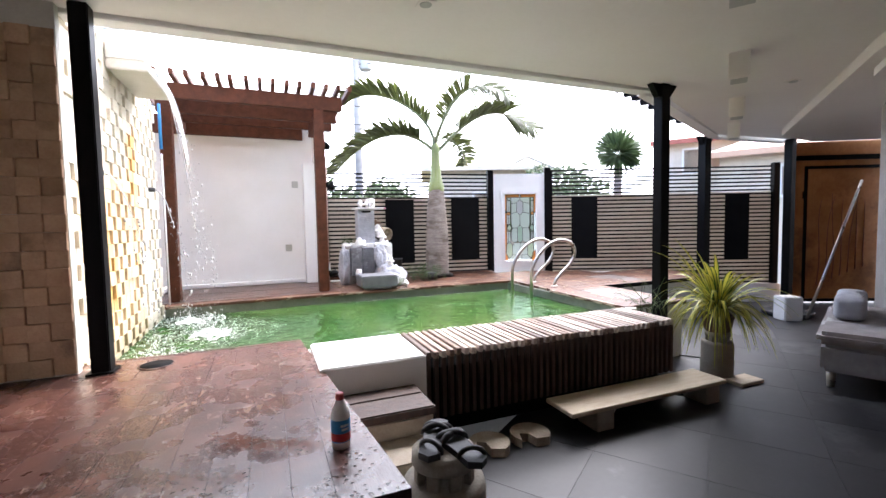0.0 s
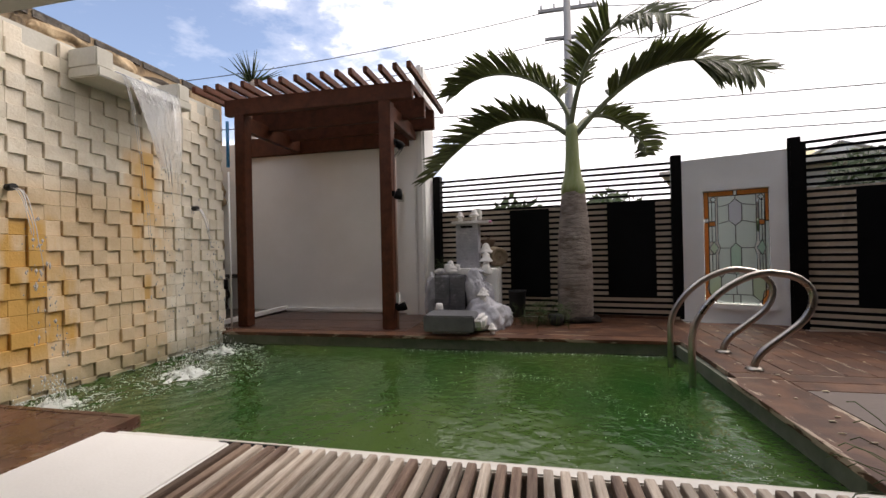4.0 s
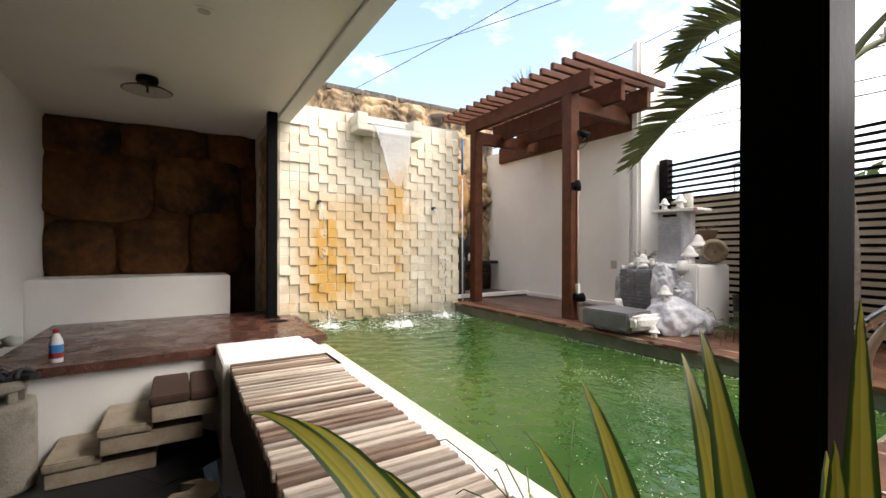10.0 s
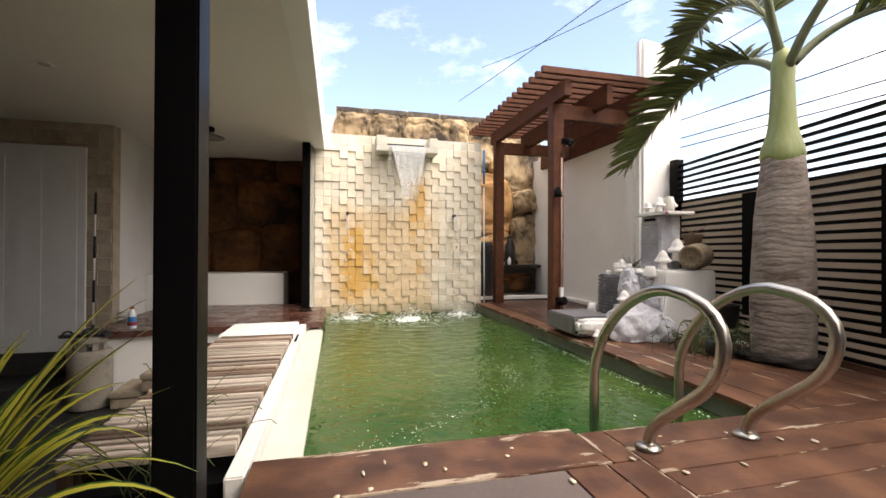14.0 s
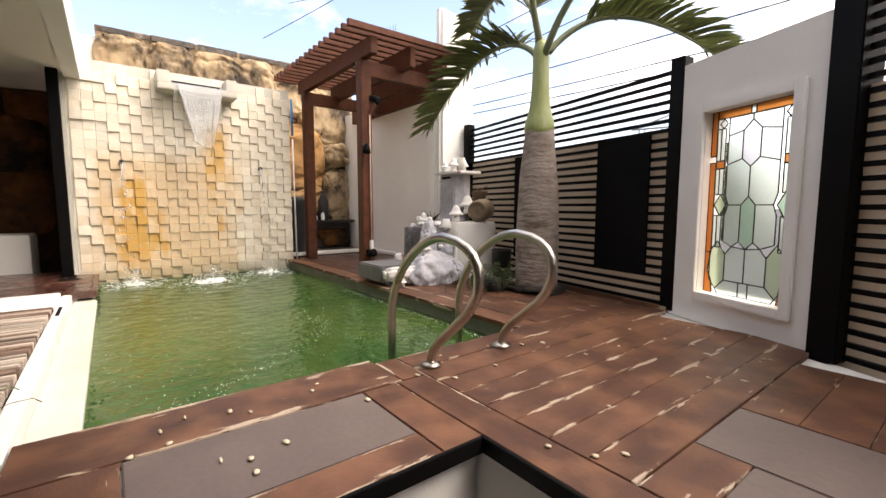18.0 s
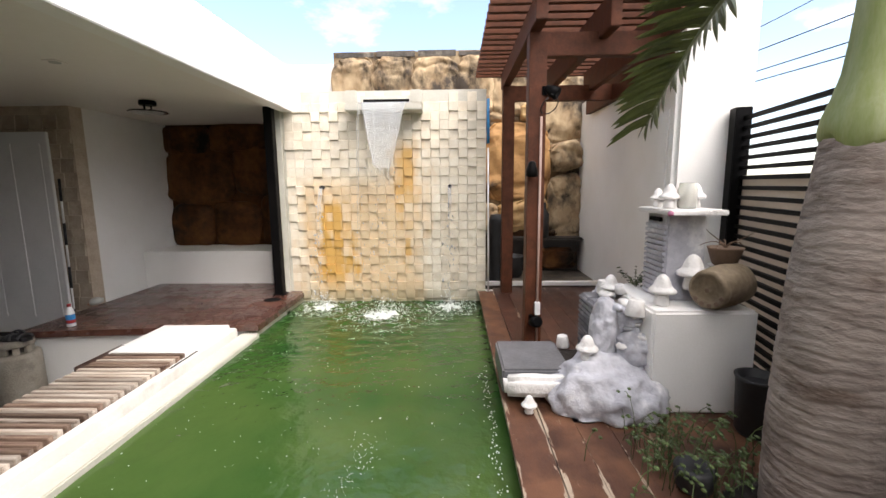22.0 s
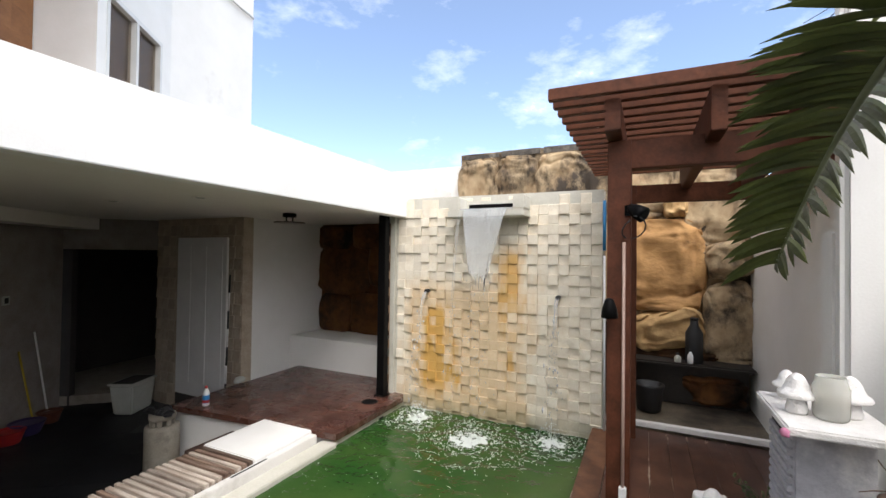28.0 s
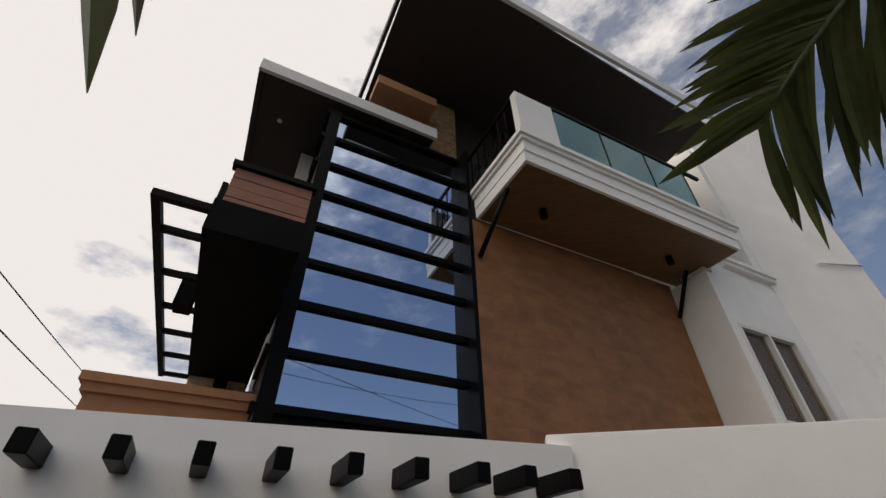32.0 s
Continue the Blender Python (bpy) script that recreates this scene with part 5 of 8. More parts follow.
spotlight((0.723, 5.68, 1.93), 0, 10, "black spotlight on the pergola post")
spotlight((0.723, 5.70, 0.80), 20, -110, "small black spotlight low on the pergola post")
spotlight((0.723, 5.76, 2.47), 60, -60, "black spotlight under the pergola roof")
pipe = thing("cable_pipe", (0.735, 5.75, DZ + 0.002), "thin pale pink conduit up the pergola post", "conduit")
part("tube", tube([(0, 0, 0), (0, 0, 1.72)], 0.009, 8), PVC, pipe)
part("junction_box", solid(-0.02, 0.02, -0.02, 0.02, 0.26, 0.36, 0.004), PLASTIC_W, pipe, "white junction box")
part("coil", tube([(0.02 + 0.05 * math.cos(a), 0.05 + 0.06 * math.sin(a), 1.80 + 0.06 * math.cos(a * 0.9)) for a in [i * 0.5 for i in range(13)]], 0.004, 6), RUBBER, pipe, "black looped cable")
bp_t = thing("pool_pole", (-1.02, 5.515, DZ + 0.002), "pole with a blue sleeve standing behind the tiled wall", "pole")
part("pole", tube([(0, 0, 0), (0, -0.01, 1.65)], 0.010, 8), PLASTIC_W, bp_t)
part("sleeve", tube([(0, -0.01, 1.70), (0, -0.012, 2.18)], 0.016, 10), BLUE, bp_t, "blue plastic sleeve")

# outlets on the white wall
for x, z in ((0.30, 1.10), (0.42, 2.05)):
    o = thing("wall_outlet", (x, 6.899, z), "small weathered outlet plate on the white wall", "outlet")
    part("plate", solid(-0.045, 0.045, -0.008, 0, -0.05, 0.05, 0.003), GREYPLASTIC, o)

# ---- boulder wall ----
BOULDER_CAP = mat("blackened_coping", (0.13, 0.115, 0.10), (0.05, 0.045, 0.04), 0.85, bump=0.8, bscale=20, scale=5, stain=(0.30, 0.27, 0.22), stain_at=(0.58, 0.70))
rock_wall = thing("boulder_wall", (-2.42, 0, DZ), "sculpted ochre boulder wall with dark water stains", "rock wall")


def boulder(y, z, ry, rz, depth, seed, material, tilt=0.0):
    bm = blob((depth, ry, rz), seed, 0.16, 5, None, (0, 0, 0), 1.3)
    for v in bm.verts:                                   # squarer and flatter in front, like cast render
        for ax, r, e in ((0, depth, 0.45), (1, ry, 0.5), (2, rz, 0.5)):
            q = v.co[ax] / r
            v.co[ax] = r * math.copysign(min(1.0, abs(q) ** e), q)
    bmesh.ops.transform(bm, matrix=pose(0, 0, 0, tilt, 0, 0), verts=bm.verts)
    for v in bm.verts:
        v.co.x += 0.07 * noise.noise(Vector((v.co.y * 3.5 + seed, v.co.z * 5, seed))) - 0.05 * abs(noise.noise(Vector((v.co.y * 5, v.co.z * 9 + v.co.y * 3, seed + 4)))) + 0.02 * noise.noise(Vector((v.co.y * 15, v.co.z * 15, seed))) - 0.045 * max(0.0, 0.12 - abs(noise.noise(Vector((v.co.y * 3.2 + v.co.z * 1.8, v.co.z * 4.5 - v.co.y * 2, seed + 9))))) / 0.12
        v.co.z += 0.03 * noise.noise(Vector((v.co.y * 4, seed, 0)))
        v.co.y += 0.03 * noise.noise(Vector((v.co.z * 4, seed, 7)))
    bmesh.ops.translate(bm, verts=bm.verts, vec=(0.05, y, z - DZ))
    part("boulder", bm, material, rock_wall)


for i, (y, w) in enumerate(((3.72, 0.30), (4.28, 0.30), (4.86, 0.33), (5.42, 0.26))):
    boulder(y, 3.15, w, 0.44, 0.10, i + 1, BOULDER_PALE)
for i in range(6):
    part("cap_stone", solid(-0.10, 0.07 + 0.01 * (i % 2), 3.47 + i * 0.57, 4.035 + i * 0.57, 2.99, 3.085 + 0.006 * (i % 3), 0.02), BOULDER_CAP, rock_wall, "blackened coping stone")
boulder(5.90, 3.10, 0.30, 0.42, 0.09, 7, BOULDER_PALE)
boulder(6.62, 2.86, 0.37, 0.54, 0.09, 8, BOULDER_PALE)
boulder(6.17, 2.81, 0.125, 0.115, 0.22, 9, BOULDER_LIGHT)
boulder(6.02, 2.14, 0.47, 0.56, 0.15, 10, BOULDER)
boulder(6.69, 2.21, 0.23, 0.20, 0.24, 11, BOULDER_PALE, 15)
boulder(6.70, 1.49, 0.26, 0.48, 0.18, 12, BOULDER_PALE)
boulder(6.10, 1.40, 0.38, 0.23, 0.22, 13, BOULDER_LIGHT, 12)
boulder(5.60, 1.36, 0.16, 0.20, 0.22, 14, BOULDER_PALE)
boulder(6.55, 0.78, 0.32, 0.18, 0.34, 15, BOULDER_DARK)
boulder(4.2, 2.3, 0.7, 0.5, 0.12, 16, BOULDER)
boulder(5.0, 2.2, 0.4, 0.6, 0.12, 17, BOULDER)
boulder(6.05, 1.05, 0.55, 0.16, 0.2, 18, BOULDER_DARK)

pot = thing("black_pot", (-1.75, 5.90, DZ + 0.022), "black glazed plant pot on the wash floor", "pot")
part("pot", lathe([(0.09, 0), (0.115, 0.02), (0.135, 0.22), (0.148, 0.27), (0.145, 0.29), (0.12, 0.285), (0.11, 0.22)], 28), RUBBER, pot)
sack = thing("ribbed_barrel", (-1.38, 5.66, DZ + 0.022), "dark ribbed barrel in the wash area", "barrel")
part("barrel", lathe([(0.10, 0)] + [(0.11 + 0.006 * (i % 2), 0.03 + i * 0.045) for i in range(18)] + [(0.09, 0.86)], 24), RUBBER, sack)
shelf = thing("wash_shelf", (-2.15, 6.2, DZ + 0.022), "low dark stone ledge in the wash area", "ledge")
part("slab", solid(-0.15, 0.20, -0.55, 0.69, 0.44, 0.49, 0.02), DARKSTONE, shelf)
# Support carries the shaded recess under the ledge in its dark colour.
part("support", solid(-0.15, 0.02, -0.50, 0.66, 0.0, 0.439, 0.02), DARKSTONE, shelf)
for x, y, h, r, mt, nm in ((-2.05, 6.34, 0.46, 0.085, RUBBER, "tall black canister on the wash ledge"), (-1.98, 6.30, 0.13, 0.03, PLASTIC_W, "small white bottle on the wash ledge"), (-1.99, 6.18, 0.08, 0.035, GREYPLASTIC, "grey cup on the wash ledge")):
    b = thing("canister", (x, y, DZ + 0.513), nm, "canister")
    part("body", lathe([(r * 0.9, 0), (r, 0.01), (r, h * 0.7), (r * 0.5, h * 0.88), (r * 0.45, h)], 20), mt, b)
    part("cap", lathe([(r * 0.5, h), (r * 0.5, h + 0.02), (r * 0.4, h + 0.024)], 14), RUBBER, b)

# niche relief
niche = thing("niche_relief", (-2.2, 0, 1.001), "brown sculpted boulder relief in the niche", "rock relief")
for i, (y, z, ry, rz) in enumerate(((1.36, 0.28, 0.31, 0.31), (2.02, 0.30, 0.34, 0.32), (2.66, 0.36, 0.29, 0.40), (1.52, 0.96, 0.50, 0.38), (2.45, 1.04, 0.46, 0.34), (1.38, 1.48, 0.36, 0.20), (2.12, 1.50, 0.44, 0.20), (2.82, 1.50, 0.26, 0.20), (3.04, 0.95, 0.10, 0.40))):
    bm = blob((0.07, ry, rz), i + 30, 0.14, 4, None, (0, 0, 0), 1.5)
    for v in bm.verts:
        for ax, r in ((1, ry), (2, rz)):
            q = v.co[ax] / r
            v.co[ax] = r * math.copysign(min(1.0, abs(q) ** 0.5), q)
        v.co.x += 0.05 * noise.noise(Vector((v.co.y * 5 + i, v.co.z * 5, i))) + 0.02 * noise.noise(Vector((v.co.y * 14, v.co.z * 14, i)))
    bmesh.ops.translate(bm, verts=bm.verts, vec=(0.03, y, z))
    part("boulder", bm, BOULDER_DARK, niche)

# ---- fountain ----
fount = thing("rock_fountain", (1.2, 6.0, DZ + 0.002), "silver-grey painted stone fountain with a tower", "fountain")
part("plinth", solid(-0.14, 0.51, 0.17, 0.72, 0, 0.575, 0.015), WHITE, fount, "white rendered plinth")
part("slab", solid(-0.11, 0.36, -0.60, -0.20, 0.035, 0.185, 0.012), GREYSLATE, fount, "flat dark slate slab")
rim = solid(0.362, 0.45, -0.60, -0.16, 0.05, 0.17, 0.025)
bmesh.ops.subdivide_edges(rim, edges=list(rim.edges), cuts=4, use_grid_fill=True)
for v in rim.verts:
    v.co += Vector((noise.noise(v.co * 14), noise.noise(v.co * 14 + Vector((9, 0, 0))), noise.noise(v.co * 14 + Vector((0, 9, 0))))) * 0.011
for f in rim.faces:
    f.smooth = True
part("rim", rim, WHITEPAINT, fount, "white painted rim")
part("pond", solid(-0.02, 0.24, -0.19, -0.03, 0.12, 0.156), SOIL, fount, "brown standing water in the basin")
part("slab_support", solid(-0.05, 0.30, -0.50, -0.20, 0, 0.0345), GREYROCK, fount)
part("slab_channel", solid(-0.05, 0.31, -0.199, 0.0, 0.06, 0.15, 0.01), GREYSLATE, fount)
for i, (x, y, z, a, b, c, rough) in enumerate(((0.40, -0.01, 0.02, 0.25, 0.33, 0.27, 0.20), (0.29, 0.00, 0.38, 0.10, 0.09, 0.19, 0.22), (0.33, 0.15, 0.30, 0.14, 0.11, 0.15, 0.20), (-0.20, 0.14, 0.25, 0.08, 0.12, 0.27, 0.25), (0.30, 0.11, 0.47, 0.09, 0.08, 0.08, 0.35))):
    rk = blob((a, b, c), i + 60, rough, 5, None, (0, 0, 0), 1.4)
    for v in rk.verts:                                   # hammered faces with sharp creases
        v.co *= 1.06 - 0.20 * abs(noise.noise(v.co * 8 + Vector((i, 3, 0)))) - 0.09 * abs(noise.noise(v.co * 19 + Vector((2, i, 0)))) + 0.035 * noise.noise(v.co * 42 + Vector((i, 0, 0)))
        v.co += Vector((x, y, z))
        v.co.z = max(v.co.z, 0.0)
    part("rock", rk, GREYROCK, fount)
rr = random.Random(31)
for i in range(16):                                      # small stones and plaster flakes at the seams
    q = i / 15
    c = Vector((0.47 - 0.10 * q + rr.uniform(-0.03, 0.03), -0.30 + 0.10 * rr.random(), 0.02 + 0.20 * q)) if i < 8 else Vector((0.36 + rr.uniform(-0.03, 0.05), 0.10 + rr.uniform(-0.06, 0.06), 0.34 + 0.03 * (i - 8)))
    part("small_stone", blob((rr.uniform(0.025, 0.05), rr.uniform(0.025, 0.05), rr.uniform(0.015, 0.035)), i + 140, 0.45, 2, None, c, 2), GREYROCK if i % 2 else WHITEPAINT, fount)
for k in range(2):
    x0 = -0.13 + k * 0.165
    stack = part("ridged_block", solid(x0, x0 + 0.15, -0.02, 0.12, 0.14, 0.52, 0.006), RIDGED, fount)
    for r in range(11):
        part("course", solid(x0 - 0.004, x0 + 0.154, -0.034, -0.018, 0.155 + r * 0.033, 0.178 + r * 0.033, 0.003), RIDGED, stack)
tower = part("tower", solid(0.04, 0.29, 0.32, 0.54, 0.57, 1.07, 0.008), GREYROCK, fount)
for r in range(14):
    part("course", solid(0.045, 0.285, 0.304, 0.322, 0.585 + r * 0.031, 0.606 + r * 0.031, 0.003), GREYROCK, tower)
# Black strip stands for the shade inside the slot.
part("slot", solid(0.10, 0.23, 0.302, 0.319, 1.025, 1.048), BLACK_MATT, tower, "dark slot")
part("tower_slab", solid(0.0, 0.43, 0.27, 0.57, 1.071, 1.10, 0.006), WHITEPAINT, fount, "white painted top slab")
for i in range(9):
    a = i * 0.9
    part("pebble", blob((0.05, 0.045, 0.03), 80 + i, 0.3, 2, None, (0.10 + 0.26 * math.cos(a), 0.24 + 0.16 * math.sin(a), 0.55), 2), WHITEPAINT, fount)


def lantern(at, s, label="small white mushroom-shaped garden lantern on the fountain"):
    t = thing("garden_lantern", at, label, "lantern", "white garden lanterns")
    part("stem", lathe([(0.035 * s, 0), (0.040 * s, 0.01 * s), (0.030 * s, 0.07 * s)], 18), WHITEPAINT, t)
    part("cap", lathe([(0.050 * s, 0.062 * s), (0.066 * s, 0.066 * s), (0.070 * s, 0.073 * s), (0.066 * s, 0.084 * s), (0.052 * s, 0.094 * s), (0.044 * s, 0.106 * s), (0.038 * s, 0.125 * s), (0.029 * s, 0.144 * s), (0.016 * s, 0.158 * s), (0.004 * s, 0.163 * s)], 20), WHITEPAINT, t)


TOPZ = DZ + 1.104
for x, y, s in ((1.29, 6.35, 0.8), (1.45, 6.34, 0.98), (1.43, 6.49, 1.0)):
    lantern((x, y, TOPZ), s * 0.85, "small white lantern on the fountain tower")
for x, y, z, s in ((1.59, 5.87, 0.86, 1.15), (1.58, 6.27, 1.18, 1.35), (1.56, 6.44, 1.26, 1.55), (1.215, 6.12, 1.12, 1.2), (1.71, 5.53, 0.604, 0.8)):
    lantern((x, y, z - 0.02), s * 0.78)


def cup(at, s, tilt):
    t = thing("plaster_cup", at, "small white plaster cup with a chipped rim on the fountain", "cup", "white plaster cups")
    cb = lathe([(0.050 * s, 0), (0.054 * s, 0.01 * s), (0.040 * s, 0.085 * s), (0.034 * s, 0.092 * s), (0.020 * s, 0.088 * s)], 18)
    for v in cb.verts:
        v.co *= 1 + 0.05 * noise.noise(v.co * 40 + Vector(at))
    bmesh.ops.transform(cb, matrix=pose(0, 0, 0, tilt, tilt * 0.6, 0), verts=cb.verts)
    part("body", cb, WHITEPAINT, t)


cup((1.19, 6.09, 1.13), 0.9, 4)
cup((1.60, 6.12, 1.10), 1.0, -5)
cup((1.14, 5.85, 0.745), 0.85, 6)
cup((1.28, 6.16, 1.15), 0.6, 14)
jarglass = thing("glass_jar", (1.475, 6.425, TOPZ), "clear glass jar with pale sand on the tower", "jar")
part("jar", lathe([(0.044, 0), (0.048, 0.006), (0.050, 0.02), (0.050, 0.105), (0.043, 0.120), (0.041, 0.140), (0.038, 0.141), (0.038, 0.120), (0.046, 0.103), (0.046, 0.02)], 28), JARGLASS, jarglass)
part("sand", lathe([(0.0455, 0.021), (0.0455, 0.062), (0.03, 0.070), (0.002, 0.072)], 20), SANDSTEP, jarglass)
flower = thing("pink_flower", (1.635, 6.262, TOPZ - 0.03), "small pink flower lying on the slab edge", "flower")
part("petals", blob((0.017, 0.013, 0.015), 91, 0.5, 2, None, (0, 0, 0.01), 3), mat("pink_petal", (0.60, 0.24, 0.36), (0.45, 0.13, 0.25), 0.6), flower)
jar = thing("stoneware_jar", (1.69, 6.48, 1.272), "weathered brown stoneware jar lying on the fountain", "jar")
jb = lathe([(0.018, 0.030), (0.030, 0.040), (0.088, 0.034), (0.104, 0.0), (0.128, 0.003), (0.138, 0.035), (0.124, 0.055), (0.124, 0.08), (0.142, 0.105), (0.148, 0.20), (0.145, 0.32), (0.115, 0.37), (0.05, 0.378)], 32)
JAR_AT = pose(0.03, -0.05, 0.0, -86, 0, 29) @ Matrix.Diagonal((0.77, 0.77, 0.77, 1.0))
bmesh.ops.transform(jb, matrix=JAR_AT, verts=jb.verts)
part("body", jb, JAR, jar)
for i in range(6):
    a = 0.4 + i * 0.5
    r = 0.104 if i < 5 else 0.0
    ph = lathe([(0.014, -0.004), (0.016, 0.0), (0.014, 0.004)], 10, None, (r * math.cos(a), r * math.sin(a), 0.002))
    bmesh.ops.transform(ph, matrix=JAR_AT, verts=ph.verts)
    part("hole", ph, CLAY, jar, "dark hole in the jar base")
fpot = thing("flower_pot", (1.57, 6.60, DZ + 0.577), "brown clay pot with a dry twig", "pot")
part("stand", lathe([(0.06, 0), (0.07, 0.02), (0.06, 0.2), (0.08, 0.22)], 18), GREYROCK, fpot)
part("pot", lathe([(0.05, 0.22), (0.06, 0.23), (0.085, 0.31), (0.09, 0.32), (0.07, 0.318)], 22), CLAY, fpot)
tw = bmesh.new()
for i in range(7):
    a = i * 0.9
    tube(bez((0, 0, 0.31), (0.02 * math.cos(a), 0.02 * math.sin(a), 0.36), (0.07 * math.cos(a), 0.07 * math.sin(a), 0.36), (0.13 * math.cos(a), 0.13 * math.sin(a), 0.36 + 0.06 * math.sin(i * 2.0)), 6), 0.004, 5, tw, 0.0015)
part("twigs", tw, CLAY, fpot)
fern = thing("small_fern", (1.10, 6.32, DZ + 0.52), "small green plant growing between the fountain stones", "plant")
fb = bmesh.new()
for i in range(16):
    a = i * 0.6
    p3 = (0.11 * math.cos(a), 0.11 * math.sin(a), 0.10 + 0.05 * math.sin(i))
    tube(bez((0, 0, 0), (0, 0, 0.08), (0.06 * math.cos(a), 0.06 * math.sin(a), 0.15), p3, 5), 0.002, 4, fb)
    for k in range(5):
        c = Vector((0, 0, 0)).lerp(Vector(p3), 0.4 + 0.15 * k) + Vector((0, 0, 0.03))
        blob((0.014, 0.008, 0.003), i + k, 0.2, 1, fb, c)
part("leaves", fb, FOLIAGE, fern)
dogpot = thing("black_planter", (1.89, 6.62, DZ + 0.002), "black plastic planter at the foot of the fence", "planter")
part("pot", lathe([(0.075, 0), (0.088, 0.02), (0.10, 0.28), (0.108, 0.30), (0.09, 0.30), (0.085, 0.26)], 22), RUBBER, dogpot)

# ---- stained-glass panel wall ----
PA, PB = Vector((3.60, 6.57)), Vector((4.445, 6.235))
pd = (PB - PA).normalized()
PT = math.degrees(math.atan2(pd.y, pd.x))
win = thing("window_1", (PA.x, PA.y, DZ - 0.02), "white wall panel with a framed stained-glass window", "window", "", PT)
tagged(win, kind="structure")
W0, W1, Z0, Z1 = 0.225, 0.765, 0.205, 1.345
for x0, x1, z0, z1 in ((0.0, W0, 0, 1.69), (W1, 0.92, 0, 1.69), (W0, W1, 0, Z0), (W0, W1, Z1, 1.69)):
    part("wall", solid(x0, x1, 0.0, 0.16, z0, z1), WHITE, win)
for x0, x1, z0, z1 in ((W0 - 0.055, W0, Z0 - 0.055, Z1 + 0.055), (W1, W1 + 0.055, Z0 - 0.055, Z1 + 0.055), (W0, W1, Z0 - 0.055, Z0), (W0, W1, Z1, Z1 + 0.055)):
    part("window_frame", solid(x0, x1, -0.03, 0.0, z0, z1, 0.004), WHITE, win)


def pane(pts, material, label):
    bm = bmesh.new()
    vs0 = [bm.verts.new((x, 0.055, z)) for x, z in pts]
    vs1 = [bm.verts.new((x, 0.061, z)) for x, z in pts]
    bm.faces.new(vs0)
    bm.faces.new(list(reversed(vs1)))
    for i in range(len(pts)):
        j = (i + 1) % len(pts)
        bm.faces.new((vs0[j], vs0[i], vs1[i], vs1[j]))
    bmesh.ops.recalc_face_normals(bm, faces=bm.faces)
    o = part("pane", bm, material, win, label)
    o.visible_shadow = False
    lead = bmesh.new()
    for i in range(len(pts)):
        a, b = Vector((pts[i][0], 0.054, pts[i][1])), Vector((pts[(i + 1) % len(pts)][0], 0.054, pts[(i + 1) % len(pts)][1]))
        tube([a, b], 0.0036, 6, lead)
    part("came", lead, LEAD, o)


def rect(x0, x1, z0, z1):
    return [(x0, z0), (x1, z0), (x1, z1), (x0, z1)]


cx = (W0 + W1) / 2
L1, L2, R2, R1 = W0 + 0.075, W0 + 0.12, W1 - 0.10, W1 - 0.055
top, bot = Z1, Z0
a1, a2, a3, a4 = 1.24, 1.01, 0.53, 0.295      # heights of the pattern's rows
# amber border
pane(rect(W0, L1 - 0.035, bot + 0.26, a2 + 0.02), G_AMBER, "amber glass border")
pane(rect(W0, L1 - 0.035, a2 + 0.06, top), G_AMBER, "amber glass border")
pane(rect(L1 - 0.035, cx - 0.015, top - 0.05, top), G_AMBER, "amber glass border")
pane(rect(cx + 0.015, W1, top - 0.05, top), G_AMBER, "amber glass border")
pane(rect(cx - 0.015, cx + 0.015, top - 0.05, top), G_CLEAR, "clear glass bead")
pane([(W0, bot), (W0 + 0.06, bot), (W0 + 0.05, bot + 0.08), (W0 + 0.02, bot + 0.14), (W0 + 0.04, bot + 0.26), (W0, bot + 0.26)], G_AMBER, "amber glass corner")
pane([(W1 - 0.07, bot), (W1, bot), (W1, bot + 0.16), (W1 - 0.05, bot + 0.13)], G_AMBER, "amber glass corner")
pane(rect(W1 - 0.03, W1, a2 + 0.02, top - 0.05), G_AMBER, "amber glass border")
pane(rect(W1 - 0.03, W1, bot + 0.17, a2 + 0.015), G_CLEAR, "clear glass strip")
# side strips and diamonds
for x0, x1 in ((L1 - 0.033, L1 - 0.006), (L1 - 0.006, L2 - 0.02), (R2 + 0.022, R2 + 0.045), (R2 + 0.045, R1 + 0.022)):
    pane(rect(x0, x1, a2 + 0.03, top - 0.11), G_CLEAR, "clear glass strip")
    pane(rect(x0, x1, 0.83, a2 - 0.02), G_CLEAR, "clear glass strip")
    pane(rect(x0, x1, 0.50, 0.70), G_CLEAR, "clear glass strip")
pane(rect(L1 - 0.033, L2 - 0.02, a2 - 0.018, a2 + 0.028), G_AMBER, "amber glass square")
pane(rect(R2 + 0.022, R1 + 0.022, a2 - 0.018, a2 + 0.028), G_AMBER, "amber glass square")
pane([(L1 - 0.03, 0.765), (L1 + 0.01, 0.70), (L2 + 0.005, 0.765), (L1 + 0.01, 0.83)], G_OLIVE, "olive glass diamond")
pane([(R2 + 0.0, 0.765), (R2 + 0.043, 0.69), (R1 + 0.03, 0.765), (R2 + 0.043, 0.84)], G_GREEN, "green glass diamond")
pane([(L1 - 0.02, top - 0.08), (L1 + 0.01, top - 0.11), (L1 + 0.035, top - 0.08), (L1 + 0.01, top - 0.052)], G_CLEAR, "clear glass diamond")
pane([(R2 + 0.015, top - 0.08), (R2 + 0.04, top - 0.11), (R2 + 0.065, top - 0.08), (R2 + 0.04, top - 0.052)], G_CLEAR, "clear glass diamond")
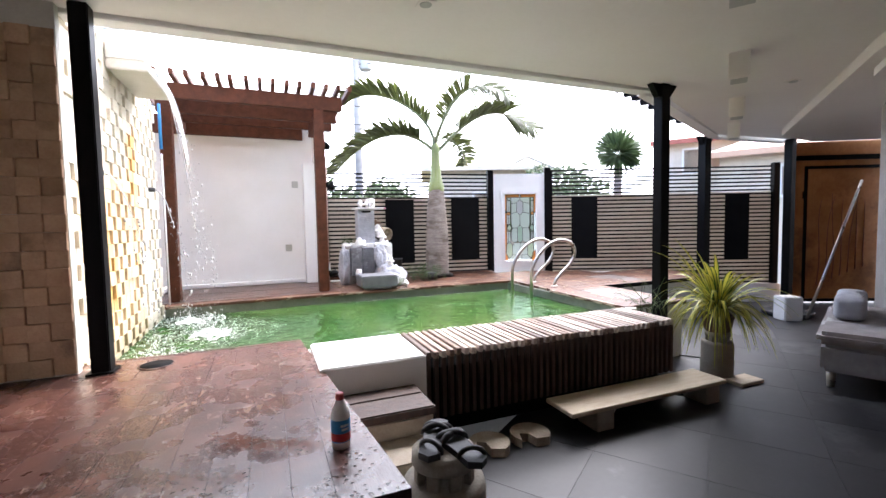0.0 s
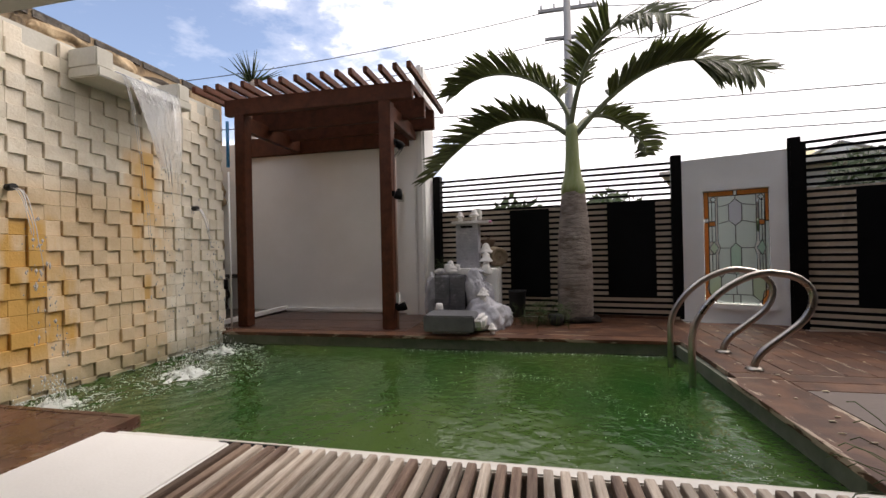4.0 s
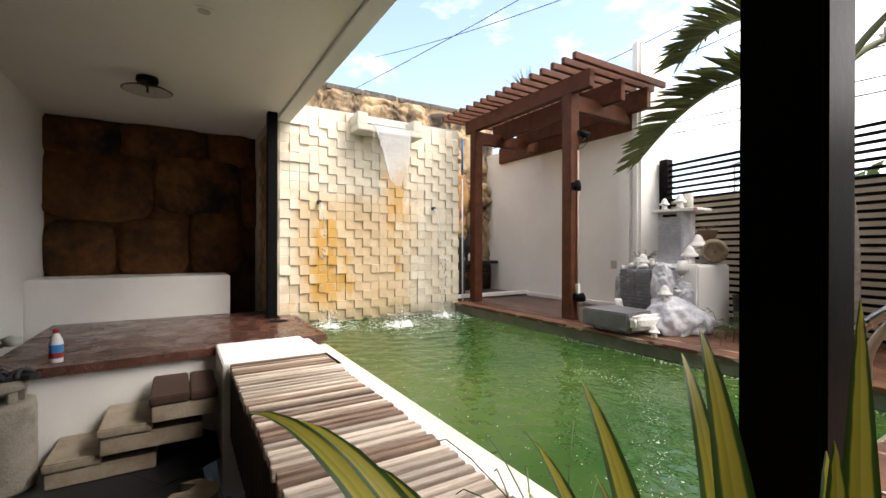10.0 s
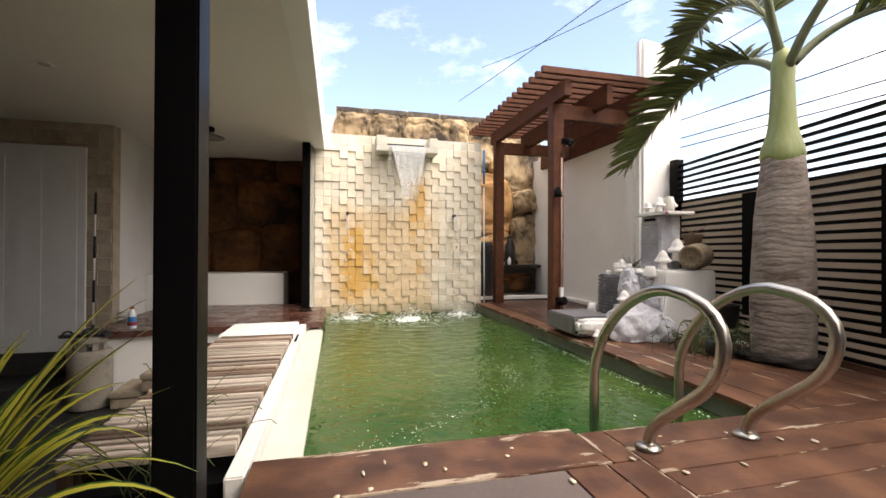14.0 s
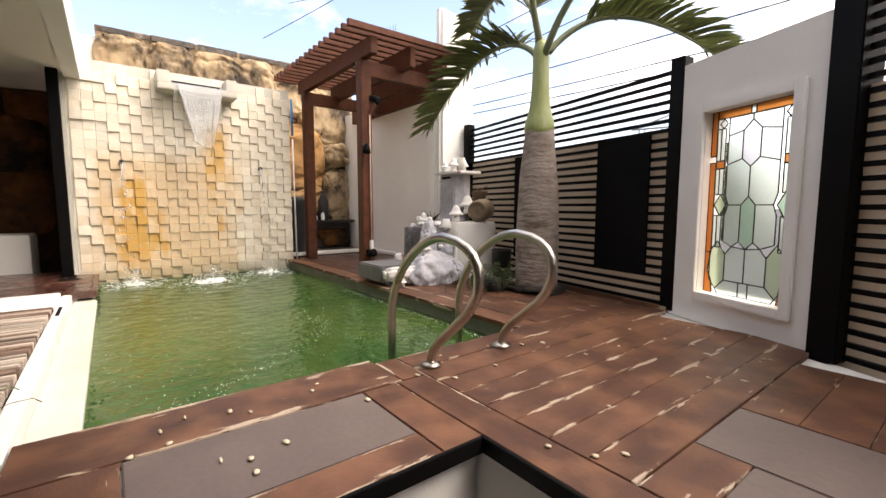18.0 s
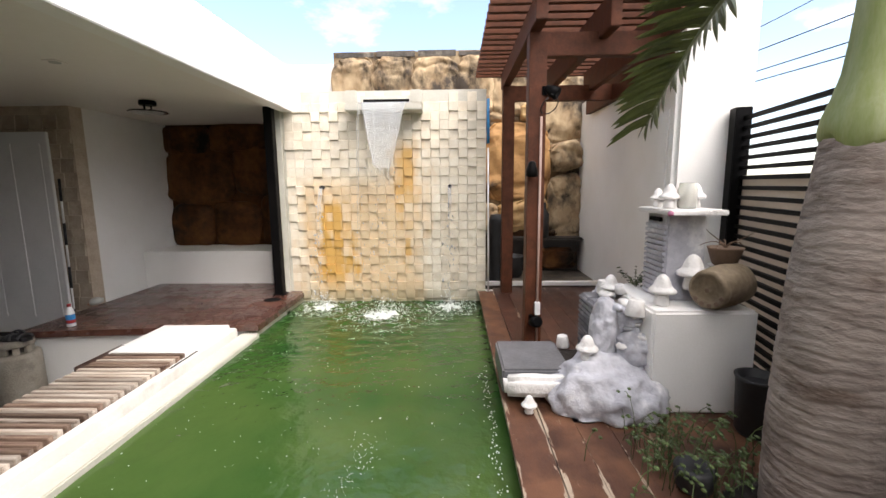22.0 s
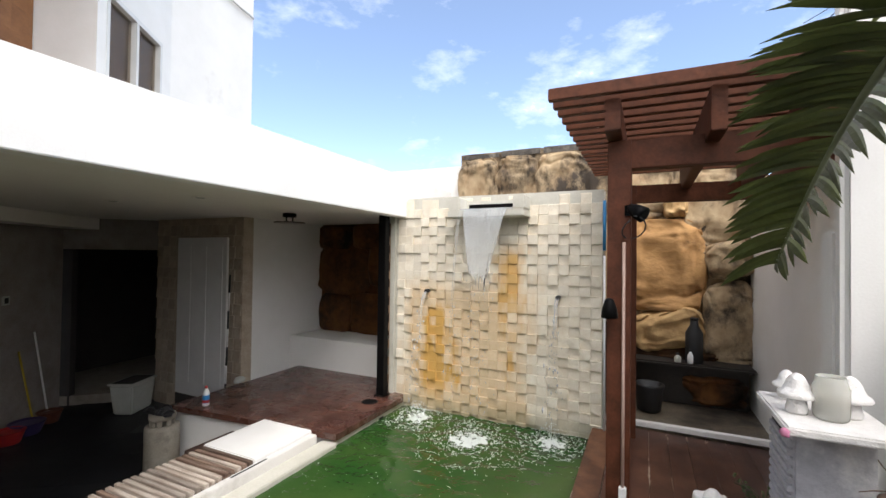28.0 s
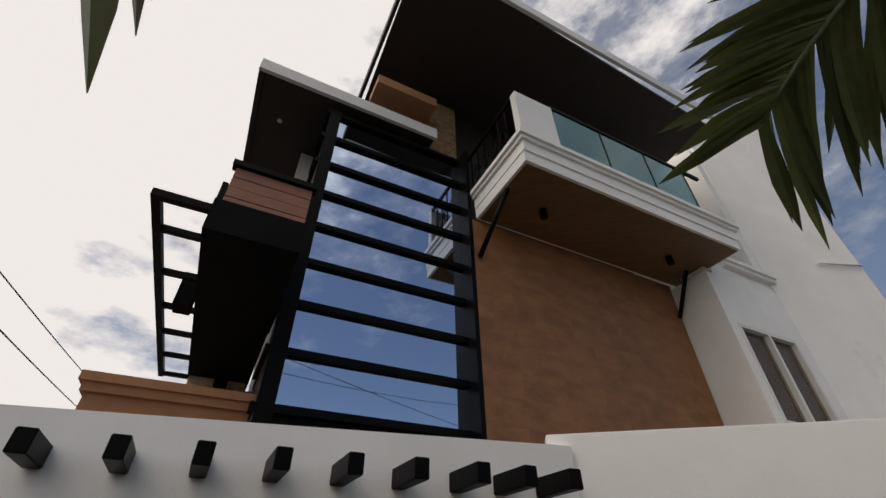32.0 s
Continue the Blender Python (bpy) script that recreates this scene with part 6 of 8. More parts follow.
# middle lights
hx = 0.055
pane([(cx, top - 0.085), (cx + hx, top - 0.14), (cx + hx, a2 + 0.03), (cx, a2 - 0.02), (cx - hx, a2 + 0.03), (cx - hx, top - 0.14)], G_PALE, "pale violet long glass hexagon")
for s in (-1, 1):
    e = L2 if s < 0 else R2
    i = cx + s * hx
    pane([(cx, top - 0.052), (cx, top - 0.085), (i, top - 0.14), (e, top - 0.16), (e, top - 0.052)], G_CLEAR, "clear textured glass")
    pane([(e, top - 0.16), (i, top - 0.14), (i, a2 + 0.03), (e, a2)], G_CLEAR, "clear textured glass")
    pane([(e, a2), (i, a2 + 0.03), (cx, a2 - 0.02), (cx, 0.815), (cx + s * 0.045, 0.765), (e - s * 0.02, 0.765), (e, 0.83)], G_CLEAR, "clear textured glass")
    pane([(cx + s * 0.045, 0.765), (cx + s * 0.045, 0.545), (cx + s * 0.09, 0.51), (e, 0.54), (e, 0.70), (e - s * 0.02, 0.765)], G_CLEAR, "clear textured glass")
    pane([(cx, 0.50), (cx + s * 0.09, 0.51), (cx + s * 0.13, 0.46), (cx + s * 0.13, a4), (cx, a4)], G_CLEAR, "clear textured glass")
    pane([(cx + s * 0.13, 0.46), (cx + s * 0.185, 0.54), (cx + s * 0.235, 0.47), (cx + s * 0.235, a4), (cx + s * 0.19, a4 - 0.06), (cx + s * 0.13, a4)], G_OLIVE, "grey-green glass shield")
    pane([(cx + s * 0.03, a4), (cx + s * 0.13, a4), (cx + s * 0.19, a4 - 0.06), (cx + s * 0.17, bot), (cx + s * 0.03, bot)], G_CLEAR, "clear textured glass")
pane([(cx, 0.815), (cx + 0.045, 0.765), (cx + 0.045, 0.545), (cx, 0.50), (cx - 0.045, 0.545), (cx - 0.045, 0.765)], G_GREEN, "green long glass hexagon")
pane(rect(cx - 0.03, cx + 0.03, bot, a4), G_CLEAR, "clear textured glass")
pp = thing("fence_post", (PB.x + 0.07, PB.y - 0.03, DZ - 0.02), "thick black post beside the stained-glass panel", "post", "", PT)
part("post", solid(-0.06, 0.06, -0.02, 0.14, 0, 1.74, 0.006), BLACK, pp)

# ---- palm ----
palm = thing("palm_tree", (2.52, 6.42, DZ + 0.002), "bottle palm with a swollen grey trunk and arching fronds", "palm tree")
prof = [(r, z) for z, r in ((0.0, 0.176), (0.15, 0.182), (0.4, 0.184), (0.65, 0.178), (0.95, 0.163), (1.2, 0.136), (1.385, 0.120))]
fine = []
for (r0, z0), (r1, z1) in zip(prof, prof[1:]):
    k = max(2, int((z1 - z0) / 0.0075))
    for i in range(k):
        q = i / k
        z = z0 + (z1 - z0) * q
        fine.append((r0 + (r1 - r0) * q, z))
tr = lathe(fine, 64)
for v in tr.verts:
    a = math.atan2(v.co.y, v.co.x)
    z = v.co.z + 0.030 * noise.noise(Vector((math.cos(a) * 1.3, math.sin(a) * 1.3, v.co.z * 5))) + 0.008 * noise.noise(Vector((math.cos(a) * 6, math.sin(a) * 6, v.co.z * 9)))
    step = (z / (0.043 + 0.010 * noise.noise(Vector((0, 0, z * 2))))) % 1.0      # leaf-scar rings with a sharp lower lip
    k = 1 + 0.03 * noise.noise(Vector((v.co.x * 5, v.co.y * 5, v.co.z * 2))) + 0.012 * noise.noise(Vector((a * 4, v.co.z * 14, 2))) + 0.013 * (1 - step) - (0.019 if step > 0.86 else 0.0)
    v.co.x *= k
    v.co.y *= k
    v.co.z += 0.016 * noise.noise(Vector((a * 1.3, v.co.z * 2.5, 0))) if 0.05 < v.co.z < 1.34 else 0
part("trunk", tr, TRUNK, palm)
shaft = lathe([(0.112, 1.352), (0.122, 1.372), (0.125, 1.40), (0.119, 1.45), (0.100, 1.51), (0.084, 1.58), (0.075, 1.68), (0.069, 1.80), (0.066, 1.92), (0.068, 2.00), (0.058, 2.08), (0.030, 2.13)], 32)
for v in shaft.verts:                                    # overlapping sheaths, puckered over the lower rim
    a = math.atan2(v.co.y, v.co.x)
    k = 1 + 0.05 * abs(math.sin(a * 1.5 + v.co.z * 1.7)) + (0.05 * noise.noise(Vector((a * 3, v.co.z * 6, 1))) if v.co.z < 1.5 else 0)
    v.co.x *= k
    v.co.y *= k
    if v.co.z < 1.41:
        v.co.z += 0.02 * math.sin(a * 3 + 1) + 0.01 * math.sin(a * 7)
part("crownshaft", shaft, CROWNSHAFT, palm)
# Soil-dark blob stands for the shadow round the trunk's foot.
part("foot_shade", blob((0.25, 0.25, 0.05), 70, 0.4, 3, None, (0, 0, 0.02), 4, -0.02), SOIL, palm)
PZ = Vector((2.52, 6.42, DZ + 0.002))


def frond(c, n_leaf, length, seed, label, broad=1.0, reach=1.0, hang=(0.0, 0.0), hang_from=0.0):
    """One arching frond: a stalk with two ranks of folded leaflets held up in a V, the last ones hanging."""
    rr = random.Random(seed)
    pts = [Vector(p) - PZ for p in c]
    curve = [p for i, p in enumerate(bez(*pts, 60)) if i <= 60 * reach]
    n = len(curve) - 1
    f = part("frond", tube(curve, 0.030, 8, None, 0.004), STALK, palm, label)
    bm = bmesh.new()
    for i in range(n_leaf):
        t = 0.22 + 0.78 * i / (n_leaf - 1)
        k = min(n - 1, int(t * n))
        p = curve[k].lerp(curve[k + 1], min(1.0, t * n - k))
        d = (curve[k + 1] - curve[k]).normalized()
        side = d.cross(Vector((0, 0, 1))).normalized()
        up = side.cross(d).normalized()
        ln = length * (0.60 + 0.40 * math.sin(math.pi * min(1, (t - 0.2) * 1.6) / 2)) * (1.0 - 0.42 * max(0, t - 0.65) / 0.35)
        for s in (-1, 1):
            l = ln * rr.uniform(0.82, 1.12)
            lean = 0.38 + 0.6 * max(0.0, t - 0.5)          # leaflets lie closer to the stalk towards the tip
            out = (side * s * rr.uniform(0.62, 0.92) * (1.15 - 0.4 * t) + d * rr.uniform(lean, lean + 0.3) + up * (rr.uniform(0.45, 0.95) - hang[s > 0] * (t > hang_from))).normalized()
            w = rr.uniform(0.013, 0.020) * broad
            droop = rr.uniform(0.16, 0.30)
            prev = None
            nrm = out.cross(d).normalized()
            across = out.cross(nrm).normalized()
            for j in range(6):
                q = j / 5
                c0 = p + out * l * q - Vector((0, 0, 1)) * l * droop * q * q
                ww = w * (0.55 + 0.9 * q if q < 0.5 else 1.0 * (1 - ((q - 0.5) / 0.5) ** 2) + 0.03)
                row = [bm.verts.new(c0 - across * ww + nrm * ww * 0.4), bm.verts.new(c0), bm.verts.new(c0 + across * ww + nrm * ww * 0.4)]
                if prev:
                    for e in (0, 1):
                        bm.faces.new((prev[e], prev[e + 1], row[e + 1], row[e]))
                prev = row
    part("leaf_blade", bm, LEAF, f)


frond(((2.46, 6.43, 2.60), (2.24, 6.47, 2.83), (1.69, 6.52, 3.05), (0.98, 6.39, 2.21)), 82, 0.46, 1, "drooping frond", 1.15)
frond(((2.50, 6.41, 2.66), (2.50, 6.38, 3.17), (1.63, 6.82, 3.73), (1.19, 6.82, 3.28)), 82, 0.48, 2, "tall arching frond", 1.15)
frond(((2.51, 6.43, 2.66), (2.58, 6.02, 3.30), (2.89, 5.88, 3.74), (3.32, 5.22, 3.09)), 80, 0.42, 3, "tall arching frond", 0.95, 0.93, (0.25, 1.0), 0.62)
frond(((2.57, 6.41, 2.58), (3.06, 6.16, 3.14), (3.60, 6.55, 3.47), (4.12, 6.08, 2.98)), 110, 0.46, 4, "long sideways frond", 1.3, 1.0, (0.2, 1.3), 0.72)
frond(((2.57, 6.45, 2.60), (2.76, 6.92, 3.20), (3.46, 6.95, 2.62), (3.50, 7.48, 2.50)), 60, 0.38, 5, "short frond behind", 1.15)
bulb = thing("garden_pot", (2.30, 6.10, DZ + 0.002), "small dark garden pot at the foot of the palm", "pot")
part("pot", lathe([(0.05, 0), (0.07, 0.02), (0.08, 0.10), (0.06, 0.11)], 18), RUBBER, bulb)
wb = bmesh.new()
rr = random.Random(21)
for i in range(110):
    x, y = rr.gauss(2.18, 0.16), rr.gauss(6.12, 0.13)
    a = rr.uniform(0, 6.28)
    h = rr.uniform(0.02, 0.24)
    p3 = Vector((x + math.cos(a) * 0.08, y + math.sin(a) * 0.08, DZ + h))
    tube(bez((x, y, DZ), (x, y, DZ + h), p3 + Vector((0, 0, 0.02)), p3, 4), 0.0018, 4, wb)
    for k in range(3):
        blob((0.016, 0.010, 0.003), i + k, 0.3, 1, wb, p3 + Vector((rr.uniform(-0.03, 0.03), rr.uniform(-0.03, 0.03), rr.uniform(-0.03, 0.01))))
tagged(link("weeds", wb, GRASS), "low green weeds on the deck by the palm", "weeds", "", "stuff")
fl = bmesh.new()
for i in range(46):
    x, y = rr.uniform(3.3, 4.4), rr.uniform(3.4, 6.0)
    if x > 4.0 and y < 4.4:
        continue
    blob((rr.uniform(0.006, 0.022), rr.uniform(0.005, 0.012), 0.003), i, 0.5, 1, fl, (x, y, DZ + 0.006))
tagged(link("fallen_petals", fl, FLAKE), "pale dry petals scattered on the deck", "petals", "", "stuff")

# ---- patio furniture and back wall ----
door = thing("door_1", (-0.60, -0.17, 0.0), "white panelled door leaf standing open", "door")
tagged(door, kind="structure")
part("leaf", solid(-0.035, 0.0, 0.0, 1.01, 0.235, 2.42, 0.004), PLASTIC_W, door)
for y0, y1 in ((0.07, 0.30), (0.39, 0.62), (0.71, 0.94)):
    part("panel", solid(0.0, 0.010, y0, y1, 0.42, 2.30, 0.004), PLASTIC_W, door)
# Block coloured dark for the shaded recess under the leaf.
part("threshold", solid(-0.08, 0.0, 0.0, 1.01, 0.0, 0.233, 0.006), DARKROOM, door, "dark block for the shaded recess below the door")
rod = thing("banded_pole", (-0.52, 0.93, 0.0), "black and white banded pole leaning on the pilaster", "pole")
for i in range(8):
    z0, z1 = 0.05 + i * 0.235, 0.05 + (i + 1) * 0.235
    part("band", tube([(-0.05 * z0 / 2, 0.02, z0), (-0.05 * z1 / 2, 0.02, z1)], 0.013 if i % 2 else 0.010, 8), RUBBER if i % 2 else PLASTIC_W, rod)
tub = thing("plastic_tub", (-0.30, -0.62, 0.0), "large pale grey plastic tub on the floor", "tub", "", 25)
tb = bmesh.new()
prism([(-0.24, -0.16), (0.24, -0.16), (0.24, 0.16), (-0.24, 0.16)], 0.001, 0.40, tb)
for v in tb.verts:
    if v.co.z < 0.1:
        v.co.x *= 0.82
        v.co.y *= 0.82
bmesh.ops.bevel(tb, geom=list(tb.edges), offset=0.02, segments=2, affect="EDGES")
part("body", tb, GREYPLASTIC, tub)
part("rim", solid(-0.255, 0.255, -0.175, 0.175, 0.401, 0.425, 0.008), GREYPLASTIC, tub)
# Flat dark sheet on the rim stands for shade inside the tub.
part("inside", solid(-0.22, 0.22, -0.14, 0.14, 0.4255, 0.428), DARKROOM, tub, "dark sheet for the shaded inside")
for s, mt, nm, r in ((0.30, RED, "red plastic basin by the wall", 0.15), (0.02, mat("purple_plastic", (0.05, 0.04, 0.12), (0.04, 0.03, 0.09), 0.4), "dark purple basin by the wall", 0.17), (-0.35, REDWOOD, "brown bucket by the wall", 0.13)):
    p = wallpoint(s, 0.28)
    b = thing("basin", (p[0], p[1], 0.0), nm, "basin", "basins along the wall")
    part("bowl", lathe([(r * 0.7, 0), (r * 0.74, 0.008), (r, 0.13), (r * 1.06, 0.14), (r * 1.0, 0.145), (r * 0.9, 0.12)], 24), mt, b)
for s, h, mt, nm in ((-0.45, 1.15, PLASTIC_W, "mop with a pale handle leaning on the wall"), (-0.20, 0.95, mat("yellow_plastic", (0.5, 0.36, 0.03), (0.4, 0.28, 0.02), 0.4), "broom with a yellow head leaning on the wall"), (0.42, 0.85, REDWOOD, "wooden broom leaning on the wall")):
    p = wallpoint(s, 0.14)
    b = thing("broom", (p[0], p[1], 0.0), nm, "broom", "brooms along the wall", HOUSE_TURN)
    part("handle", tube([(0, 0.06, 0.06), (0.03, -0.10, h)], 0.011, 8), mt, b)
    part("head", solid(-0.07, 0.07, 0.02, 0.10, 0.0, 0.12, 0.02), mt, b)
sw = thing("light_switch", (*wallpoint(0.0, 0.001), 1.60), "small grey switch plate on the wall", "switch", "", HOUSE_TURN)
part("plate", solid(-0.055, 0.055, 0, 0.012, -0.055, 0.055, 0.004), GREYPLASTIC, sw)
part("rocker", solid(-0.03, 0.03, 0.0125, 0.018, -0.035, 0.035, 0.003), RUBBER, sw)

slide = thing("door_2", (*wallpoint(0.80, -0.10), 0.0), "red-brown timber sliding doors with tall glass strips", "sliding door", "", HOUSE_TURN)
tagged(slide, kind="structure")
part("head_frame", solid(0.0, 3.95, 0.0, 0.12, 2.40, 2.555, 0.004), REDWOOD, slide)
for x in (0.0, 1.42, 2.55, 3.85):
    part("jamb", solid(x, x + 0.10, 0.0, 0.12, 0.0, 2.40, 0.004), REDWOOD, slide)
for x0, x1 in ((0.10, 0.34), (0.56, 0.82), (1.02, 1.42), (2.65, 2.85), (3.05, 3.3), (3.6, 3.85)):
    part("timber_panel", solid(x0, x1, 0.03, 0.07, 0.04, 2.40, 0.003), REDWOOD, slide)
for x0, x1 in ((0.34, 0.56), (0.82, 1.02), (2.85, 3.05), (3.3, 3.6)):
    part("pane", solid(x0, x1, 0.045, 0.052, 0.04, 2.40), WHITE_PANE, slide)

cfan = thing("ceiling_lamp", (-0.48, 2.05, CZ), "dark ceiling lamp with a glass disc", "ceiling lamp")
part("canopy", lathe([(0.075, -0.045), (0.08, -0.03), (0.075, -0.001)], 24), BLACK, cfan)
for x in (-0.05, 0.05):
    part("rod", tube([(x, 0, -0.10), (x, 0, -0.04)], 0.008, 8), BLACK, cfan)
part("disc", lathe([(0.17, -0.118), (0.18, -0.112), (0.17, -0.105)], 36), CLEARGLASS, cfan, "clear glass disc")
for x, y in ((1.03, 1.36), (2.55, 1.55), (0.9, 2.4), (4.6, 2.55)):
    d = thing("downlight", (x, y, CZ), "small square recessed downlight in the ceiling", "downlight", "ceiling downlights")
    part("trim", solid(-0.05, 0.05, -0.05, 0.05, -0.008, -0.001, 0.002), CEIL, d)
    part("lens", lathe([(0.034, -0.012), (0.036, -0.0085)], 20), GREYPLASTIC, d)
for x, y in ((2.20, 1.45), (3.45, 2.29), (4.69, 3.13), (5.85, 3.94)):
    d = thing("box_lamp", (x, y, CZ), "white rectangular pendant lamp box under the ceiling", "ceiling lamp", "row of box lamps", HOUSE_TURN)
    part("box", solid(-0.085, 0.085, -0.07, 0.07, -0.20, -0.001, 0.006), CEIL, d)
    part("lens", solid(-0.07, 0.07, -0.055, 0.055, -0.206, -0.2005, 0.002), GREYPLASTIC, d)

sofa = thing("daybed", (4.66, 2.00, 0.0), "grey upholstered daybed with a patterned throw", "daybed", "", HOUSE_TURN - 12)
part("base", solid(-0.35, 1.25, -0.75, 0.25, 0.13, 0.36, 0.03), FABRIC_GREY, sofa)
part("mattress", solid(-0.38, 1.28, -0.78, 0.28, 0.361, 0.47, 0.035), FABRIC, sofa, "patterned grey throw")
for x, y in ((-0.28, 0.18), (1.18, 0.18), (-0.28, -0.68), (1.18, -0.68)):
    part("leg", lathe([(0.028, 0.0), (0.035, 0.13)], 14, None, (x, y, 0)), STEEL, sofa)
cush = thing("tufted_cushion", (5.08, 2.28, 0.472), "grey tufted cushion on the daybed", "cushion", "", HOUSE_TURN - 12)
cb = blob((0.5, 0.5, 0.5), 3, 0.0, 5)
tufts = [(-0.25 + 0.20 * i, -0.055 + 0.075 * (j - (0.5 if i % 2 else 0.0)) + 0.02) for i in range(4) for j in range(3)]
for v in cb.verts:                                       # plump box, pulled in at each button
    q = [math.copysign(abs(c / 0.5) ** 0.32, c) for c in v.co]
    x, y, z = 0.42 * q[0], 0.10 * q[1], 0.105 * q[2]
    pull = sum(math.exp(-((x - a) ** 2 + (z - b) ** 2) / 0.0011) for a, b in tufts)
    y *= 1.15 - 0.35 * min(1.0, pull) - 0.15 * (abs(q[2]) ** 6)
    v.co = (x + 0.12, y, z + 0.106)
part("cushion", cb, FABRIC_GREY, cush)
for a, b in tufts:
    part("button", blob((0.011, 0.006, 0.011), 1, 0.1, 1, None, (a + 0.12, -0.085, b + 0.106)), FABRIC_GREY, cush)

# gate
gate = thing("gate_1", (8.08, 4.40, 0.0), "amber timber gate in a black steel frame", "gate", "", -26)
tagged(gate, kind="structure")
part("gate_frame", solid(0.12, 0.17, -0.03, 0.03, 0.02, 2.25, 0.004), BLACK, gate)
part("gate_frame", solid(1.35, 1.40, -0.03, 0.03, 0.02, 2.25, 0.004), BLACK, gate)
part("gate_frame", solid(0.17, 1.35, -0.03, 0.03, 2.20, 2.25, 0.004), BLACK, gate)
part("gate_frame", solid(0.17, 1.35, -0.03, 0.03, 0.02, 0.07, 0.004), BLACK, gate)
part("panel", solid(0.17, 1.35, -0.012, 0.012, 0.07, 2.20), GATEWOOD, gate)
part("side_panel", solid(-0.05, 0.115, -0.02, 0.02, 0.02, 2.25), GATEWOOD, gate)
part("lintel", solid(-0.05, 1.45, -0.04, 0.04, 2.34, 2.42, 0.004), BLACK, gate)
part("fanlight", solid(-0.05, 1.45, -0.012, 0.012, 2.421, 2.64), GATEWOOD, gate)
part("transom", solid(-0.05, 1.45, -0.011, 0.011, 2.2505, 2.3395), GATEWOOD, gate)
part("hinge", solid(0.09, 0.13, -0.06, -0.02, 1.72, 1.84, 0.004), BLACK, gate)
for i in range(7):
    tw_p = bez((0.35 + 0.12 * i, -0.016, 0.3 + 0.05 * i), (0.45 + 0.1 * i, -0.016, 0.9), (0.3 + 0.13 * i, -0.016, 1.2), (0.4 + 0.12 * i + 0.1 * math.sin(i * 2), -0.016, 1.7 + 0.05 * (i % 3)), 10)
    part("branch_inlay", tube(tw_p, 0.010, 6, None, 0.004), REDWOOD, gate)
pl = thing("leaning_pole", (6.85, 3.55, 0.0), "long grey metal pole leaning by the gate", "pole")
part("pole", tube([(0, 0, 0.02), (1.35, 0.05, 1.95)], 0.018, 10), STEEL, pl)
for x, y, s in ((6.66, 3.68, 0.12),):
    b = thing("white_block", (x, y, 0.0), "white rendered planter block beside the gate", "planter", "", -26)
    part("block", solid(-s, s, -s, s, 0.001, 0.33, 0.012), WHITE_OLD, b)
tray = thing("black_tray", (6.95, 3.85, 0.0), "shallow black rubber tray on the floor", "tray")
part("tray", lathe([(0.26, 0.0), (0.30, 0.03), (0.31, 0.07), (0.29, 0.07), (0.26, 0.03)], 28), RUBBER, tray)

# rafters through the angled fascia
for s in (0.25, 0.488, 0.725, 1.018, 1.31, 1.61, 1.912, 2.218, 2.53):
    p = fa + d25 * s
    r = thing("rafter_end", (p.x, p.y, 2.832 + 0.013 * s), "black steel rafter end projecting from the fascia", "rafter", "rafter ends", 35)
    part("tube", solid(-0.035, 0.035, 0.14, 0.43, -0.045, 0.045, 0.004), BLACK, r)

# ---- the house above ----
house = thing("house", (4.03, 1.63, CZ + 0.201), "three-storey house with a blue glass stair tower", "house", "", HOUSE_TURN)
HB = CZ + 0.201


def hp(name, u0, u1, n0, n1, z0, z1, material, parent=None, label="", bevel=0.0):
    return part(name, solid(u0, u1, n0, n1, z0 - HB, z1 - HB, bevel), material, parent or house, label)


hp("wall", 0.0727, 2.11, -3.0, -0.307, HB, 7.85, SOFFIT_DARK)
curtain = hp("window", 0.073, 2.08, -0.305, -0.248, 3.32, 7.78, BLACK, None, "stair tower glazing")
hp("column", 0.0157, 0.0726, -0.247, 0.0, HB, 7.82, BLACK, curtain)
hp("column", 1.987, 2.137, -0.247, -0.167, HB, 7.82, BLACK, curtain)
for k in range(9):
    z = 3.625 + 0.516 * k
    hp("bar", 0.073, 1.986, -0.233, -0.179, z - 0.037, z + 0.037, BLACK, curtain, "", 0.004)
    hp("side_bar", 2.138, 2.184, -0.94, -0.179, z - 0.035, z + 0.035, BLACK, curtain)
    if k < 8:
        hp("pane", 0.073, 1.986, -0.246, -0.234, z + 0.042, z + 0.474, MIRRORGLASS, curtain, "blue reflective pane")
brown = hp("wall", -3.85, 0.0155, -0.25, -0.02, HB, 6.42, TERRACOTTA)
bt = None
row = 0
z = 3.1
while z < 6.3:
    x = -3.80 + (0.3 if row % 2 else 0.0)
    if row % 2:
        sh = hp("tile", -3.80, -3.5008, -0.019, 0.0, z, z + 0.2992, TERRACOTTA, brown)
    while x < 0.0:
        if x + 0.6 <= 0.015:
            if bt is None:
                bt = part("tile", solid(0, 0.5992, -0.019, 0.0, 0, 0.2992), TERRACOTTA, brown)
                bt.matrix_basis = pose(x, 0, z - HB)
            else:
                share("tile", bt, brown, pose(x, 0, z - HB))
        else:
            hp("tile", x, 0.0155, -0.019, 0.0, z, z + 0.2992, TERRACOTTA, brown)
        x += 0.6
    z += 0.30
    row += 1
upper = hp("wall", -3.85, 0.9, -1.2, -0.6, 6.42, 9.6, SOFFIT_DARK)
hp("stone_pier", 0.05, 0.62, -0.62, -0.30, 6.6, 9.3, mat("rough_orange_stone", (0.36, 0.22, 0.11), (0.13, 0.075, 0.035), 0.8, bump=1.0, bscale=16, scale=9, stretch=(1, 1, 2.2)))
hp("pier_band", 0.60, 1.60, -0.35, 0.08, 8.55, 8.75, ORANGE)
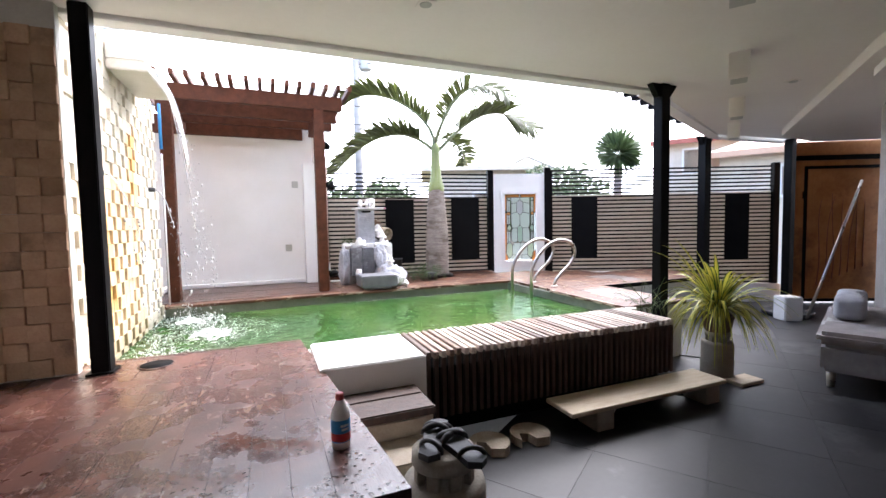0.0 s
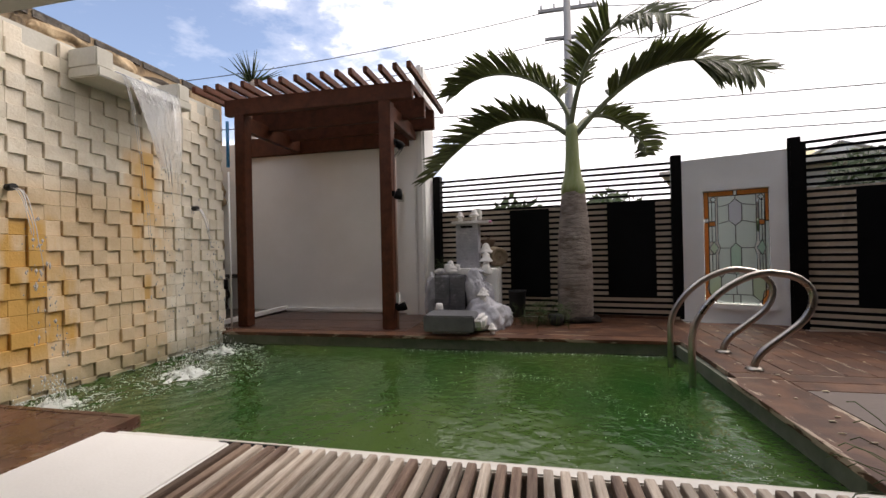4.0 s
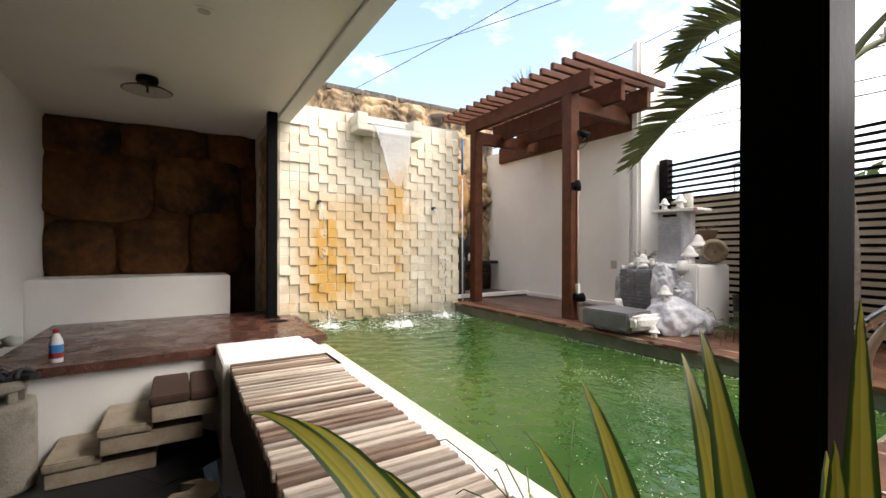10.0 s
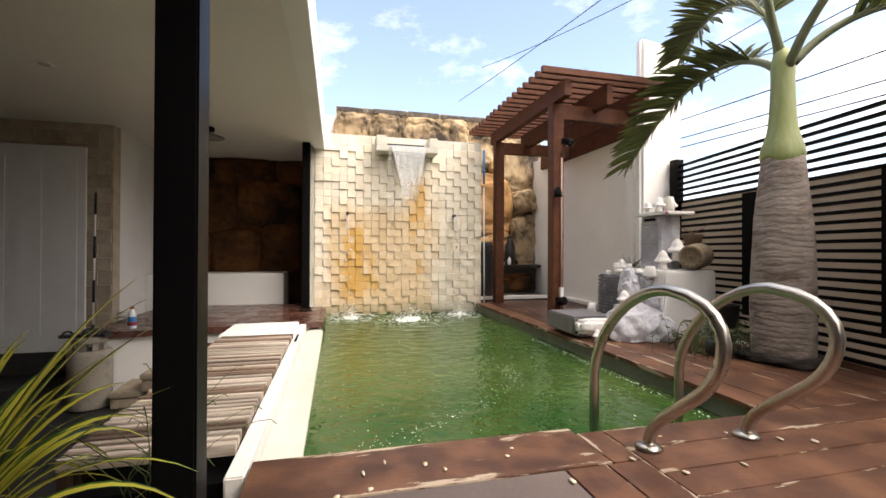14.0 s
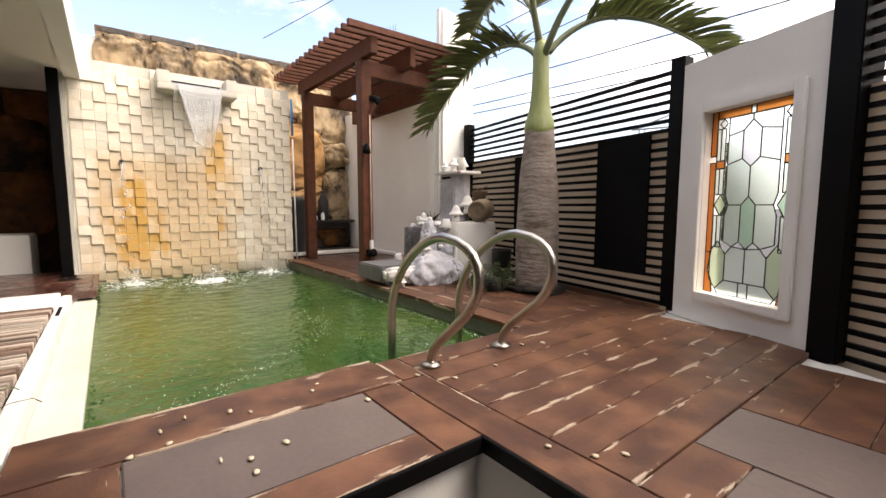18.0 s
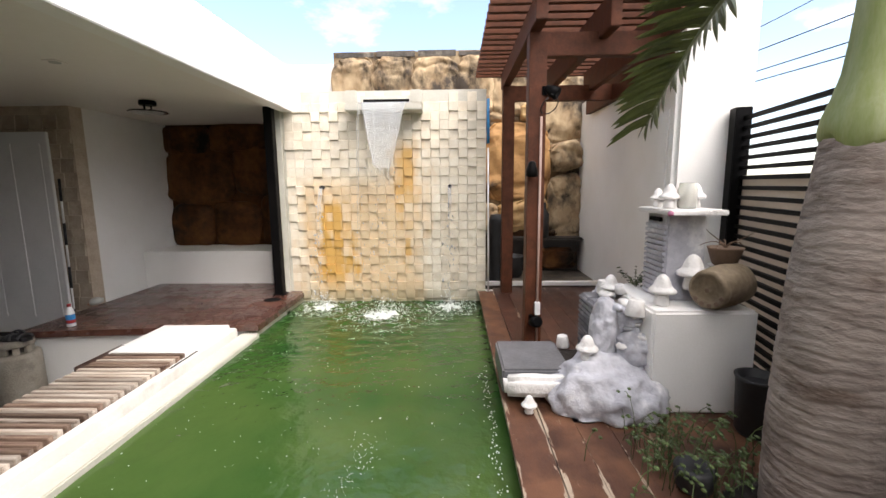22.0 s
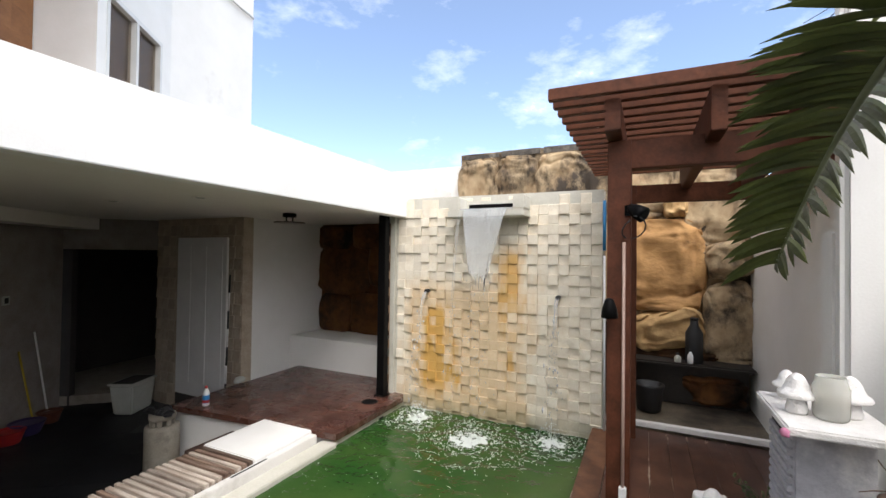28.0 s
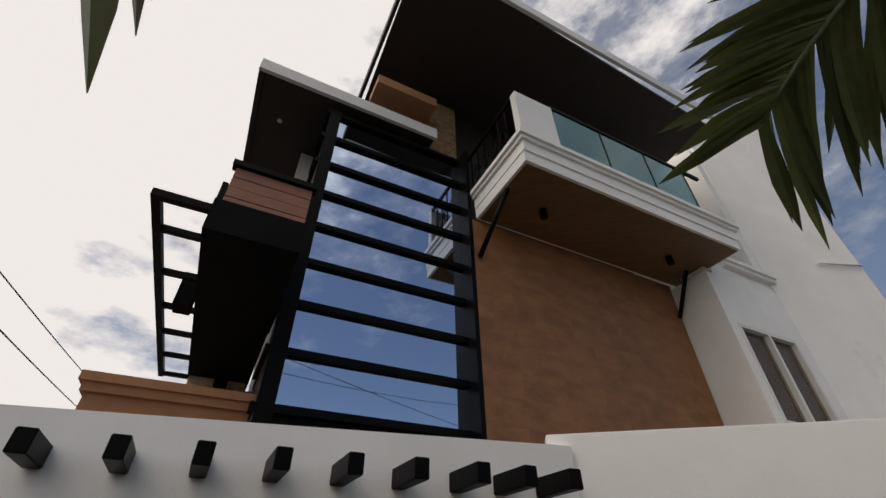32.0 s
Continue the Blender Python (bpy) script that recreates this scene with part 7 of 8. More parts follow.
bal = hp("balcony", -4.05, -0.06, -0.018, 1.16, 6.44, 6.62, WHITE, None, "white balcony slab")
hp("soffit", -4.0, -0.10, 0.02, 1.12, 6.425, 6.439, SOFFIT_WOOD, bal, "brown timber underside")
for k, (o, z0, z1) in enumerate(((0.0, 6.621, 6.80), (0.035, 6.801, 6.86), (0.07, 6.861, 6.93))):
    hp("moulding", -4.10 - o, -0.05 + o, 1.10, 1.18 + o, z0, z1, WHITE, bal)
    hp("moulding", -0.13, -0.05 + o, -0.018, 1.099, z0, z1, WHITE, bal)
hp("corner_post", -0.72, -0.08, 1.06, 1.17, 6.931, 7.92, WHITE, bal, "white rendered corner post")
for k in range(3):
    hp("glass_panel", -0.80 - k * 0.93 - 0.90, -0.80 - k * 0.93, 1.10, 1.112, 7.0, 7.98, TEALGLASS, bal, "teal glass balustrade panel")
    hp("upright", -0.80 - k * 0.93 - 0.925, -0.80 - k * 0.93 - 0.905, 1.09, 1.12, 6.93, 8.0, BLACK, bal)
hp("handrail", -4.0, -0.74, 1.08, 1.13, 8.0, 8.06, BLACK, bal)
hp("handrail", -0.12, -0.08, -0.2, 1.05, 7.86, 7.92, BLACK, bal)
for k in range(6):
    hp("baluster", -0.11, -0.09, -0.1 + k * 0.19, -0.08 + k * 0.19, 6.93, 7.86, BLACK, bal)
for k in range(4):
    c = Vector((-0.10, 0.05 + k * 0.24, 7.35 - HB))
    part("scroll", tube([c + Vector((0, math.cos(a) * (0.10 - a * 0.008), math.sin(a) * (0.2 - a * 0.015))) for a in [i * 0.55 for i in range(16)]], 0.009, 6), BLACK, bal)
for u, w, reach in ((-0.05, -0.115, 0.68), (-3.72, -3.72, 0.42)):
    part("bracket", tube([(u, 0.02, 5.75 - HB), (w, reach, 6.42 - HB)], 0.035, 6), BLACK, bal)
for u in (-0.77, -3.17):
    part("lamp", lathe([(0.05, -0.13), (0.055, -0.12), (0.05, 0.0)], 18, None, (u, 0.55, 6.424 - HB)), BLACK, bal, "small black downlight")
# white side volume with window
box_v = bmesh.new()
prism([(-3.82, -1.0), (-3.82, 0.65), (-4.0, 0.65), (-4.0, -1.0)], 0, 6.32 - HB, box_v)
part("wall", box_v, WHITE, house)
hp("wall", -5.72, -4.0, 0.45, 0.65, HB, 4.0, WHITE)
hp("wall", -5.72, -4.0, 0.45, 0.65, 5.44, 6.40, WHITE)
hp("wall", -5.72, -5.42, 0.45, 0.65, 4.0, 5.44, WHITE)
swin = hp("window", -5.42, -4.0, 0.50, 0.53, 4.0, 5.44, CURTAIN, None, "brown curtain behind the window")
for u0, u1, z0, z1 in ((-4.06, -4.0, 4.0, 5.44), (-5.42, -5.36, 4.0, 5.44), (-4.74, -4.68, 4.06, 5.38), (-5.36, -4.06, 5.38, 5.44), (-5.36, -4.06, 4.0, 4.06)):
    hp("window_frame", u0, u1, 0.55, 0.66, z0, z1, ALU, swin)
for u0, u1 in ((-4.68, -4.06), (-5.36, -4.74)):
    pane_o = hp("pane", u0, u1, 0.58, 0.586, 4.06, 5.38, WHITE_PANE, swin)
    pane_o.visible_shadow = False
hp("sill", -5.80, -4.40, 0.60, 0.74, 6.68, 6.76, WHITE, None, "moulded window sill")
hp("sill", -5.78, -4.42, 0.60, 0.70, 6.60, 6.679, WHITE, None, "moulded window sill")
hp("wall", -5.72, -3.86, 0.2, 0.62, 6.401, 6.90, WHITE)
hp("wall", -5.72, -5.50, 0.2, 0.62, 6.90, 10.2, WHITE)
hp("wall", -5.50, -3.86, -1.0, 0.0, 6.90, 10.2, WHITE)
uwin = hp("window", -5.48, -4.5, 0.10, 0.14, 6.92, 7.9, BLACK, None, "dark upper window with a grille")
for k in range(6):
    hp("grille", -5.4 + k * 0.16, -5.38 + k * 0.16, 0.2, 0.22, 6.92, 7.9, BLACK, uwin)
tw_b = bmesh.new()
prism([(-5.722, 0.64), (-5.722, -3.0), (-8.6, -3.0), (-7.68, 1.39)], 0, 11.6 - HB, tw_b)
part("wall", tw_b, WHITE, house)
part("pipe", tube([(-6.78, 1.10, 7.12 - HB), (-7.62, 1.41, 7.12 - HB)], 0.025, 8), WHITE, house, "white horizontal pipe")
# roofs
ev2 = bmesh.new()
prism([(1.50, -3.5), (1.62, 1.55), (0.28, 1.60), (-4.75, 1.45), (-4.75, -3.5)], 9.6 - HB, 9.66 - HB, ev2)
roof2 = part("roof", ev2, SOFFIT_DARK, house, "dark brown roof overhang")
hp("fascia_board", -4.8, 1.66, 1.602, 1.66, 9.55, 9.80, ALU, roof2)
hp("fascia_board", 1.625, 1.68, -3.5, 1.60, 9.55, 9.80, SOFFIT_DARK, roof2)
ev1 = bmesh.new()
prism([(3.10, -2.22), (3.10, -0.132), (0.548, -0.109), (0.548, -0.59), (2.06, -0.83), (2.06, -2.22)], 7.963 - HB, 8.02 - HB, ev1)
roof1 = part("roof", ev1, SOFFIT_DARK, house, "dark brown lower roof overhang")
hp("fascia_board", 0.525, 3.17, -0.108, -0.051, 7.93, 8.15, ALU, roof1)
hp("fascia_board", 3.101, 3.17, -2.22, -0.109, 7.93, 8.15, SOFFIT_DARK, roof1)
part("lamp", lathe([(0.035, -0.012), (0.035, 0.0)], 14, None, (2.775, -0.83, 7.962 - HB)), PLASTIC_W, roof1, "small soffit downlight")
sid = hp("wall", 2.17, 2.84, -1.2, 0.58, 4.70, 5.40, SOFFIT_DARK)
for k in range(6):
    hp("siding_board", 2.165, 2.845, 0.581, 0.600 + 0.003 * (k % 2), 4.705 + k * 0.117, 4.815 + k * 0.117, SIDING, sid)
hp("coping", 2.13, 2.88, 0.54, 0.64, 5.41, 5.47, BLACK, sid)
hp("upper_wall", 2.16, 2.35, -1.9, -1.3, 5.40, 7.96, ALU)
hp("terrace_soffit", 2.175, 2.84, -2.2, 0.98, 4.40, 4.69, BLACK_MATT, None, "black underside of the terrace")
hp("wall", 2.1, 2.75, -3.0, -2.2, HB, 4.40, SOFFIT_DARK)
hp("stone_pier", 2.55, 2.82, -2.19, -1.9, HB, 4.39, BOULDER_PALE)
hp("stone_pier", 2.20, 2.40, -2.19, -1.9, HB, 4.39, BOULDER_PALE)
hp("lamp", 2.88, 3.02, -0.45, -0.25, 4.42, 4.75, BLACK_MATT)
fr = hp("trellis_frame", 3.16, 3.22, -2.65, 0.96, 4.58, 4.64, BLACK, None, "black steel trellis frame")
hp("rail", 2.18, 3.159, 0.90, 0.96, 4.58, 4.64, BLACK, fr)
for n_r in (0.54, -0.09, -0.72, -1.31, -1.95, -2.60):
    hp("rail", 2.845, 3.159, n_r - 0.025, n_r + 0.025, 4.585, 4.635, BLACK, fr)
hp("rail_post", 2.80, 2.84, 0.90, 0.94, 4.641, 4.9, BLACK, fr)
par = hp("parapet", 2.16, 3.33, -0.55, -0.32, HB, 3.60, ORANGE, None, "orange rendered parapet")
hp("moulding", 2.14, 3.36, -0.58, -0.28, 3.601, 3.67, ORANGE, par)
hp("moulding", 2.12, 3.39, -0.61, -0.25, 3.671, 3.74, ORANGE, par)

# ---- beyond the fence ----


def pole_with(at, h, label):
    t = thing("utility_pole", at, label, "utility pole")
    part("pole", lathe([(0.17, 0.0), (0.11, h)], 16), POLE, t)
    part("cross_arm", solid(-0.9, 0.9, -0.05, 0.05, h - 0.7, h - 0.6), POLE, t)
    part("cross_arm", solid(-0.7, 0.7, -0.05, 0.05, h - 1.6, h - 1.52), POLE, t)
    part("transformer", lathe([(0.2, h - 2.6), (0.22, h - 2.55), (0.22, h - 1.8), (0.15, h - 1.72)], 18, None, (0.35, 0, 0)), GREYPLASTIC, t, "grey transformer can")
    for x in (-0.8, -0.4, 0.4, 0.8):
        part("insulator", lathe([(0.03, h - 0.6), (0.04, h - 0.5), (0.02, h - 0.42)], 10, None, (x, 0, 0)), WHITE_OLD, t)


pole_with((3.2, 15.8, -0.88), 10.5, "grey concrete utility pole with cross arms and a transformer")
for a, b, sag in (((-26, 15.5, 9.0), (3.2, 15.8, 9.0), 0.9), ((3.2, 15.8, 9.0), (34, 14, 8.6), 1.0), ((-26, 15.8, 8.1), (3.2, 15.8, 8.0), 0.9), ((3.2, 15.8, 8.0), (34, 14.3, 7.6), 1.0),
                  ((-26, 13.5, 6.4), (30, 14.2, 5.6), 0.8), ((-26, 13.6, 5.9), (30, 14.3, 5.0), 0.8), ((-26, 13.4, 5.6), (30, 14.1, 4.6), 0.8), ((-20, 12.0, 12.5), (3.2, 15.8, 9.4), 0.5), ((-18, 10.0, 9.6), (14, 15.5, 10.5), 0.4),
                  ((3.2, 15.8, 7.5), (20, 6.0, 9.5), 0.5), ((3.2, 15.8, 7.2), (20, 6.4, 8.8), 0.5), ((6.8, 5.8, 3.6), (30, -4, 7.5), 0.4), ((7.2, 6.0, 3.4), (30, -3, 6.5), 0.4), ((9.4, 6.9, 6.9), (23.3, -12.8, 9.85), 0.1), ((8.9, 6.1, 5.7), (23.3, -12.8, 8.7), 0.1)):
    a, b = Vector(a), Vector(b)
    c = thing("power_cable", tuple(a), "thin black overhead cable", "cable", "overhead cables")
    part("cable", tube([(b - a) * q - Vector((0, 0, 4 * sag * q * (1 - q))) for q in (i / 14 for i in range(15))], 0.016, 5), WIRE, c)
fl_t = thing("floodlight_mast", (-4.4, 25.5, -0.88), "distant street mast with two floodlights", "street lamp")
part("mast", lathe([(0.09, 0), (0.05, 7.3)], 10), POLE, fl_t)
part("arm", solid(-0.7, 0.7, -0.04, 0.04, 7.25, 7.33), POLE, fl_t)
for x in (-0.65, 0.65):
    part("lamp", solid(x - 0.25, x + 0.25, -0.12, 0.12, 7.34, 7.46, 0.02), POLE, fl_t)


def bush(name, at, radius, height, n, seed, label, trunk_h=1.5):
    rr = random.Random(seed)
    t = thing(name, at, label, "tree")
    part("trunk", tube([(0, 0, 0), (0.1, 0.05, trunk_h), (0.0, 0.1, trunk_h + height * 0.5)], 0.14, 8, None, 0.04), TRUNK, t)
    bm = bmesh.new()
    for i in range(n):
        a, e, d = rr.uniform(0, 6.283), rr.uniform(-1, 1), rr.random() ** 0.4
        lump = 1 + 0.4 * noise.noise(Vector((a, e * 2, seed)))
        p = Vector((math.cos(a) * math.sqrt(1 - e * e) * radius * d * lump, math.sin(a) * math.sqrt(1 - e * e) * radius * d * lump, trunk_h + height * 0.5 + e * height * 0.5 * d * lump))
        w = rr.uniform(0.06, 0.14)
        u = Vector((rr.gauss(0, 1), rr.gauss(0, 1), rr.gauss(0, 1))).normalized()
        v = u.orthogonal().normalized()
        vs = [bm.verts.new(p + u * w * 1.5), bm.verts.new(p + v * w * 0.6), bm.verts.new(p - u * w * 1.5), bm.verts.new(p - v * w * 0.6)]
        bm.faces.new(vs)
    part("crown", bm, FOLIAGE, t)


bush("tree", (11.1, 14.4, -0.88), 1.9, 2.4, 2600, 1, "dark leafy tree beyond the fence", 2.2)
bush("tree", (4.6, 17.6, -0.88), 1.3, 2.0, 1800, 2, "dark leafy tree beyond the street", 2.2)
bush("tree", (-3.0, 20.0, -0.88), 1.5, 1.8, 1500, 3, "low leafy tree beyond the street", 1.6)
bush("tree", (8.6, 13.0, -0.88), 1.3, 1.8, 1500, 4, "leafy shrub beyond the fence", 1.6)
bush("tree", (1.6, 11.6, -0.88), 1.0, 1.8, 1300, 5, "leafy shrub beyond the fence", 1.5)
frame_t = thing("steel_frame", (-5.24, 26.1, -0.88), "bare pale steel building frame beyond the street", "building frame", "", 20)
for k in range(4):
    x = -1.6 + 1.05 * k
    for dx in (-0.13, 0.13):
        part("post", solid(x + dx - 0.03, x + dx + 0.03, -0.03, 0.03, 0, 6.15), POLE, frame_t)
    for q in range(9):
        part("rung", solid(x - 0.10, x + 0.10, -0.02, 0.02, 4.2 + q * 0.21, 4.25 + q * 0.21), POLE, frame_t)
for x0, x1, z0, z1 in ((-2.1, 0.0, 6.2, 6.9), (0.0, 2.1, 6.9, 6.2), (-2.1, 2.1, 6.2, 6.2), (-1.05, 1.05, 6.52, 6.52)):
    part("truss_bar", tube([(x0, 0, z0), (x1, 0, z1)], 0.045, 6), POLE, frame_t)

fanp = thing("fan_palm", (9.85, 10.1, -0.88), "green fan palm beyond the fence", "palm tree")
part("trunk", lathe([(0.14, 0), (0.11, 4.25)], 14), TRUNK, fanp)
fpb = bmesh.new()
rr = random.Random(9)
for i in range(38):
    a, e = rr.uniform(0, 6.283), rr.uniform(-0.7, 1.4)
    d = Vector((math.cos(a) * math.cos(e), math.sin(a) * math.cos(e), math.sin(e)))
    c = Vector((0, 0, 4.32)) + d * 0.10
    side = Matrix.Rotation(rr.uniform(-1.3, 1.3), 3, d) @ d.cross(Vector((0, 0, 1))).normalized()
    for k in range(11):
        b = (k - 5) * 0.22
        q = (d * math.cos(b) + side * math.sin(b)).normalized()
        tip = c + q * 0.78 - Vector((0, 0, 0.08 * abs(b)))
        w = side * 0.045
        vs = [bm_v for bm_v in (fpb.verts.new(c), fpb.verts.new(c.lerp(tip, 0.6) + w), fpb.verts.new(tip), fpb.verts.new(c.lerp(tip, 0.6) - w))]
        fpb.faces.new(vs)
part("crown", fpb, FOLIAGE, fanp)
agave = thing("spiky_plant", (-2.6, 8.1, 4.0), "small spiky plant on the far wall", "plant")
ab = bmesh.new()
for i in range(26):
    a, e = i * 2.4, 0.25 + (i % 7) * 0.18
    d = Vector((math.cos(a) * math.cos(e), math.sin(a) * math.cos(e), math.sin(e)))
    tube([Vector((0, 0, 0.3)), Vector((0, 0, 0.3)) + d * 0.55], 0.022, 5, ab, 0.002)
part("leaves", ab, FOLIAGE, agave)
part("stem", tube([(0, 0, -4.0), (0, 0, 0.35)], 0.06, 8), TRUNK, agave)


def far_house(at, w, d, h, rh, turn, roofm, label, wins, trim=None):
    t = thing("far_house", at, label, "house", "", turn)
    part("wall", solid(-w / 2, w / 2, -d / 2, d / 2, 0, h), FARWALL, t)
    bm = bmesh.new()
    e = 0.5
    vs = [bm.verts.new(v) for v in ((-w / 2 - e, -d / 2 - e, h), (w / 2 + e, -d / 2 - e, h), (w / 2 + e, d / 2 + e, h), (-w / 2 - e, d / 2 + e, h), (-w * 0.25, 0, h + rh), (w * 0.25, 0, h + rh))]
    for f in ((0, 1, 5, 4), (1, 2, 5), (2, 3, 4, 5), (3, 0, 4), (3, 2, 1, 0)):
        bm.faces.new([vs[i] for i in f])
    part("roof", bm, roofm, t)
    part("fascia_board", solid(-w / 2 - e, w / 2 + e, -d / 2 - e - 0.05, -d / 2 - e, h - 0.12, h + 0.06), trim or ROOFRED, t)
    for x, z in wins:
        wv = part("window", solid(x - 0.5, x + 0.5, -d / 2 - 0.04, -d / 2 - 0.002, z - 0.5, z + 0.5), ALU, t)
        part("pane", solid(x - 0.42, x + 0.42, -d / 2 - 0.05, -d / 2 - 0.041, z - 0.42, z + 0.42), WHITE_PANE, wv)


far_house((18.4, 12.6, -0.88), 4.6, 5, 5.35, 0.7, -52, ROOFPALE, "two-storey cream house with a pale orange and red roof", ((-1.2, 4.6), (1.0, 4.6)))
far_house((16.6, 9.0, -0.88), 4.0, 5, 4.3, 0.9, -60, ROOFPALE, "single-storey house with a pale orange sheet roof", ((0, 3.4),), ROOFPALE)
far_house((10.0, 19.8, -0.88), 4.6, 5, 4.75, 0.85, -20, mat("yellow_roof_sheet", (0.55, 0.46, 0.24), (0.48, 0.40, 0.2), 0.55, bump=0.1), "distant house with a pale yellow roof", ((0, 3.2),), FARWALL)
gab = thing("far_gable", (11.95, 18.2, -0.88), "distant white gable end with grey trim", "house", "", -32)
part("wall", solid(-1.15, 1.15, -1.0, 1.0, 0, 4.75), WHITE, gab)
gb = bmesh.new()
gv = [gb.verts.new(v) for v in ((-1.3, -1.1, 4.751), (1.3, -1.1, 4.751), (0, -1.1, 5.32), (-1.3, 1.1, 4.751), (1.3, 1.1, 4.751), (0, 1.1, 5.32))]
for f in ((0, 1, 2), (5, 4, 3), (1, 4, 5, 2), (0, 2, 5, 3), (0, 3, 4, 1)):
    gb.faces.new([gv[k] for k in f])
part("roof", gb, WHITE, gab)
for a, b in (((-1.35, 4.74), (0, 5.36)), ((1.35, 4.74), (0, 5.36))):
    part("trim", tube([(a[0], -1.12, a[1]), (b[0], -1.12, b[1])], 0.05, 6), POLE, gab, "grey edge trim")

# ---- pieces of walls, floors and decks ----


def boards(parent, x0, x1, y0, y1, along, width, z, material, thick=0.03, gap=0.002, bev=0.002, jitter=0.001):
    """Deck boards laid over a rectangle."""
    n = max(1, round(((y1 - y0) if along == "x" else (x1 - x0)) / width))
    w = ((y1 - y0) if along == "x" else (x1 - x0)) / n
    ln = (x1 - x0) if along == "x" else (y1 - y0)
    first = None
    for i in range(n):
        c = (i + 0.5) * w
        dz = z + random.uniform(-jitter, jitter)
        if along == "x":
            m = pose((x0 + x1) / 2, y0 + c, dz)
        else:
            m = pose(x0 + c, (y0 + y1) / 2, dz)
        if first is None:
            if along == "x":
                bm = solid(-ln / 2, ln / 2, -w / 2 + gap / 2, w / 2 - gap / 2, -thick, 0, bev)
            else:
                bm = solid(-w / 2 + gap / 2, w / 2 - gap / 2, -ln / 2, ln / 2, -thick, 0, bev)
            first = link("board", bm, material, parent)
            first.matrix_basis = m
        else:
            share("board", first, parent, m)


deck = thing("timber_deck", (0, 0, DZ), "wet red-brown varnished timber deck beside the niche", "deck")
tagged(deck, kind="structure")
boards(deck, -1.5, 0.17, 1.27, 3.29, "y", 0.125, 0.0, DECK_WET, gap=0.0016, bev=0.0015, jitter=0.0008)
edge = prism([(0.17, 1.27), (0.395, 1.27), (0.20, 3.33), (0.17, 3.33)], -0.055, 0.002)
part("edge_board", edge, DECK_WET, deck)
part("end_board", solid(-1.0, 0.168, 3.295, 3.335, -0.06, 0.0, 0.003), DECK_WET, deck)

pdeck = thing("pool_deck", (0, 0, DZ), "worn red-brown timber deck around the pool", "deck")
tagged(pdeck, kind="structure")
boards(pdeck, -1.05, 0.86, 5.40, 5.58, "x", 0.18, 0.0, DECK_X)
boards(pdeck, 0.862, 3.25, 5.40, 5.58, "x", 0.18, 0.0, DECK_X)
boards(pdeck, -1.22, 0.86, 5.584, 6.82, "x", 0.155, 0.0, DECK_DARK, gap=0.002, bev=0.002, jitter=0.001)
boards(pdeck, 0.862, 3.25, 5.584, 6.60, "x", 0.17, 0.0, DECK_X)
boards(pdeck, 3.20, 3.50, 3.18, 4.40, "y", 0.29, 0.001, DECK)
boards(pdeck, 3.504, 3.90, 3.18, 3.44, "x", 0.25, 0.0, DECK_X)
boards(pdeck, 3.89, 4.03, 3.18, 4.21, "y", 0.14, 0.0, DECK)
boards(pdeck, 3.504, 4.03, 4.215, 4.37, "x", 0.15, 0.0, DECK_X)
boards(pdeck, 3.504, 6.2, 4.374, 4.52, "x", 0.146, 0.0, DECK_X)
boards(pdeck, 3.252, 3.59, 4.524, 6.55, "y", 0.168, 0.0, DECK)
boards(pdeck, 3.252, 3.50, 4.404, 4.52, "x", 0.116, 0.0, DECK_X)
boards(pdeck, 3.594, 4.46, 4.524, 6.35, "y", 0.145, 0.0, DECK)
boards(pdeck, 4.464, 4.98, 5.25, 5.98, "y", 0.19, 0.0, DECK)
boards(pdeck, 4.984, 6.2, 4.524, 5.55, "y", 0.20, 0.0, DECK)
part("panel", solid(3.505, 3.888, 3.445, 4.21, -0.03, 0.0, 0.003), PATCH, pdeck, "smooth mauve-grey deck panel")
part("panel", solid(4.465, 4.978, 4.866, 5.245, -0.03, 0.0, 0.003), PATCH, pdeck, "smooth mauve-grey deck panel")
part("panel", solid(4.626, 4.978, 4.525, 4.862, -0.03, -0.001, 0.003), PATCH, pdeck, "smooth mauve-grey deck panel")
part("board", solid(4.465, 4.622, 4.525, 4.862, -0.03, 0.0005, 0.002), DECK, pdeck)

part("edge_strip", solid(4.031, 4.046, 3.18, 4.355, -0.05, 0.003, 0.002), BLACK, pdeck, "black metal edge strip")
part("edge_strip", solid(4.031, 6.2, 4.356, 4.371, -0.05, 0.003, 0.002), BLACK, pdeck, "black metal edge strip")

# floor tiles of the patio
tile0 = None
for i in range(-4, 16):
    for j in range(-6, 9):
        p = HU * (i * 0.605) + HN * (j * 0.605) + Vector((0.95, -0.4))
        in_front = (p - Vector((0.88, -1.13))).dot(HN) > 0.32
        free = (p.x > 0.55 and p.y < 2.55) or (p.x > 3.95 and p.y < 4.0 + 0.15 * (p.x - 4.3)) or (p.x > 6.6 and p.y < 4.2)
        if in_front and (free or (p.x > -0.4 and p.y < 0.9)) and p.x < 8.9:
            m = pose(p.x, p.y, 0, 0, 0, HOUSE_TURN)
            if tile0 is None:
                tile0 = link("tile", solid(-0.3018, 0.3018, -0.3018, 0.3018, -0.01, 0.0, 0.0008), FLOOR, patio_floor)
                tile0.matrix_basis = m
            else:
                share("tile", tile0, patio_floor, m)


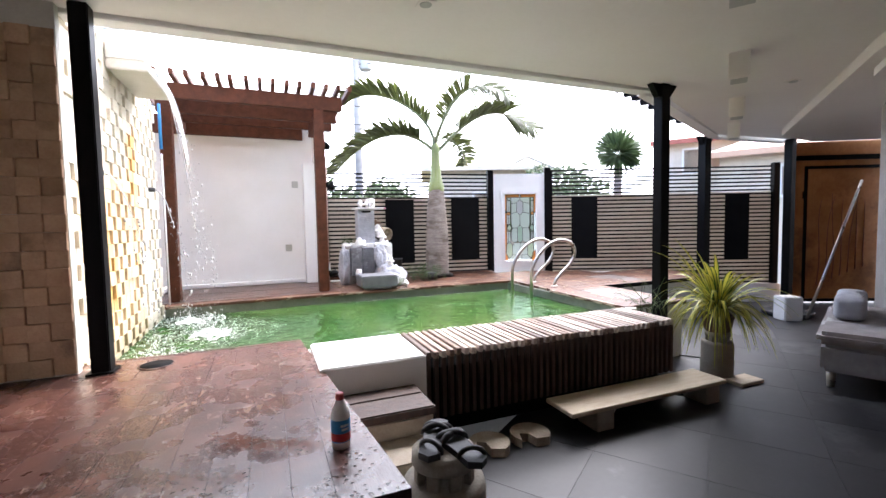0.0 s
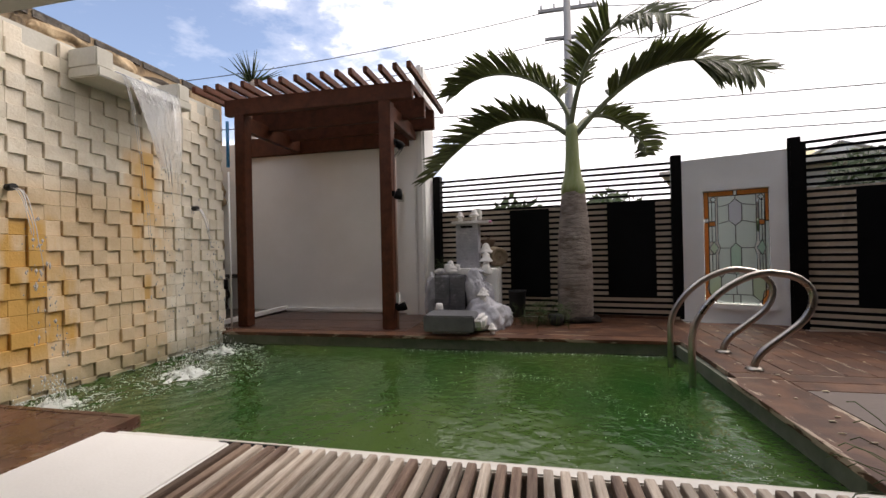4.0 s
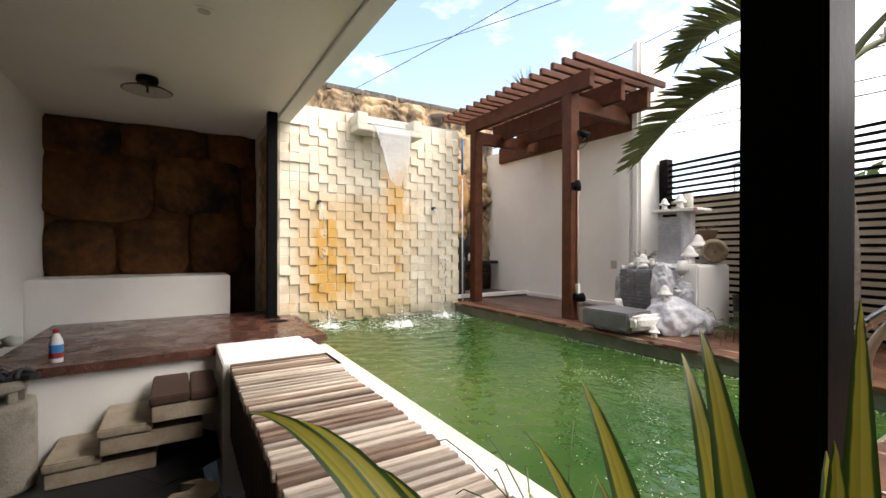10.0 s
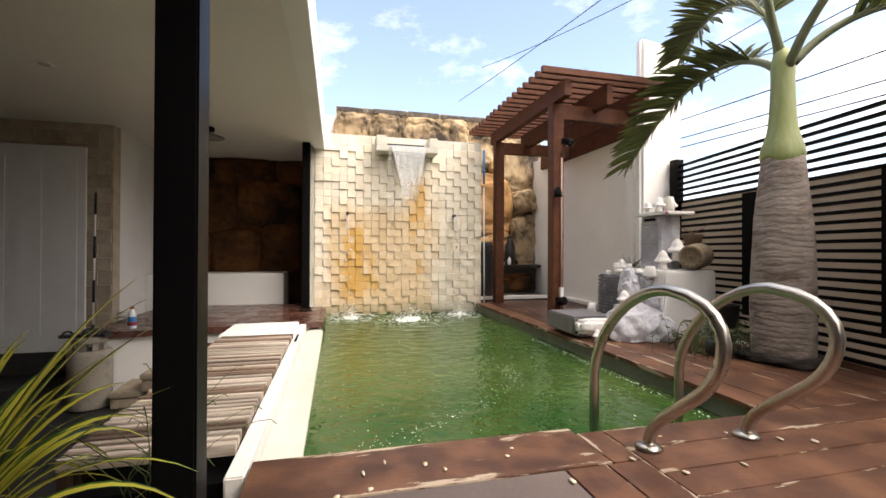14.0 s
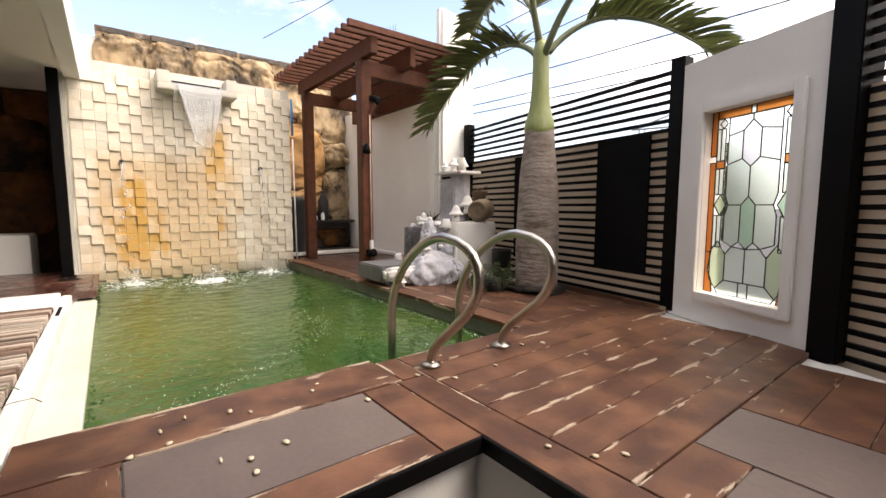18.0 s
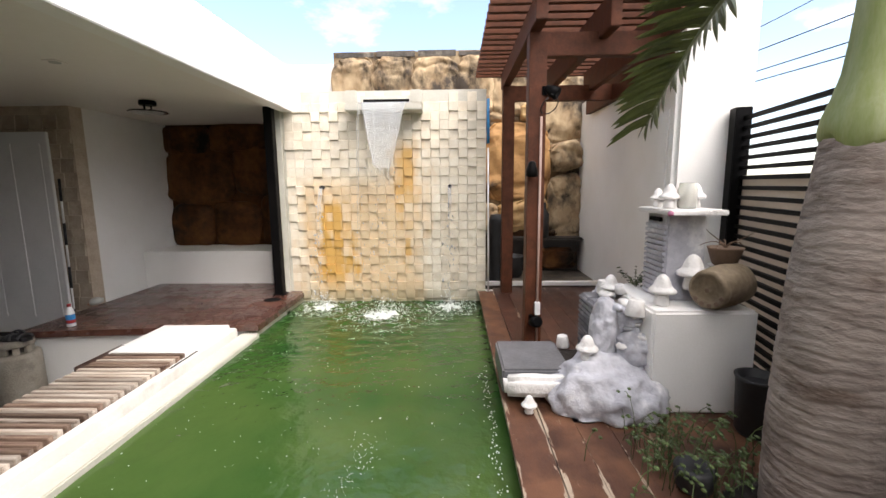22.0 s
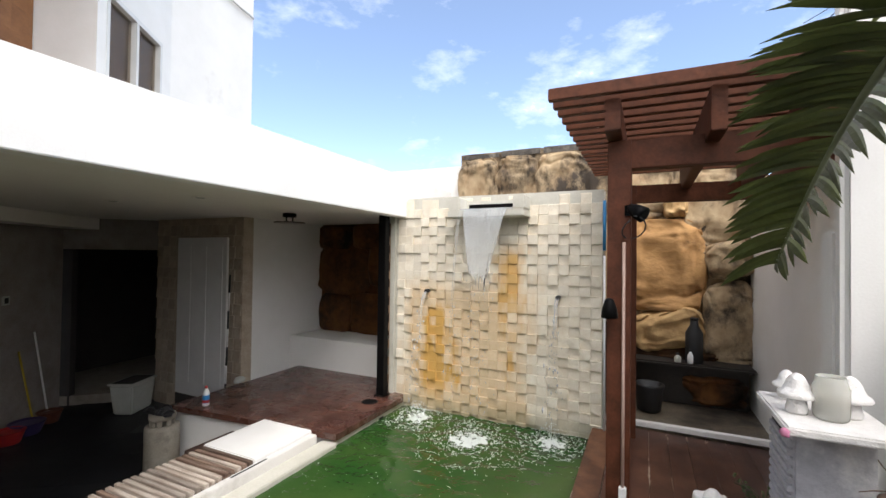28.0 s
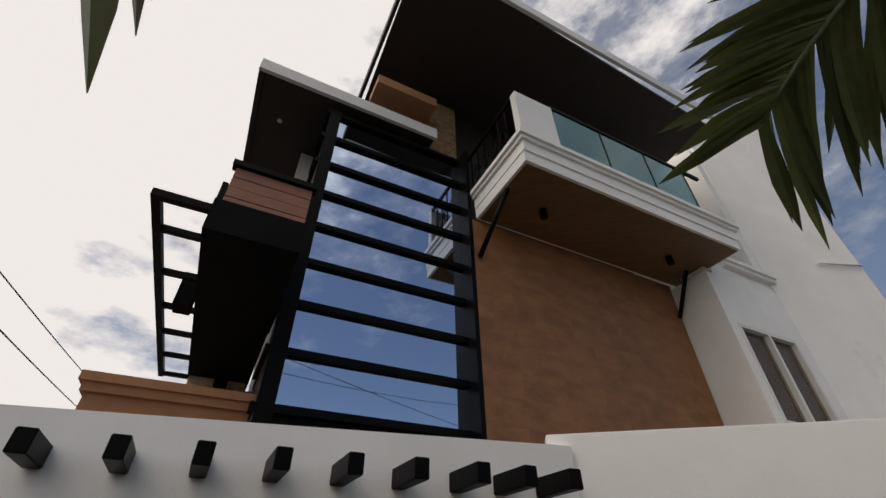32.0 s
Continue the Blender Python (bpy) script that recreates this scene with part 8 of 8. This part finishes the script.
def wedge(w, h, t0, t1):
    """A wall tile, thicker at its foot; it looks along x."""
    bm = bmesh.new()
    vs = [bm.verts.new(v) for v in ((0, -w / 2, 0), (0, w / 2, 0), (0, w / 2, h), (0, -w / 2, h), (t0, -w / 2 + 0.003, 0.003), (t0, w / 2 - 0.003, 0.003), (t1, w / 2 - 0.003, h - 0.003), (t1, -w / 2 + 0.003, h - 0.003))]
    for f in ((0, 3, 2, 1), (4, 5, 6, 7), (0, 1, 5, 4), (1, 2, 6, 5), (2, 3, 7, 6), (3, 0, 4, 7)):
        bm.faces.new([vs[i] for i in f])
    bmesh.ops.recalc_face_normals(bm, faces=bm.faces)
    return bm


spout_wall = bpy.data.objects["wall_spout"]


def block(w, h, t, bm=None, m=None):
    """A square wall tile with worn edges; it looks along x."""
    bm = bm or bmesh.new()
    e = 0.003
    vs = [bm.verts.new(v) for v in ((0, -w / 2, -h / 2), (0, w / 2, -h / 2), (0, w / 2, h / 2), (0, -w / 2, h / 2),
                                    (t - e, -w / 2, -h / 2), (t - e, w / 2, -h / 2), (t - e, w / 2, h / 2), (t - e, -w / 2, h / 2),
                                    (t, -w / 2 + e, -h / 2 + e), (t, w / 2 - e, -h / 2 + e), (t, w / 2 - e, h / 2 - e), (t, -w / 2 + e, h / 2 - e))]
    for a in (0, 4):
        for k in range(4):
            q = (k + 1) % 4
            bm.faces.new((vs[a + k], vs[a + q], vs[a + 4 + q], vs[a + 4 + k]))
    bm.faces.new(vs[8:])
    if m is not None:
        bmesh.ops.transform(bm, matrix=m, verts=vs)
    return bm


TW, TH = 0.1045, 0.1028
flat_tile = link("tile", block(TW - 0.001, TH - 0.001, 0.010), TILE, spout_wall)
proud_tile = link("tile", block(TW - 0.001, TH - 0.001, 0.029), TILE, spout_wall)
used = [False, False]
upper = bmesh.new()
rt = random.Random(77)
for c in range(22):
    for q in range(25):
        z = 0.335 + q * TH + (c % 2) * 0.002
        k = (c + q) % 2
        if rt.random() < 0.10:
            k = 1 - k
        m = pose(-1.096 + rt.uniform(0, 0.004), 3.185 + (c + 0.5) * TW, z, 0, rt.uniform(-1.2, 1.6), rt.uniform(-1.2, 1.2))
        if q == 24 and rt.random() < 0.4:
            continue
        if q >= 14:
            block(TW - 0.001, TH - 0.001, 0.029 if k else 0.010, upper, m)
        elif not used[k]:
            (proud_tile if k else flat_tile).matrix_basis = m
            used[k] = True
        else:
            share("tile", proud_tile if k else flat_tile, spout_wall, m)
tagged(link("upper_tiling", upper, TILE_UPPER, spout_wall), "cream stone tiles high on the wall", "", "", "stuff")

pil_wall = bpy.data.objects["wall_pilaster"]
st = link("tile", wedge(0.148, 0.148, 0.020, 0.008), STONETILE, pil_wall)
n_st = 0
for c in range(12):
    for r in range(17):
        m = pose(-0.659, -0.64 + c * 0.15 - 0.02 * (r % 2), 0.02 + r * 0.152)
        if m.translation.y > 1.0 or m.translation.y < -0.64:
            continue
        if n_st == 0:
            st.matrix_basis = m
        else:
            share("tile", st, pil_wall, m)
        n_st += 1
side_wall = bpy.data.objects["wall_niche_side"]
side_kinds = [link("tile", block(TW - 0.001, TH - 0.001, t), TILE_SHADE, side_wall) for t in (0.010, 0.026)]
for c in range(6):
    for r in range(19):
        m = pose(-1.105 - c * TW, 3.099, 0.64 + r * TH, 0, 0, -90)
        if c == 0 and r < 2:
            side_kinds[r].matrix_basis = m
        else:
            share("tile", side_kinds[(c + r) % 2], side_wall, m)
